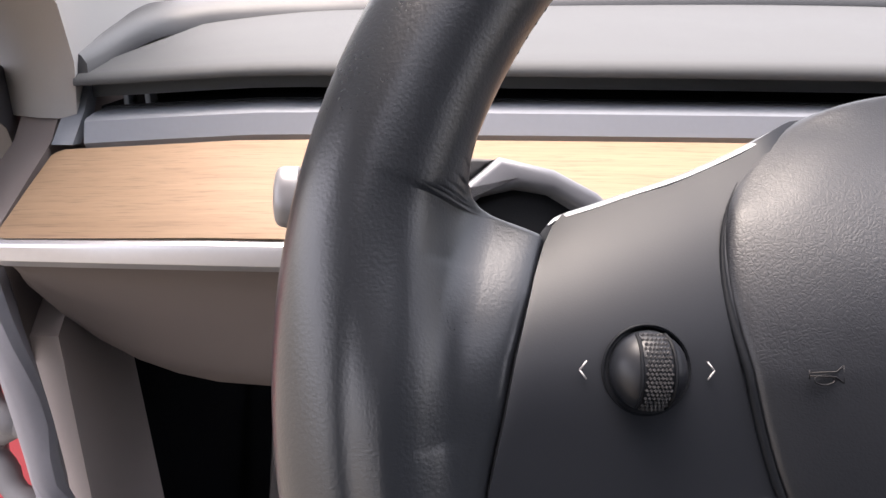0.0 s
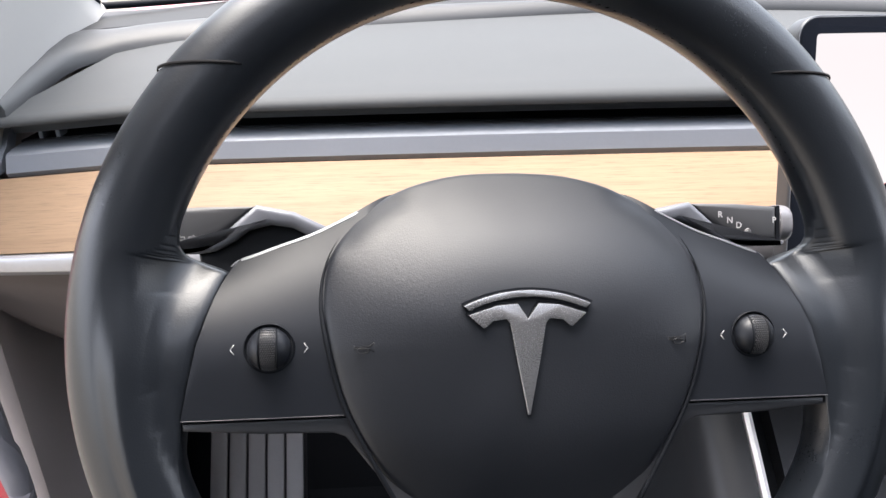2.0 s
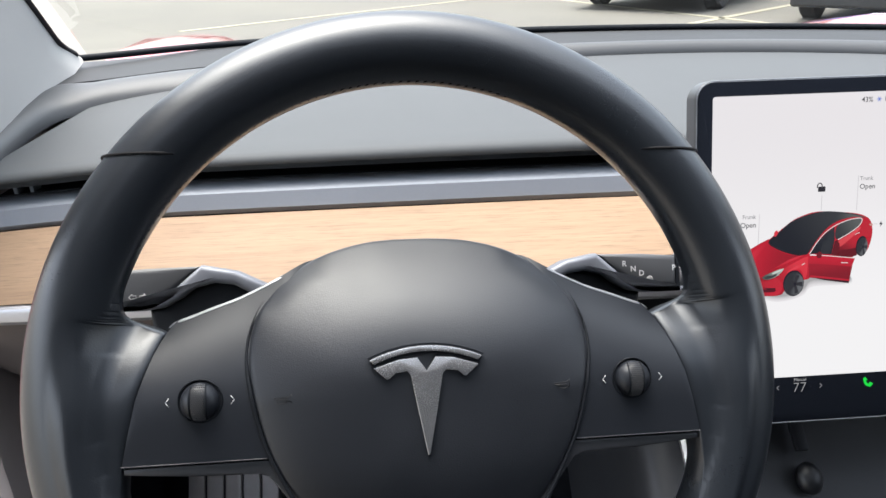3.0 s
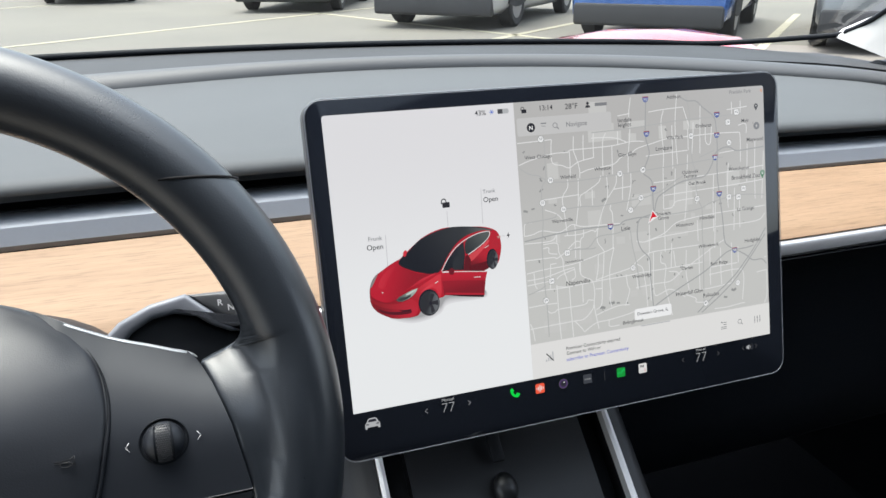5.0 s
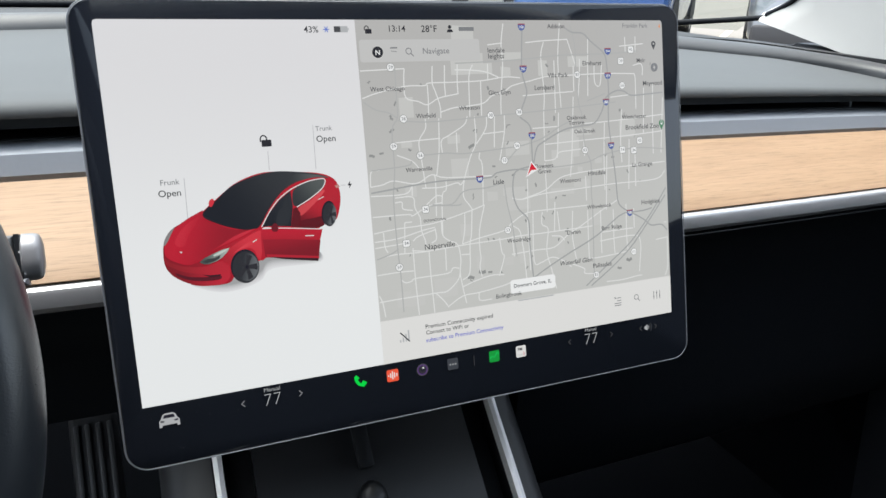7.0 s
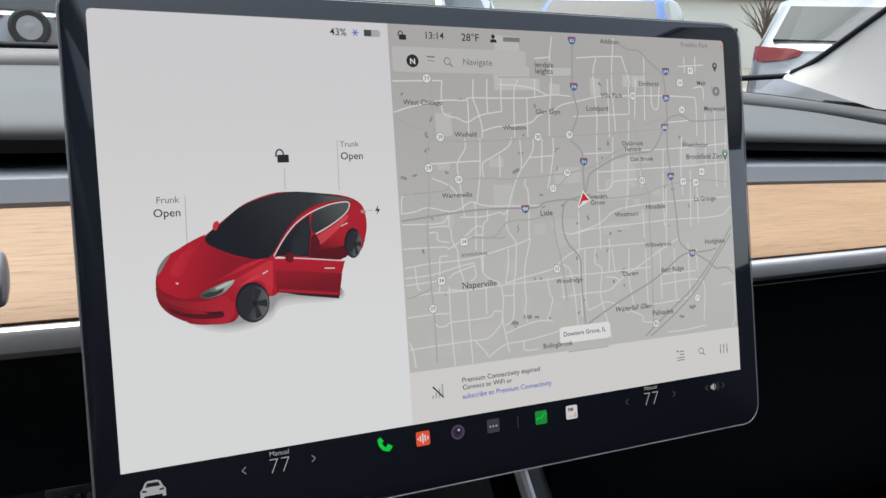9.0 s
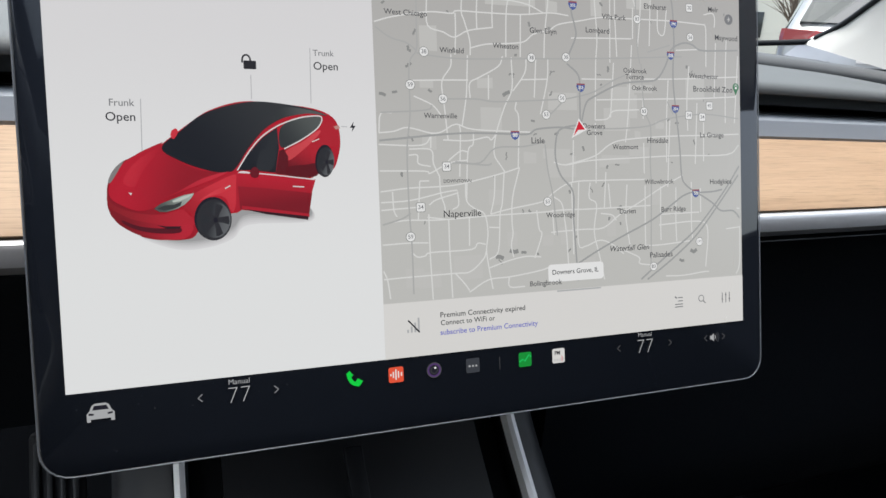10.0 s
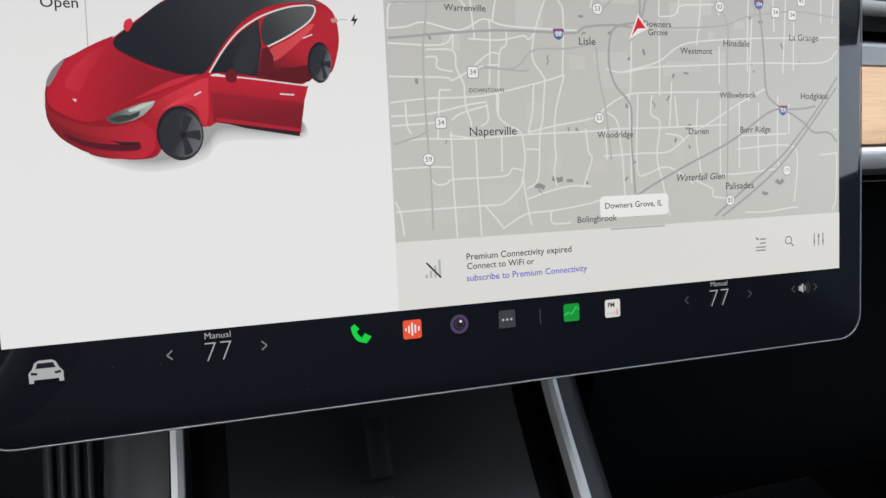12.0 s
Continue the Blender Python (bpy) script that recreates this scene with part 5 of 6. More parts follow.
    words(s, "Oakbrook", 1531, 335, 82)
    words(s, "Terrace", 1530, 353, 65)
    words(s, "Oak Brook", 1563, 385, 89)
    words(s, "Westchester", 1782, 343, 110)
    words(s, "Brookfield Zoo", 1817, 382, 151)
    words(s, "Warrenville", 915, 475, 94)
    words(s, "Downers", 1387, 498, 74)
    words(s, "Grove", 1388, 517, 52)
    words(s, "Lisle", 1203, 540, 41)
    words(s, "Westmont", 1493, 558, 90)
    words(s, "Hinsdale", 1607, 539, 75)
    words(s, "La Grange", 1810, 522, 90)
    words(s, "DOWNTOWN", 957, 648, 80)
    words(s, "Naperville", 968, 736, 109)
    words(s, "Woodridge", 1270, 750, 93)
    words(s, "Darien", 1496, 747, 56)
    words(s, "Burr Ridge", 1661, 746, 90)
    words(s, "Willowbrook", 1610, 662, 106)
    words(s, "Hodgkins", 1842, 666, 84)
    words(s, "Waterfall Glen", 1499, 856, 137)
    words(s, "Palisades", 1613, 882, 82)
    words(s, "Bolingbrook", 1216, 941, 102)
    words(s, "Downers Grove, IL", 1314, 913, 153)
    words(s, "Premium Connectivity expired", 1021, 1006, 254)
    words(s, "Connect to WiFi or", 974, 1027, 160)
    words(s, "subscribe to Premium Connectivity", 1039, 1053, 294)
    words(page, "Frunk", 141, 456, 53)
    words(page, "Open", 138, 488, 62)
    words(page, "Trunk", 608, 325, 53)
    words(page, "Open", 613, 357, 61)
    words(s, "Manual", 367, 1123, 49)
    words(s, "77", 366, 1157, 51)
    words(s, "Manual", 1548, 1120, 48)
    words(s, "77", 1548, 1157, 55)
    shield(s, "r", "59", 844, 143)
    shield(s, "r", "59", 833, 395)
    shield(s, "r", "59", 819, 792)
    shield(s, "r", "38", 874, 308)
    shield(s, "r", "38", 1190, 311)
    shield(s, "r", "38", 1300, 305)
    shield(s, "r", "56", 923, 430)
    shield(s, "r", "56", 1284, 420)
    shield(s, "r", "56", 1734, 227)
    shield(s, "r", "53", 1232, 467)
    shield(s, "r", "53", 1229, 711)
    shield(s, "r", "83", 1543, 184)
    shield(s, "r", "83", 1561, 453)
    shield(s, "r", "83", 1585, 916)
    shield(s, "r", "171", 1757, 849)
    shield(s, "u", "34", 927, 609)
    shield(s, "u", "34", 850, 715)
    shield(s, "u", "45", 1778, 99)
    shield(s, "u", "45", 1803, 432)
    shield(s, "u", "20", 1732, 139)
    shield(s, "u", "34", 1724, 462)
    shield(s, "u", "34", 1775, 467)
    shield(s, "u", "14", 1932, 107)
    shield(s, "i", "355", 1328, 17)
    shield(s, "i", "355", 1326, 158)
    shield(s, "i", "355", 1346, 388)
    shield(s, "i", "294", 1677, 103)
    shield(s, "i", "294", 1675, 443)
    shield(s, "i", "290", 1673, 190)
    shield(s, "i", "88", 1661, 284)
    shield(s, "i", "88", 1133, 524)
    shield(s, "i", "55", 1746, 699)
    shield(s, "r", "17", 1924, 539)
    draw_shadow()
    INK["black"] = dot_shade("painted_black", (0.007, 0.009, 0.013), (0.030, 0.033, 0.036), (300, 590), (520, 452))
    INK["smoke"] = dot_shade("painted_glass", (0.028, 0.032, 0.034), (0.085, 0.095, 0.092), (500, 550), (590, 485))
    INK["p_body"] = dot_shade("painted_body", (0.22, 0.005, 0.012), (0.42, 0.009, 0.022), (92, 733), (361, 590))
    INK["p_hood"] = dot_shade("painted_hood", (0.46, 0.008, 0.024), (0.27, 0.005, 0.014), (138, 597), (290, 642))
    INK["p_shine"] = dot_shade("painted_shine", (0.52, 0.018, 0.036), (0.41, 0.008, 0.022), (150, 606), (197, 625))
    INK["p_crease"] = dot_shade("painted_crease", (0.40, 0.009, 0.022), (0.52, 0.022, 0.04), (212, 684), (349, 621))
    INK["p_wing"] = dot_shade("painted_wing", (0.36, 0.01, 0.02), (0.58, 0.028, 0.045), (280, 723), (348, 641))
    INK["p_wingshine"] = dot_shade("painted_wingshine", (0.66, 0.05, 0.07), (0.58, 0.03, 0.045), (297, 673), (377, 643))
    INK["p_nose"] = dot_shade("painted_nose", (0.26, 0.01, 0.016), (0.44, 0.014, 0.028), (113, 685), (270, 724))
    INK["p_noselow"] = dot_shade("painted_noselow", (0.2, 0.006, 0.012), (0.46, 0.014, 0.03), (127, 734), (268, 749))
    INK["p_lip"] = dot_shade("painted_lip", (0.26, 0.008, 0.014), (0.46, 0.014, 0.03), (170, 759), (257, 769))
    INK["p_lamp"] = dot_shade("painted_lamp", (0.07, 0.08, 0.075), (0.36, 0.4, 0.37), (211, 702), (281, 668))
    INK["p_cab"] = dot_shade("painted_cab", (0.008, 0.010, 0.014), (0.018, 0.021, 0.026), (401, 609), (486, 514))
    INK["p_quarter"] = dot_shade("painted_quarter", (0.13, 0.004, 0.009), (0.42, 0.012, 0.024), (522, 626), (560, 553))
    INK["p_qshine"] = dot_shade("painted_qshine", (0.55, 0.05, 0.06), (0.62, 0.06, 0.075), (510, 583), (583, 520))
    INK["p_door"] = dot_shade("painted_door", (0.46, 0.010, 0.026), (0.40, 0.009, 0.022), (467, 627), (464, 660))
    INK["p_doorlow"] = dot_shade("painted_doorlow", (0.28, 0.007, 0.017), (0.19, 0.005, 0.012), (465, 656), (470, 706))
    INK["p_roofedge"] = dot_shade("painted_roofedge", (0.03, 0.034, 0.036), (0.09, 0.095, 0.095), (487, 480), (571, 469))
    INK["p_dark"] = glow("flat_dark", (0.085, 0.004, 0.010))
    INK["p_slit"] = glow("flat_slit", (0.030, 0.006, 0.010))
    INK["p_lens"] = glow("flat_lens", (0.035, 0.04, 0.04))
    INK["p_streak"] = glow("flat_streak", (0.5, 0.54, 0.5))
    INK["p_lampl"] = glow("flat_lampl", (0.22, 0.2, 0.2))
    INK["p_seat"] = glow("flat_seat", (0.020, 0.023, 0.027))
    INK["p_pillar"] = glow("flat_pillar", (0.1, 0.004, 0.008))
    INK["p_qlow"] = glow("flat_qlow", (0.1, 0.003, 0.007))
    INK["p_tail"] = glow("flat_tail", (0.5, 0.25, 0.22))
    INK["p_doorhi"] = glow("flat_doorhi", (0.40, 0.010, 0.024))
    INK["p_mirror"] = glow("flat_mirror", (0.13, 0.004, 0.01))
    paint("painted_body", "p_body", 4, 1, 223, 545, 185, 562, 155, 579, 130, 593, 112, 615, 102, 644, 100, 673, 101, 694, 111, 718, 140, 742, 179, 762, 224, 772, 257, 773, 281, 768, 300, 748, 363, 717, 390, 704, 387, 620, 440, 621, 556, 637, 593, 598, 621, 612, 638, 570, 642, 534, 635, 496, 613, 474, 571, 460, 502, 452, 409, 447, 330, 470, 278, 505, 220, 550)
    paint("painted_hood", "p_hood", 5, 1, 106, 641, 124, 607, 157, 579, 218, 548, 230, 570, 265, 595, 311, 612, 359, 615, 310, 635, 250, 668, 202, 694, 165, 702, 131, 689, 107, 670)
    paint("painted_hood_shine", "p_shine", 6, 1, 135, 636, 151, 604, 179, 578, 212, 561, 200, 585, 177, 613, 159, 647)
    paint("painted_crease", "p_crease", 6, 1, 367, 614, 310, 629, 256, 657, 201, 686, 236, 669, 285, 650, 339, 629)
    paint("painted_wing", "p_wing", 6, 1, 286, 667, 328, 644, 387, 622, 385, 671, 375, 711, 366, 703, 360, 682, 344, 672, 318, 678, 295, 701, 283, 721, 268, 709, 262, 698, 280, 681)
    paint("painted_wing_shine", "p_wingshine", 7, 1, 297, 683, 332, 660, 379, 640, 377, 653, 346, 666, 319, 673)
    paint("painted_nose", "p_nose", 6, 1, 101, 665, 113, 687, 156, 706, 210, 712, 262, 701, 281, 718, 279, 744, 245, 739, 190, 734, 146, 722, 114, 702, 101, 685)
    paint("painted_nose_band", "p_noselow", 7, 1, 109, 699, 150, 721, 208, 734, 276, 739, 276, 759, 257, 770, 206, 770, 161, 757, 127, 736, 111, 717)
    paint("painted_intake", "p_dark", 8, 1, 128, 722, 163, 737, 208, 744, 251, 744, 250, 756, 207, 756, 166, 748, 136, 734)
    paint("painted_slit", "p_slit", 9, 0, 201, 736, 222, 740, 255, 741, 251, 746, 224, 746)
    paint("painted_lip", "p_lip", 9, 1, 168, 756, 206, 765, 258, 765, 258, 771, 206, 771, 171, 763)
    paint("painted_headlight", "p_lamp", 8, 0, 197, 698, 212, 687, 241, 676, 265, 668, 287, 664, 280, 676, 264, 691, 248, 700, 224, 707, 209, 706)
    paint("painted_lens", "p_lens", 9, 0, 204, 698, 221, 691, 241, 690, 259, 683, 255, 693, 239, 700, 218, 703)
    paint("painted_streak", "p_streak", 10, 0, 238, 681, 260, 672, 284, 666, 275, 673, 255, 682, 240, 685)
    paint("painted_headlight", "p_lampl", 8, 1, 104, 636, 108, 622, 120, 603, 139, 587, 129, 605, 116, 627, 108, 637)
    paint("painted_emblem", "silver", 9, 0, 145, 659, 153, 661, 150, 666, 148, 663)
    paint("painted_roof", "black", 6, 1, 221, 558, 265, 518, 310, 482, 369, 459, 435, 447, 502, 451, 571, 463, 610, 479, 564, 474, 508, 484, 459, 511, 417, 558, 388, 602, 368, 616, 323, 612, 261, 589)
    paint("painted_roof_edge", "p_roofedge", 7, 1, 509, 459, 571, 466, 610, 478, 564, 474, 508, 484, 473, 498, 488, 473)
    paint("painted_doorway", "p_cab", 7, 0, 388, 612, 416, 571, 451, 533, 486, 509, 489, 558, 478, 619, 421, 612)
    paint("painted_seat", "p_seat", 8, 1, 434, 610, 443, 569, 457, 558, 469, 528, 483, 525, 484, 558, 470, 610)
    paint("painted_window", "smoke", 7, 1, 495, 558, 494, 511, 528, 490, 563, 483, 594, 482, 586, 508, 547, 536)
    paint("painted_pillar", "p_pillar", 8, 0, 489, 566, 500, 561, 510, 580, 509, 626, 478, 621)
    paint("painted_quarter", "p_quarter", 6, 1, 501, 561, 547, 539, 587, 511, 612, 493, 635, 502, 642, 534, 635, 553, 609, 558, 588, 581, 578, 628, 509, 626, 509, 580)
    paint("painted_quarter_shine", "p_qshine", 7, 1, 505, 566, 546, 544, 586, 516, 591, 522, 560, 553, 512, 589)
    paint("painted_quarter_low", "p_qlow", 8, 1, 510, 605, 551, 600, 582, 598, 578, 628, 511, 626)
    paint("painted_tail_lamp", "p_tail", 8, 0, 626, 505, 639, 502, 643, 510, 631, 513)
    paint("painted_door", "p_door", 7, 0, 385, 615, 440, 621, 575, 637, 565, 668, 552, 735, 449, 715, 394, 707, 380, 715)
    paint("painted_door_crease", "p_doorhi", 9, 0, 394, 697, 450, 705, 556, 722, 555, 730, 449, 714, 394, 705)
    paint("painted_door_foot", "p_doorlow", 8, 0, 387, 650, 452, 656, 565, 671, 554, 730, 449, 714, 390, 705)
    paint("painted_sill", "p_slit", 10, 0, 396, 705, 449, 713, 553, 728, 552, 737, 449, 719)
    paint("painted_mirror", "p_wing", 8, 1, 242, 531, 245, 518, 255, 513, 258, 523, 249, 537)
    paint("painted_mirror", "p_mirror", 10, 1, 417, 615, 428, 604, 438, 613, 435, 629, 421, 629)
    stroke("trim", 388, 612, 416, 569, 447, 533, 486, 506, 528, 489, 563, 481, 596, 482, 587, 508, 547, 537, 501, 561)
    stroke("doortop", 390, 617, 454, 622, 572, 637)
    stroke("handleD", 518, 653, 546, 655)
    stroke("handleR", 570, 544, 589, 536)
    stroke("port", 357, 655, 370, 648)
    stroke("frunk", 182, 446, 179, 565)
    stroke("lockline", 430, 384, 429, 441)
    stroke("trunkline", 575, 313, 572, 449)
    stroke("bolt", 645, 505, 661, 506)
    for kind, level in (("white", 3.2), ("grey", 3.6), ("major", 4.0)):
        for band in ROADS[kind]:
            patches("map_road", [band], INK[kind], s, level)
    ui("map_panel", [(738, 964), (1924, 964), (1924, 1110), (738, 1110)], INK["panel"], s, 4.5)
    ui("search_field", rounded(746, 56, 1164, 126, 8, 3), INK["field"], s, 5)
    build_screen_icons(s)

def build_screen():
    s = thing("touchscreen", "wide touchscreen in a black frame showing a map", "touchscreen", DISPLAY_FRAME)
    part("housing", slab("housing", rounded(-0.0125, -0.2195, 0.3368, 0.0115, 0.012), 0.014, 0.0028, 4), M_HOUSING, s, "satin grey housing", FACE @ pose(0, 0, -0.0004))
    part("cover_glass", slab("cover_glass", rounded(-0.0113, -0.2183, 0.3356, 0.0103, 0.0108), 0.002, 0.0004), M_GLOSSBLACK, s, "gloss black bezel glass", FACE @ pose(0, 0, -0.00002))
    edge = [Vector((x, y, 0.0)) for x, y in rounded(-0.0118, -0.2188, 0.3361, 0.0108, 0.0113)]
    part("edge_line", tube("edge_line", edge, 0.0003, 6, closed=True), M_STALKTRIM, s, "thin bright edge of the frame", FACE @ pose(0, 0, -0.0001), sharp=0)
    arm = skinned("mount_arm", [[(x, y, z) for x, z in ((-0.05, -0.06 - d), (0.05, -0.06 - d), (0.05, -0.13 - d), (-0.05, -0.13 - d))] for y, d in ((0.012, 0.0), (0.05, 0.0), (0.13, -0.03))])
    part("mount_arm", arm, M_BLACK, s, "black mounting arm")
    g1 = glow_shaded("page_white", (0.775, 0.772, 0.778), (0.695, 0.675, 0.690), (0, 0, 1), -0.15, -0.01)
    g2 = glow_shaded("map_grey", (0.525, 0.515, 0.497), (0.445, 0.429, 0.419), (0, 0, 1), -0.14, -0.01)
    corner = [(-9, 6), (-6, -3), (2, -6)]
    p = ui("car_page", corner + [(738, -6), (738, 1110), (-9, 1110)], g1, s, 1, "white page with a drawn red car")
    m = ui("map_page", [(738, -6), (1914, -6), (1921, -3), (1924, 5), (1924, 1110), (738, 1110)], g2, s, 1, "grey street map page")
    build_screen_picture(m, p)
    return s


build_screen()


build_stalks()


# ---- rest of the cabin ----
GROUND = 0.12


def mirror_x(pts, s):
    return [(s * x, y, z) for x, y, z in pts]


def build_cabin():
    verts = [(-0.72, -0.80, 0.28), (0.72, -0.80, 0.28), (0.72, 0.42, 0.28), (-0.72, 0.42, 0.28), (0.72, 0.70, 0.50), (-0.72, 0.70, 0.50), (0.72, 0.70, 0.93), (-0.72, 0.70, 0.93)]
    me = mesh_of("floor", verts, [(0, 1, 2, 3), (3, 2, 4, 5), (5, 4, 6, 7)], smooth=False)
    me.materials.append(M_SHADED_CARPET)
    tagged(new("floor", me), "black carpet of floor and footwell, darkened as shade", "carpet", kind="structure")
    # roof lining over the seats
    rings = []
    for i in range(13):
        x = -0.62 + 1.24 * i / 12
        d = 0.05 * (x / 0.62) ** 2
        rings.append([(x, -0.33, 1.405 - d), (x, -0.37, 1.412 - d), (x, -0.40, 1.415 - d), (x, -0.40, 1.445 - d), (x, -0.37, 1.442 - d), (x, -0.33, 1.435 - d)])
    me = skinned("ceiling", rings)
    me.materials.append(M_FABRIC)
    tagged(new("ceiling", me), "pale grey fabric roof lining ahead of the glass roof", "ceiling", kind="structure")
    bm = box_bm((1.26, 0.40, 0.012), (0, -0.605, 1.415), 0.004)
    me = bpy.data.meshes.new("ceiling_glass")
    bm.to_mesh(me)
    bm.free()
    me.materials.append(M_ROOFPANE)
    tagged(new("ceiling_glass", me), "dark tinted glass roof over the seats", "glass roof", kind="structure")
    # closing walls: right door below its window; unseen light blockers at rear and left
    walls = [("wall_east", (0.05, 1.23, 0.68), (0.765, -0.185, 0.60)), ("light_block_rear", (1.56, 0.06, 1.19), (0, -0.77, 0.865)), ("light_block_left", (0.05, 0.50, 0.32), (-0.765, -0.51, 1.255))]
    for name, size, c in walls:
        bm = box_bm(size, c, 0.01)
        me = bpy.data.meshes.new(name)
        bm.to_mesh(me)
        bm.free()
        me.materials.append(M_CONSOLE)
        tagged(new(name, me), "dark panel added out of view to close the cabin", "wall", kind="structure")


def pillar_line(s, t):
    """The edge between pillar trim and windscreen, from its foot (t = 0) to the roof (t = 1)."""
    bend = max(0.0, 1 - t / 0.08) ** 2
    p = Vector((s * 0.762, 0.505, 0.958)).lerp(Vector((s * 0.590, -0.34, 1.395)), t)
    return p + Vector((-s * 0.014 * bend, 0, 0.008 * bend + 0.020 * math.sin(math.pi * t)))


def build_pillars():
    for s in (-1, 1):
        p = thing("windscreen_pillar", "pale grey fabric-covered windscreen pillar trim", "pillar", group="windscreen pillars")
        rings = []
        for i in range(15):
            t = i / 14
            f = pillar_line(-1, t)
            # its rear face stands upright at the foot, then leans back
            lean = t * smoothstep(0.0, 0.45, t)
            b = Vector((-0.738 + 0.073 * t, 0.126 - 0.726 * lean, 0.906 + 0.444 * t))
            c = Vector((-0.703 + 0.073 * t, 0.126 - 0.666 * lean, 0.905 + 0.455 * t))
            row = [b, b.lerp(c, 0.4) + Vector((0, -0.004, 0)), b.lerp(c, 0.8) + Vector((0, -0.003, 0))]
            for k in range(7):
                u = k / 6
                q = c.lerp(f, u)
                q.x += 0.012 * math.sin(math.pi * u) * t
                row.append(q)
            row += [f + Vector((-0.03, 0.015, 0.01)), b + Vector((-0.03, 0.02, 0))]
            rings.append([(-s * v.x, v.y, v.z) for v in row])
        part("pillar_trim", skinned("pillar_trim", rings), M_FABRIC, p, sharp=50)
        flange = [[(s * x, y, z) for x, y, z in ((0.741, y0, z0), (0.86, y0 + 0.02, z0), (0.86, y0 + 0.06, z0), (0.741, y0 + 0.05, z0))] for y0, z0 in ((0.150, 0.80), (0.118, 0.90), (-0.05, 1.04), (-0.60, 1.36))]
        part("door_frame", skinned("door_frame", flange), M_SEAL, p, "black door frame")
        # door seal beside it, running on down the opening
        path = smooth_line(mirror_x([(-0.678, -0.62, 1.365), (-0.726, -0.22, 1.13), (-0.750, 0.085, 0.935), (-0.736, 0.060, 0.88), (-0.716, 0.034, 0.82), (-0.708, 0.030, 0.72), (-0.704, 0.020, 0.60), (-0.705, -0.08, 0.44), (-0.71, -0.5, 0.38)], -s), 6)
        part("door_seal", tube("door_seal", path, 0.0085, 10, flat=1.2), M_SEALGREY if s < 0 else M_SEAL, p, "grey rubber door seal" if s < 0 else "black rubber door seal")


def build_dash_end():
    for s in (-1, 1):
        d = thing("dash_end_cap", "dark grey end panel of the dashboard", "end panel", group="dash ends")
        prof = [(0.034, 0.848), (0.036, 0.862), (0.112, 0.894), (0.132, 0.912), (0.16, 0.925), (0.40, 0.935), (0.42, 0.70), (0.20, 0.66), (0.06, 0.74)]
        # driver's end coloured as lit, passenger's end coloured as shaded
        part("panel", prism_x("panel", prof, s * 0.7135, s * 0.735), M_LOWER_LIT if s < 0 else M_CONSOLE, d)
        part("bracket", prism_x("bracket", [(0.106, 0.8935), (0.128, 0.909), (0.150, 0.930), (0.158, 0.928), (0.140, 0.905), (0.116, 0.892)], s * 0.699, s * 0.711), M_SILVER, d, "satin grey slot end")
        # footwell side: lit colour at the driver's, black for shade at the passenger's
        kick = [(0.05, 0.80), (0.08, 0.82), (0.13, 0.82), (0.15, 0.60), (0.12, 0.30), (0.05, 0.30)]
        part("kick_panel", prism_x("kick_panel", kick, s * 0.698, s * 0.716), M_KICK_LIT if s < 0 else M_CONSOLE, d, "pale footwell side panel, daylight put into its colour" if s < 0 else "footwell side panel coloured black as shade")
        # deeper part of the side panel, its shade painted as a black piece
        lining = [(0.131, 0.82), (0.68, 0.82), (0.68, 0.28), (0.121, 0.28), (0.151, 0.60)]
        part("shaded_lining", prism_x("shaded_lining", lining, s * 0.700, s * 0.717), M_SHADED_CARPET, d, "footwell side blackened as its shade")


def build_windscreen():
    w = thing("windscreen", "clear raked windscreen with a black printed border", "windscreen")
    def at(u, v):
        x = 0.765 * (2 * u - 1) * (1 - 0.22 * v)
        bow = 1 - ((2 * u - 1) ** 2)
        return Vector((x, 0.556 + 0.046 * bow * (1 - v) + (-0.34 - 0.556) * v, 0.956 + 0.016 * bow * (1 - v) - 0.0135 * x * (1 - v) + 0.006 * v + (1.400 - 0.962) * v + 0.024 * math.sin(math.pi * v)))
    rings = [[at(i / 24, k / 8) for k in range(9)] for i in range(25)]
    me = mesh_of("pane", *skin(rings, closed=False))
    if me.polygons[0].normal.y > 0:
        me.flip_normals()
    pane = part("pane", me, M_PANE, w, "", sharp=0)
    pane.visible_shadow = False
    steps = (0.0, 0.02, 0.045, 0.075, 0.12, 0.2, 0.35, 0.5, 0.65, 0.8, 1.0)
    left = [pillar_line(-1, t) for t in reversed(steps)]
    right = [pillar_line(1, t) for t in steps]
    base = [Vector(on_dash(x, 0.604 - 0.079 * x * x, 0.9705)) for x in (-0.60, -0.45, -0.30, -0.15, 0.0, 0.15, 0.30, 0.45, 0.58)]
    line = smooth_line([tuple(p) for p in left + base + right], 4)
    part("border", tube("border", [p + Vector((0, -0.003, 0.003)) for p in line], 0.0046, 6), M_BLACK, w, "black border", sharp=0)


def build_bonnet():
    rings = []
    for i in range(41):
        x = -0.92 + 1.84 * i / 40
        s = abs(x) / 0.92
        crest = 0.040 * smoothstep(0.70, 0.84, s) - 0.12 * smoothstep(0.92, 1.0, s)
        rings.append([(x, y, z + crest * (1 if y > 0.75 else 0.6)) for y, z in ((0.72, 0.882), (0.82, 0.893), (1.0, 0.893), (1.25, 0.872), (1.5, 0.83), (1.7, 0.74), (1.78, 0.60))])
    b = thing("bonnet", "glossy red bonnet of the car", "bonnet")
    part("panel", mesh_of("panel", *skin(rings, closed=False)), M_RED, b, sharp=0)


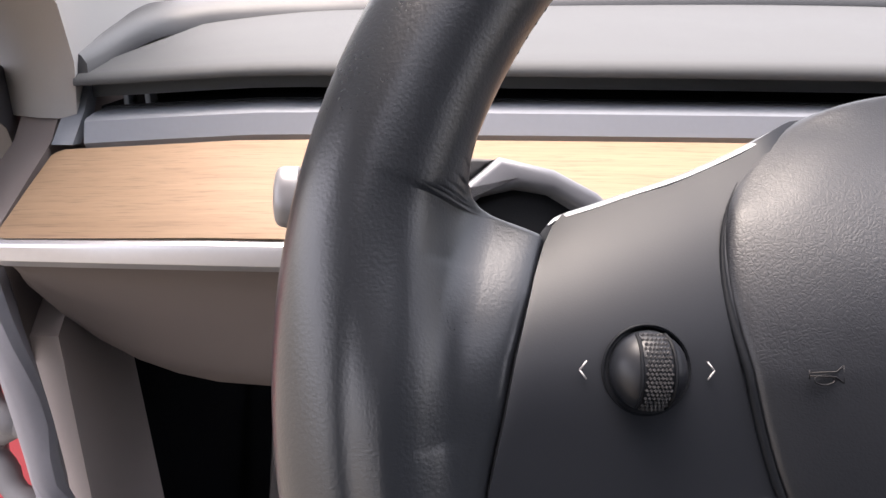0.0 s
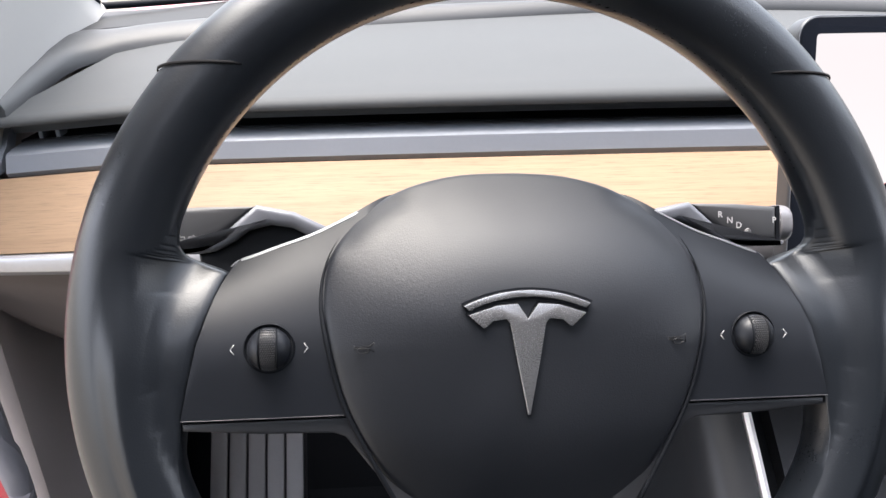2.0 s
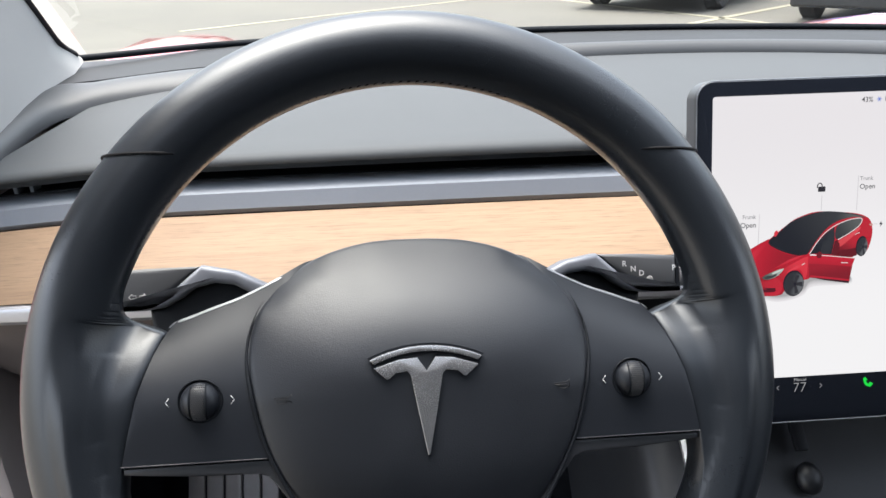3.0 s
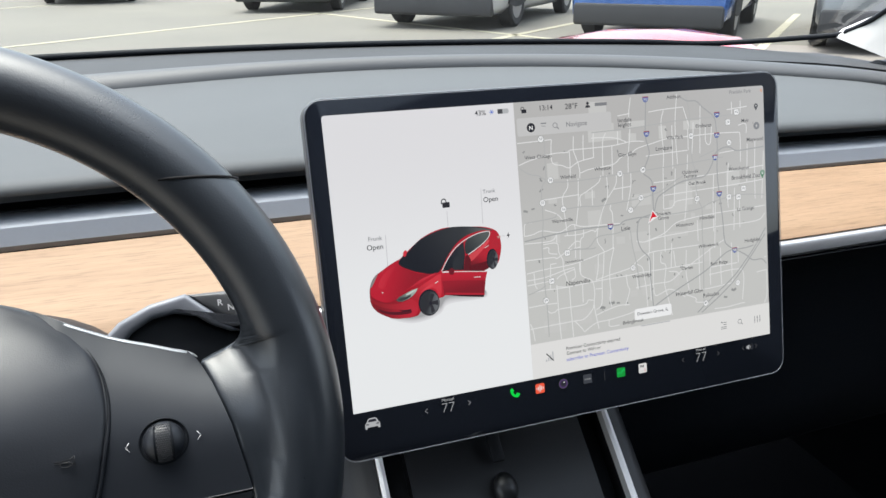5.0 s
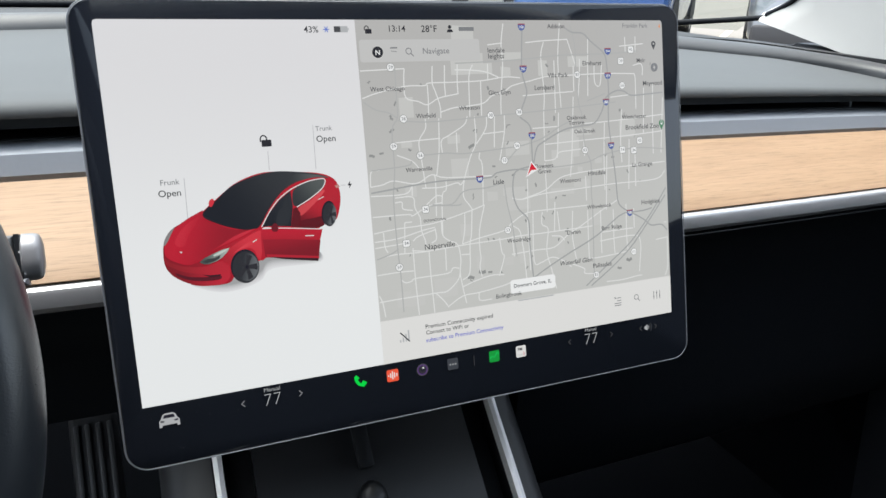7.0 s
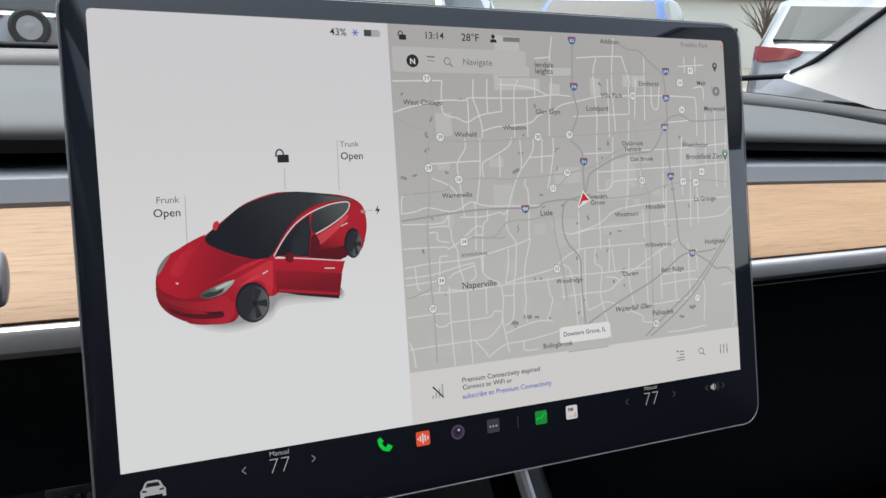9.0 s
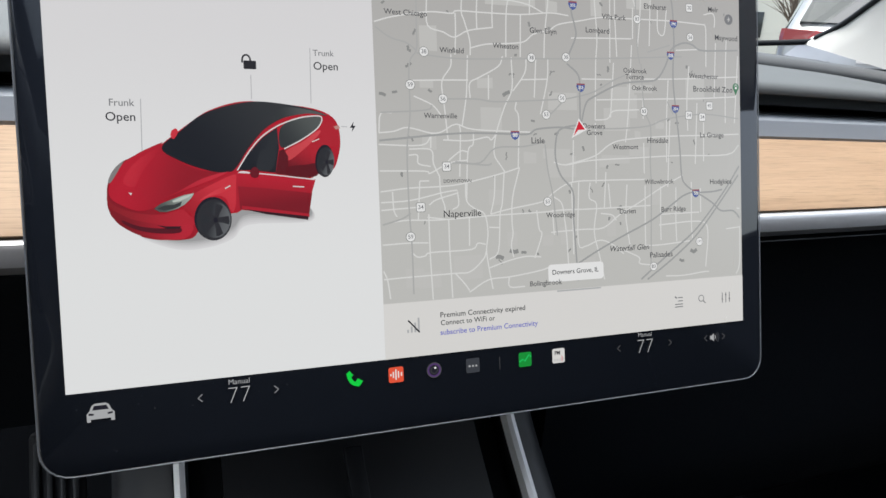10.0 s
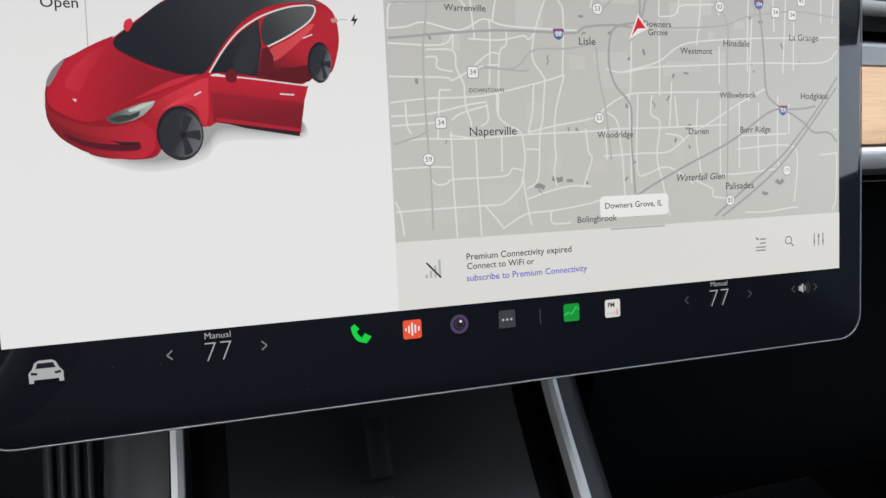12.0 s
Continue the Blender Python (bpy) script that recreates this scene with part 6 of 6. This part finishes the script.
def build_console():
    c = thing("centre_console", "dark centre console between two satin silver strips", "console")
    line = [(0.135, 0.775), (0.10, 0.742), (0.06, 0.702), (0.02, 0.669), (-0.03, 0.628), (-0.10, 0.575), (-0.20, 0.52), (-0.40, 0.47), (-0.8, 0.46)]
    def ribs(x0, x1, lift, depth, name, steps=None):
        rings = []
        pts = smooth_line([(0, y, z) for y, z in line], 5)
        for i, p in enumerate(pts):
            a, b = pts[max(i - 1, 0)], pts[min(i + 1, len(pts) - 1)]
            t = (b - a).normalized()
            n = Vector((0, t.z, -t.y))
            if n.z < 0:
                n = -n
            q = p + n * lift
            r = q - n * depth
            rings.append([(x0, q.y, q.z), ((x0 + x1) / 2, q.y + n.y * 0.0012, q.z + n.z * 0.0012), (x1, q.y, q.z), (x1, r.y, r.z), (x0, r.y, r.z)])
        return skinned(name, rings)
    part("silver_strip", ribs(-0.1295, -0.1232, 0.0, 0.01, "silver_strip"), M_CONSOLESTRIP, c, "satin silver strip")
    part("silver_strip", ribs(0.0865, 0.0925, 0.0, 0.01, "silver_strip"), M_CONSOLESTRIP, c, "satin silver strip")
    def bolster(x0, out):
        """A soft flank beside a strip: level at the strip, rolling over and down outward."""
        rings = []
        pts = smooth_line([(0, y, z) for y, z in line], 5)
        for i, p in enumerate(pts):
            a, b = pts[max(i - 1, 0)], pts[min(i + 1, len(pts) - 1)]
            t = (b - a).normalized()
            n = Vector((0, t.z, -t.y))
            if n.z < 0:
                n = -n
            row = [(0.0, -0.002), (0.006, -0.0022), (0.012, -0.0040), (0.0170, -0.0075), (0.0205, -0.0135), (0.0225, -0.022), (0.0240, -0.045), (0.0250, -0.30), (0.0, -0.30)]
            rings.append([(x0 + out * w, p.y + n.y * h, p.z + n.z * h) for w, h in row])
        return skinned("side_bolster", rings)
    part("side_bolster", bolster(-0.1305, -1.5), M_BOLSTER, c, "dark grey side bolster", sharp=50)
    part("side_bolster", bolster(0.0935, 0.9), M_BOLSTER, c, "dark grey side bolster", sharp=50)
    part("tray", ribs(-0.1215, 0.0875, -0.030, 0.05, "tray"), M_BLACK, c, "black recess")
    # the raised pad between the strips
    rings = []
    pts = smooth_line([(0, y, z) for y, z in line[:8]], 5)
    for i, p in enumerate(pts):
        a, b = pts[max(i - 1, 0)], pts[min(i + 1, len(pts) - 1)]
        t = (b - a).normalized()
        n = Vector((0, t.z, -t.y))
        if n.z < 0:
            n = -n
        q = p - n * 0.012
        r = p - n * 0.028
        rings.append([(-0.102, q.y, q.z), (-0.08, q.y - n.y * 0.003, q.z - n.z * 0.003), (-0.02, q.y - n.y * 0.005, q.z - n.z * 0.005), (0.049, q.y - n.y * 0.003, q.z - n.z * 0.003), (0.067, q.y, q.z), (0.067, r.y, r.z), (-0.102, r.y, r.z)])
    part("charging_pad", skinned("charging_pad", rings), M_PADRUB, c, "dark grey sloped phone rest")
    part("rest_divider", ellipsoid("rest_divider", 0.011, 0.014, 0.009, 10, 18), M_PADRUB, c, "small rounded dark stop", pose(-0.022, 0.022, 0.662, 45))
    part("cable_slot", box_bm((0.012, 0.035, 0.006), (0, 0, 0), 0.002), M_CONSOLE, c, "black cable slot", pose(-0.022, 0.052, 0.689, 41))


def build_pedals():
    f = thing("footrest", "ribbed grey rubber footrest on the footwell floor", "footrest", pose(-0.606, 0.385, 0.47, -35))
    part("plate", box_bm((0.125, 0.02, 0.32), (0, 0, 0), 0.006), M_RUBBER, f)
    for k in range(5):
        part("rib", box_bm((0.0215, 0.006, 0.30), (-0.0492 + 0.0246 * k, -0.0125, 0), 0.002), M_RUBBERLIGHT, f, "raised pale rib")
    b = thing("brake_pedal", "brake pedal with a worn steel-edged pad", "pedal", pose(-0.405, 0.30, 0.475, -25))
    part("pad", box_bm((0.10, 0.016, 0.055), (0, 0, 0), 0.007, 3), M_STEEL, b, "bright steel pad")
    for k in range(4):
        part("grip", box_bm((0.075, 0.004, 0.006), (0, -0.0095, -0.017 + 0.0115 * k), 0.0015), M_RUBBER, b, "black rubber grip")
    part("lever", box_bm((0.016, 0.016, 0.24), (0.0, 0.03, 0.13), 0.004), M_BLACK, b)
    a = thing("accelerator_pedal", "long ribbed accelerator pedal above the carpet", "pedal", pose(-0.232, 0.28, 0.50, -30))
    part("pad", box_bm((0.046, 0.014, 0.20), (0, 0, 0), 0.006, 3), M_BUMPER, a)
    for k in range(4):
        part("rib", box_bm((0.005, 0.005, 0.18), (-0.0155 + 0.0103 * k, -0.009, 0), 0.0018), M_KNURL, a, "raised rib")


def build_door():
    d = thing("car_door", "red front door standing wide open", "car door", pose(-0.80, 0.32, 0))
    # end face of the door toward the hinge, and its outer skin
    rings = [[(-0.02, 0.00, 0.33), (-0.10, 0.10, 0.34), (-0.95, 0.42, 0.36), (-0.95, 0.30, 0.36), (-0.08, -0.02, 0.34)], [(-0.02, 0.0, 0.92), (-0.11, 0.11, 0.93), (-0.95, 0.44, 0.95), (-0.95, 0.32, 0.95), (-0.08, -0.02, 0.93)]]
    part("door_shell", skinned("door_shell", rings), M_REDINNER, d, "red painted shell")
    rings = [[(0.085, -0.16, z), (0.03, -0.14, z), (-0.06, -0.10, z), (-0.06, 0.30, z), (0.085, 0.30, z)] for z in (0.30, 0.87)]
    part("hinge_post", skinned("hinge_post", rings), M_REDINNER, d, "red painted hinge post")
    for zc in (0.735, 0.665):
        path = smooth_line([(0.085, -0.185, zc + 0.045), (0.040, -0.215, zc + 0.040), (0.000, -0.195, zc + 0.010), (0.030, -0.215, zc - 0.030), (0.080, -0.190, zc - 0.045)], 8)
        part("cable_boot", tube("cable_boot", path, lambda t: 0.0095 + 0.0014 * math.cos(t * 150), 10), M_BOOT, d, "grey corrugated cable boot", sharp=0)


def build_lot():
    g = 500.0
    me = mesh_of("ground", [(-g, -g, GROUND), (g, -g, GROUND), (g, g, GROUND), (-g, g, GROUND)], [(0, 1, 2, 3)], smooth=False)
    me.materials.append(M_CONCRETE)
    tagged(new("ground", me), "pale worn concrete of a parking lot", "ground", kind="structure")
    def stripe(x, y, ang, length, width=0.11):
        bm = box_bm((length, width, 0.004), (length / 2, 0, 0), 0.0)
        me = bpy.data.meshes.new("parking_line")
        bm.to_mesh(me)
        bm.free()
        me.materials.append(M_YELLOW)
        ob = tagged(new("parking_line", me), "faded yellow painted parking line on concrete", "road marking", "parking lines", "structure")
        ob.matrix_world = pose(x, y, GROUND + 0.003, 0, 0, ang)
    for x, y, ang, length in ((-2.9, 8.7, 42, 9.8), (-5.6, 14.9, 46, 9), (2.5, 7.4, 40, 5.6), (5.6, 6.1, 43, 5.6), (8.3, 4.6, 43, 5.6), (10.8, 2.8, 43, 5.6), (4.75, 5.7, 111, 9), (-8.5, 21.0, 46, 9), (-9.5, 9.5, 42, 4.5)):
        stripe(x, y, ang, length)


def build_vehicle(name, label, m, paint, length=4.6, width=1.85, height=1.5, van=False, spare=False, group="parked vehicles"):
    """A parked car, its tail at the origin, nose along +x."""
    c = thing(name, label, "car", m, group)
    hl = width / 2
    belt = height * 0.60
    tail = 0.40 if van else 0.55
    sta = [(0.00, belt - 0.04, belt + 0.02, 0.93), (0.06, belt, belt + 0.06, 0.97), (tail, belt + 0.02, height * (0.93 if van else 0.74), 0.985), (tail + 0.45, belt + 0.01, height * 0.985, 1.0), (length * 0.42, belt, height, 1.0),
           (length * 0.58, belt - 0.01, height * 0.97, 1.0), (length * 0.74, belt - 0.03, belt + 0.06, 0.99), (length * 0.9, belt - 0.10, belt - 0.04, 0.95), (length * 0.985, belt - 0.24, belt - 0.18, 0.86), (length, belt - 0.36, belt - 0.32, 0.80)]
    rings = []
    for x, zb, zr, w in sta:
        k = hl * w
        top = k * (0.76 if zr - zb > 0.15 else 0.93)
        right = [(x, k * 0.86, 0.20), (x, k * 0.98, 0.30), (x, k, 0.55), (x, k * 0.985, zb - 0.06), (x, k * 0.95, zb), (x, top, zr - 0.05), (x, top * 0.82, zr), (x, top * 0.4, zr + 0.015)]
        rings.append(right + [(p[0], -p[1], p[2]) for p in reversed(right)])
    part("body", skinned("body", rings), paint, c, sharp=50)
    # windows
    def pane_between(i, j, side):
        out = []
        for x, zb, zr, w in (sta[i], sta[j]):
            k = hl * w
            top = k * (0.76 if zr - zb > 0.15 else 0.93)
            low = Vector((x, side * (k * 0.95 + 0.006), zb + 0.02))
            high = Vector((x, side * (top + 0.006), max(zb + 0.03, zr - 0.07)))
            out.append((low, high))
        (l0, h0), (l1, h1) = out
        return mesh_of("window", [l0, h0, h1, l1, l0 - Vector((0, side * 0.01, 0)), h0 - Vector((0, side * 0.01, 0)), h1 - Vector((0, side * 0.01, 0)), l1 - Vector((0, side * 0.01, 0))], [(0, 1, 2, 3), (4, 5, 6, 7), (0, 1, 5, 4), (1, 2, 6, 5), (2, 3, 7, 6), (3, 0, 4, 7)], smooth=False)
    for side in (-1, 1):
        for i, j in ((2, 3), (3, 4), (4, 5)):
            part("window", pane_between(i, j, side), M_CARGLASS, c, "dark side window", sharp=0)
    foot, head = Vector((sta[1][0], 0, sta[1][2])), Vector((sta[2][0], 0, sta[2][2]))
    slope = (head - foot).normalized()
    out = Vector((-slope.z, 0, slope.x))
    rear = []
    for f, k in ((0.14, 0.80), (0.90, 0.66)):
        p = foot.lerp(head, f) + out * 0.03
        rear += [p + Vector((0, -hl * k, 0)), p + Vector((0, hl * k, 0))]
    rear = [rear[0], rear[1], rear[3], rear[2]]
    part("rear_window", mesh_of("rear_window", rear + [p - out * 0.05 for p in rear], [(0, 1, 2, 3), (4, 5, 6, 7), (0, 1, 5, 4), (1, 2, 6, 5), (2, 3, 7, 6), (3, 0, 4, 7)], smooth=False), M_CARGLASS, c, "dark rear window", sharp=0)
    part("bumper", box_bm((0.10, width * 0.93, 0.26), (0.035, 0, 0.32), 0.04, 3), M_BUMPER, c, "dark lower bumper")
    for side in (-1, 1):
        zl = belt - (0.02 if van else 0.08)
        lamp = [(0.945, 0.085), (0.955, -0.01), (0.93, -0.075), (0.72, -0.055), (0.55, 0.0), (0.50, 0.045), (0.60, 0.075)]
        rings = [[(x, side * hl * (y * k - q), zl + z * k) for y, z in lamp] for x, k, q in ((-0.018, 0.93, 0.0), (-0.010, 0.99, 0.0), (0.12, 1.0, -0.03))]
        part("tail_light", skinned("tail_light", rings), M_TAIL, c, "red wedge-shaped tail light", sharp=40)
        for x in (length * 0.19, length * 0.80):
            r = 0.335
            wheel_rings = [[(x + q * math.cos(2 * math.pi * k / 28), side * y, r + q * math.sin(2 * math.pi * k / 28)) for k in range(28)] for q, y in ((r * 0.62, hl * 0.985), (r * 0.90, hl * 1.0), (r, hl * 0.97), (r, hl * 0.80), (r * 0.6, hl * 0.78))]
            wh = part("wheel", skinned("tyre", wheel_rings), M_TYRE, c, "black tyre")
            part("wheel_rim", skinned("wheel_rim", [[(x + q * math.cos(2 * math.pi * k / 28), side * y, r + q * math.sin(2 * math.pi * k / 28)) for k in range(28)] for q, y in ((r * 0.64, hl * 0.99), (r * 0.58, hl * 0.965), (r * 0.2, hl * 0.975), (0.01, hl * 0.98))]), M_ALLOY, wh, "alloy rim")
            part("wheel_arch", skinned("wheel_arch", [[(x + q * math.cos(math.pi * k / 14), side * y, r + q * math.sin(math.pi * k / 14)) for k in range(15)] + [(x - 0.1, side * y, r - 0.05), (x + 0.1, side * y, r - 0.05)] for q, y in ((r * 1.12, hl * 0.94), (r * 1.12, hl * 1.003))]), M_TYRE, c)
    if spare:
        rings = [[(x, q * math.cos(2 * math.pi * k / 28), 0.93 + q * math.sin(2 * math.pi * k / 28)) for k in range(28)] for q, x in ((0.24, -0.225), (0.35, -0.24), (0.40, -0.21), (0.40, -0.05), (0.2, -0.02))]
        sp = part("spare_wheel", skinned("spare_wheel", rings), M_TYRE, c, "spare wheel on the tailgate")
        part("wheel_rim", skinned("wheel_rim", [[(x, q * math.cos(2 * math.pi * k / 28), 0.93 + q * math.sin(2 * math.pi * k / 28)) for k in range(28)] for q, x in ((0.245, -0.232), (0.22, -0.215), (0.08, -0.235), (0.01, -0.24))]), M_ALLOY, sp, "silver alloy rim")
    part("number_plate", box_bm((0.012, 0.31, 0.15), (-0.005, 0, belt - 0.16), 0.004), M_WHITE, c, "blank pale number plate")
    return c


def build_background():
    b = thing("low_building", "long pale low building far across the lot", "building", pose(38, 74, GROUND, 0, 0, -28))
    part("wall", box_bm((90, 14, 6.5), (0, 0, 3.25)), M_BUILDING, b, "pale wall")
    part("roof", box_bm((91, 15, 0.5), (0, 0, 6.75)), M_BUMPER, b, "dark flat roof edge")
    for k in range(14):
        part("window", box_bm((3.2, 0.2, 2.4), (-41 + 6.2 * k, -7.08, 2.6), 0.02), M_CARGLASS, b, "dark window")
    rnd = random.Random(3)
    for x, y, h in ((8, 62, 9), (22, 55, 8), (47, 46, 8), (60, 38, 9), (-14, 66, 9), (33, 50, 7)):
        t = thing("bare_tree", "bare brown winter tree behind the parking lot", "tree", pose(x, y, GROUND), "bare trees")
        part("trunk", tube("trunk", smooth_line([(0, 0, 0), (0.1, 0, h * 0.25), (0.0, 0.1, h * 0.5)], 4), lambda q: 0.22 - 0.10 * q, 8), M_BARK, t)
        bm_v, bm_f = [], []
        for k in range(60):
            a = rnd.uniform(0, 6.283)
            z0 = h * rnd.uniform(0.25, 0.5)
            r = h * rnd.uniform(0.15, 0.36)
            z1 = z0 + h * rnd.uniform(0.15, 0.5)
            p = smooth_line([(0, 0, z0), (0.4 * r * math.cos(a), 0.4 * r * math.sin(a), z0 + 0.45 * (z1 - z0)), (r * math.cos(a + 0.3), r * math.sin(a + 0.3), z1)], 4)
            v, f = [], []
            rr = []
            for i, q in enumerate(p):
                w = 0.07 * (1 - i / len(p)) + 0.015
                rr.append([(q.x + w, q.y, q.z), (q.x - w * 0.5, q.y + w * 0.86, q.z), (q.x - w * 0.5, q.y - w * 0.86, q.z)])
            v, f = skin(rr)
            n0 = len(bm_v)
            bm_v += v
            bm_f += [tuple(i + n0 for i in ff) for ff in f]
        me = bpy.data.meshes.new("crown")
        me.from_pydata(bm_v, [], bm_f)
        part("crown", me, M_BARK, t, "bare twigs", sharp=0)


build_cabin()
build_pillars()
build_dash_end()
build_windscreen()
build_bonnet()
build_console()
build_pedals()
build_door()
build_lot()
build_vehicle("blue_crossover", "blue crossover parked tail-on with red lights", pose(4.7, 7.0, GROUND, 0, 0, 45), M_BLUE, 4.4, 1.85, 1.62, True)
build_vehicle("white_off_roader", "white off-roader parked on concrete", pose(2.9, 9.5, GROUND, 0, 0, 48), M_WHITECAR, 4.7, 1.95, 1.80, True)
build_vehicle("dark_estate", "dark grey estate car parked on concrete", pose(1.3, 13.4, GROUND, 0, 0, 68), M_DARKCAR, 4.7, 1.88, 1.55, True)
build_vehicle("silver_hatchback", "silver hatchback parked tail-on with red lights", pose(6.5, 5.05, GROUND, 0, 0, 45), M_SILVERCAR, 4.4, 1.84, 1.58, True)
build_vehicle("silver_off_roader", "silver off-roader with a spare wheel on its tailgate", pose(-2.35, 17.6, GROUND, 0, 0, 96), M_SILVERCAR, 4.6, 1.90, 1.90, True, True)
build_background()
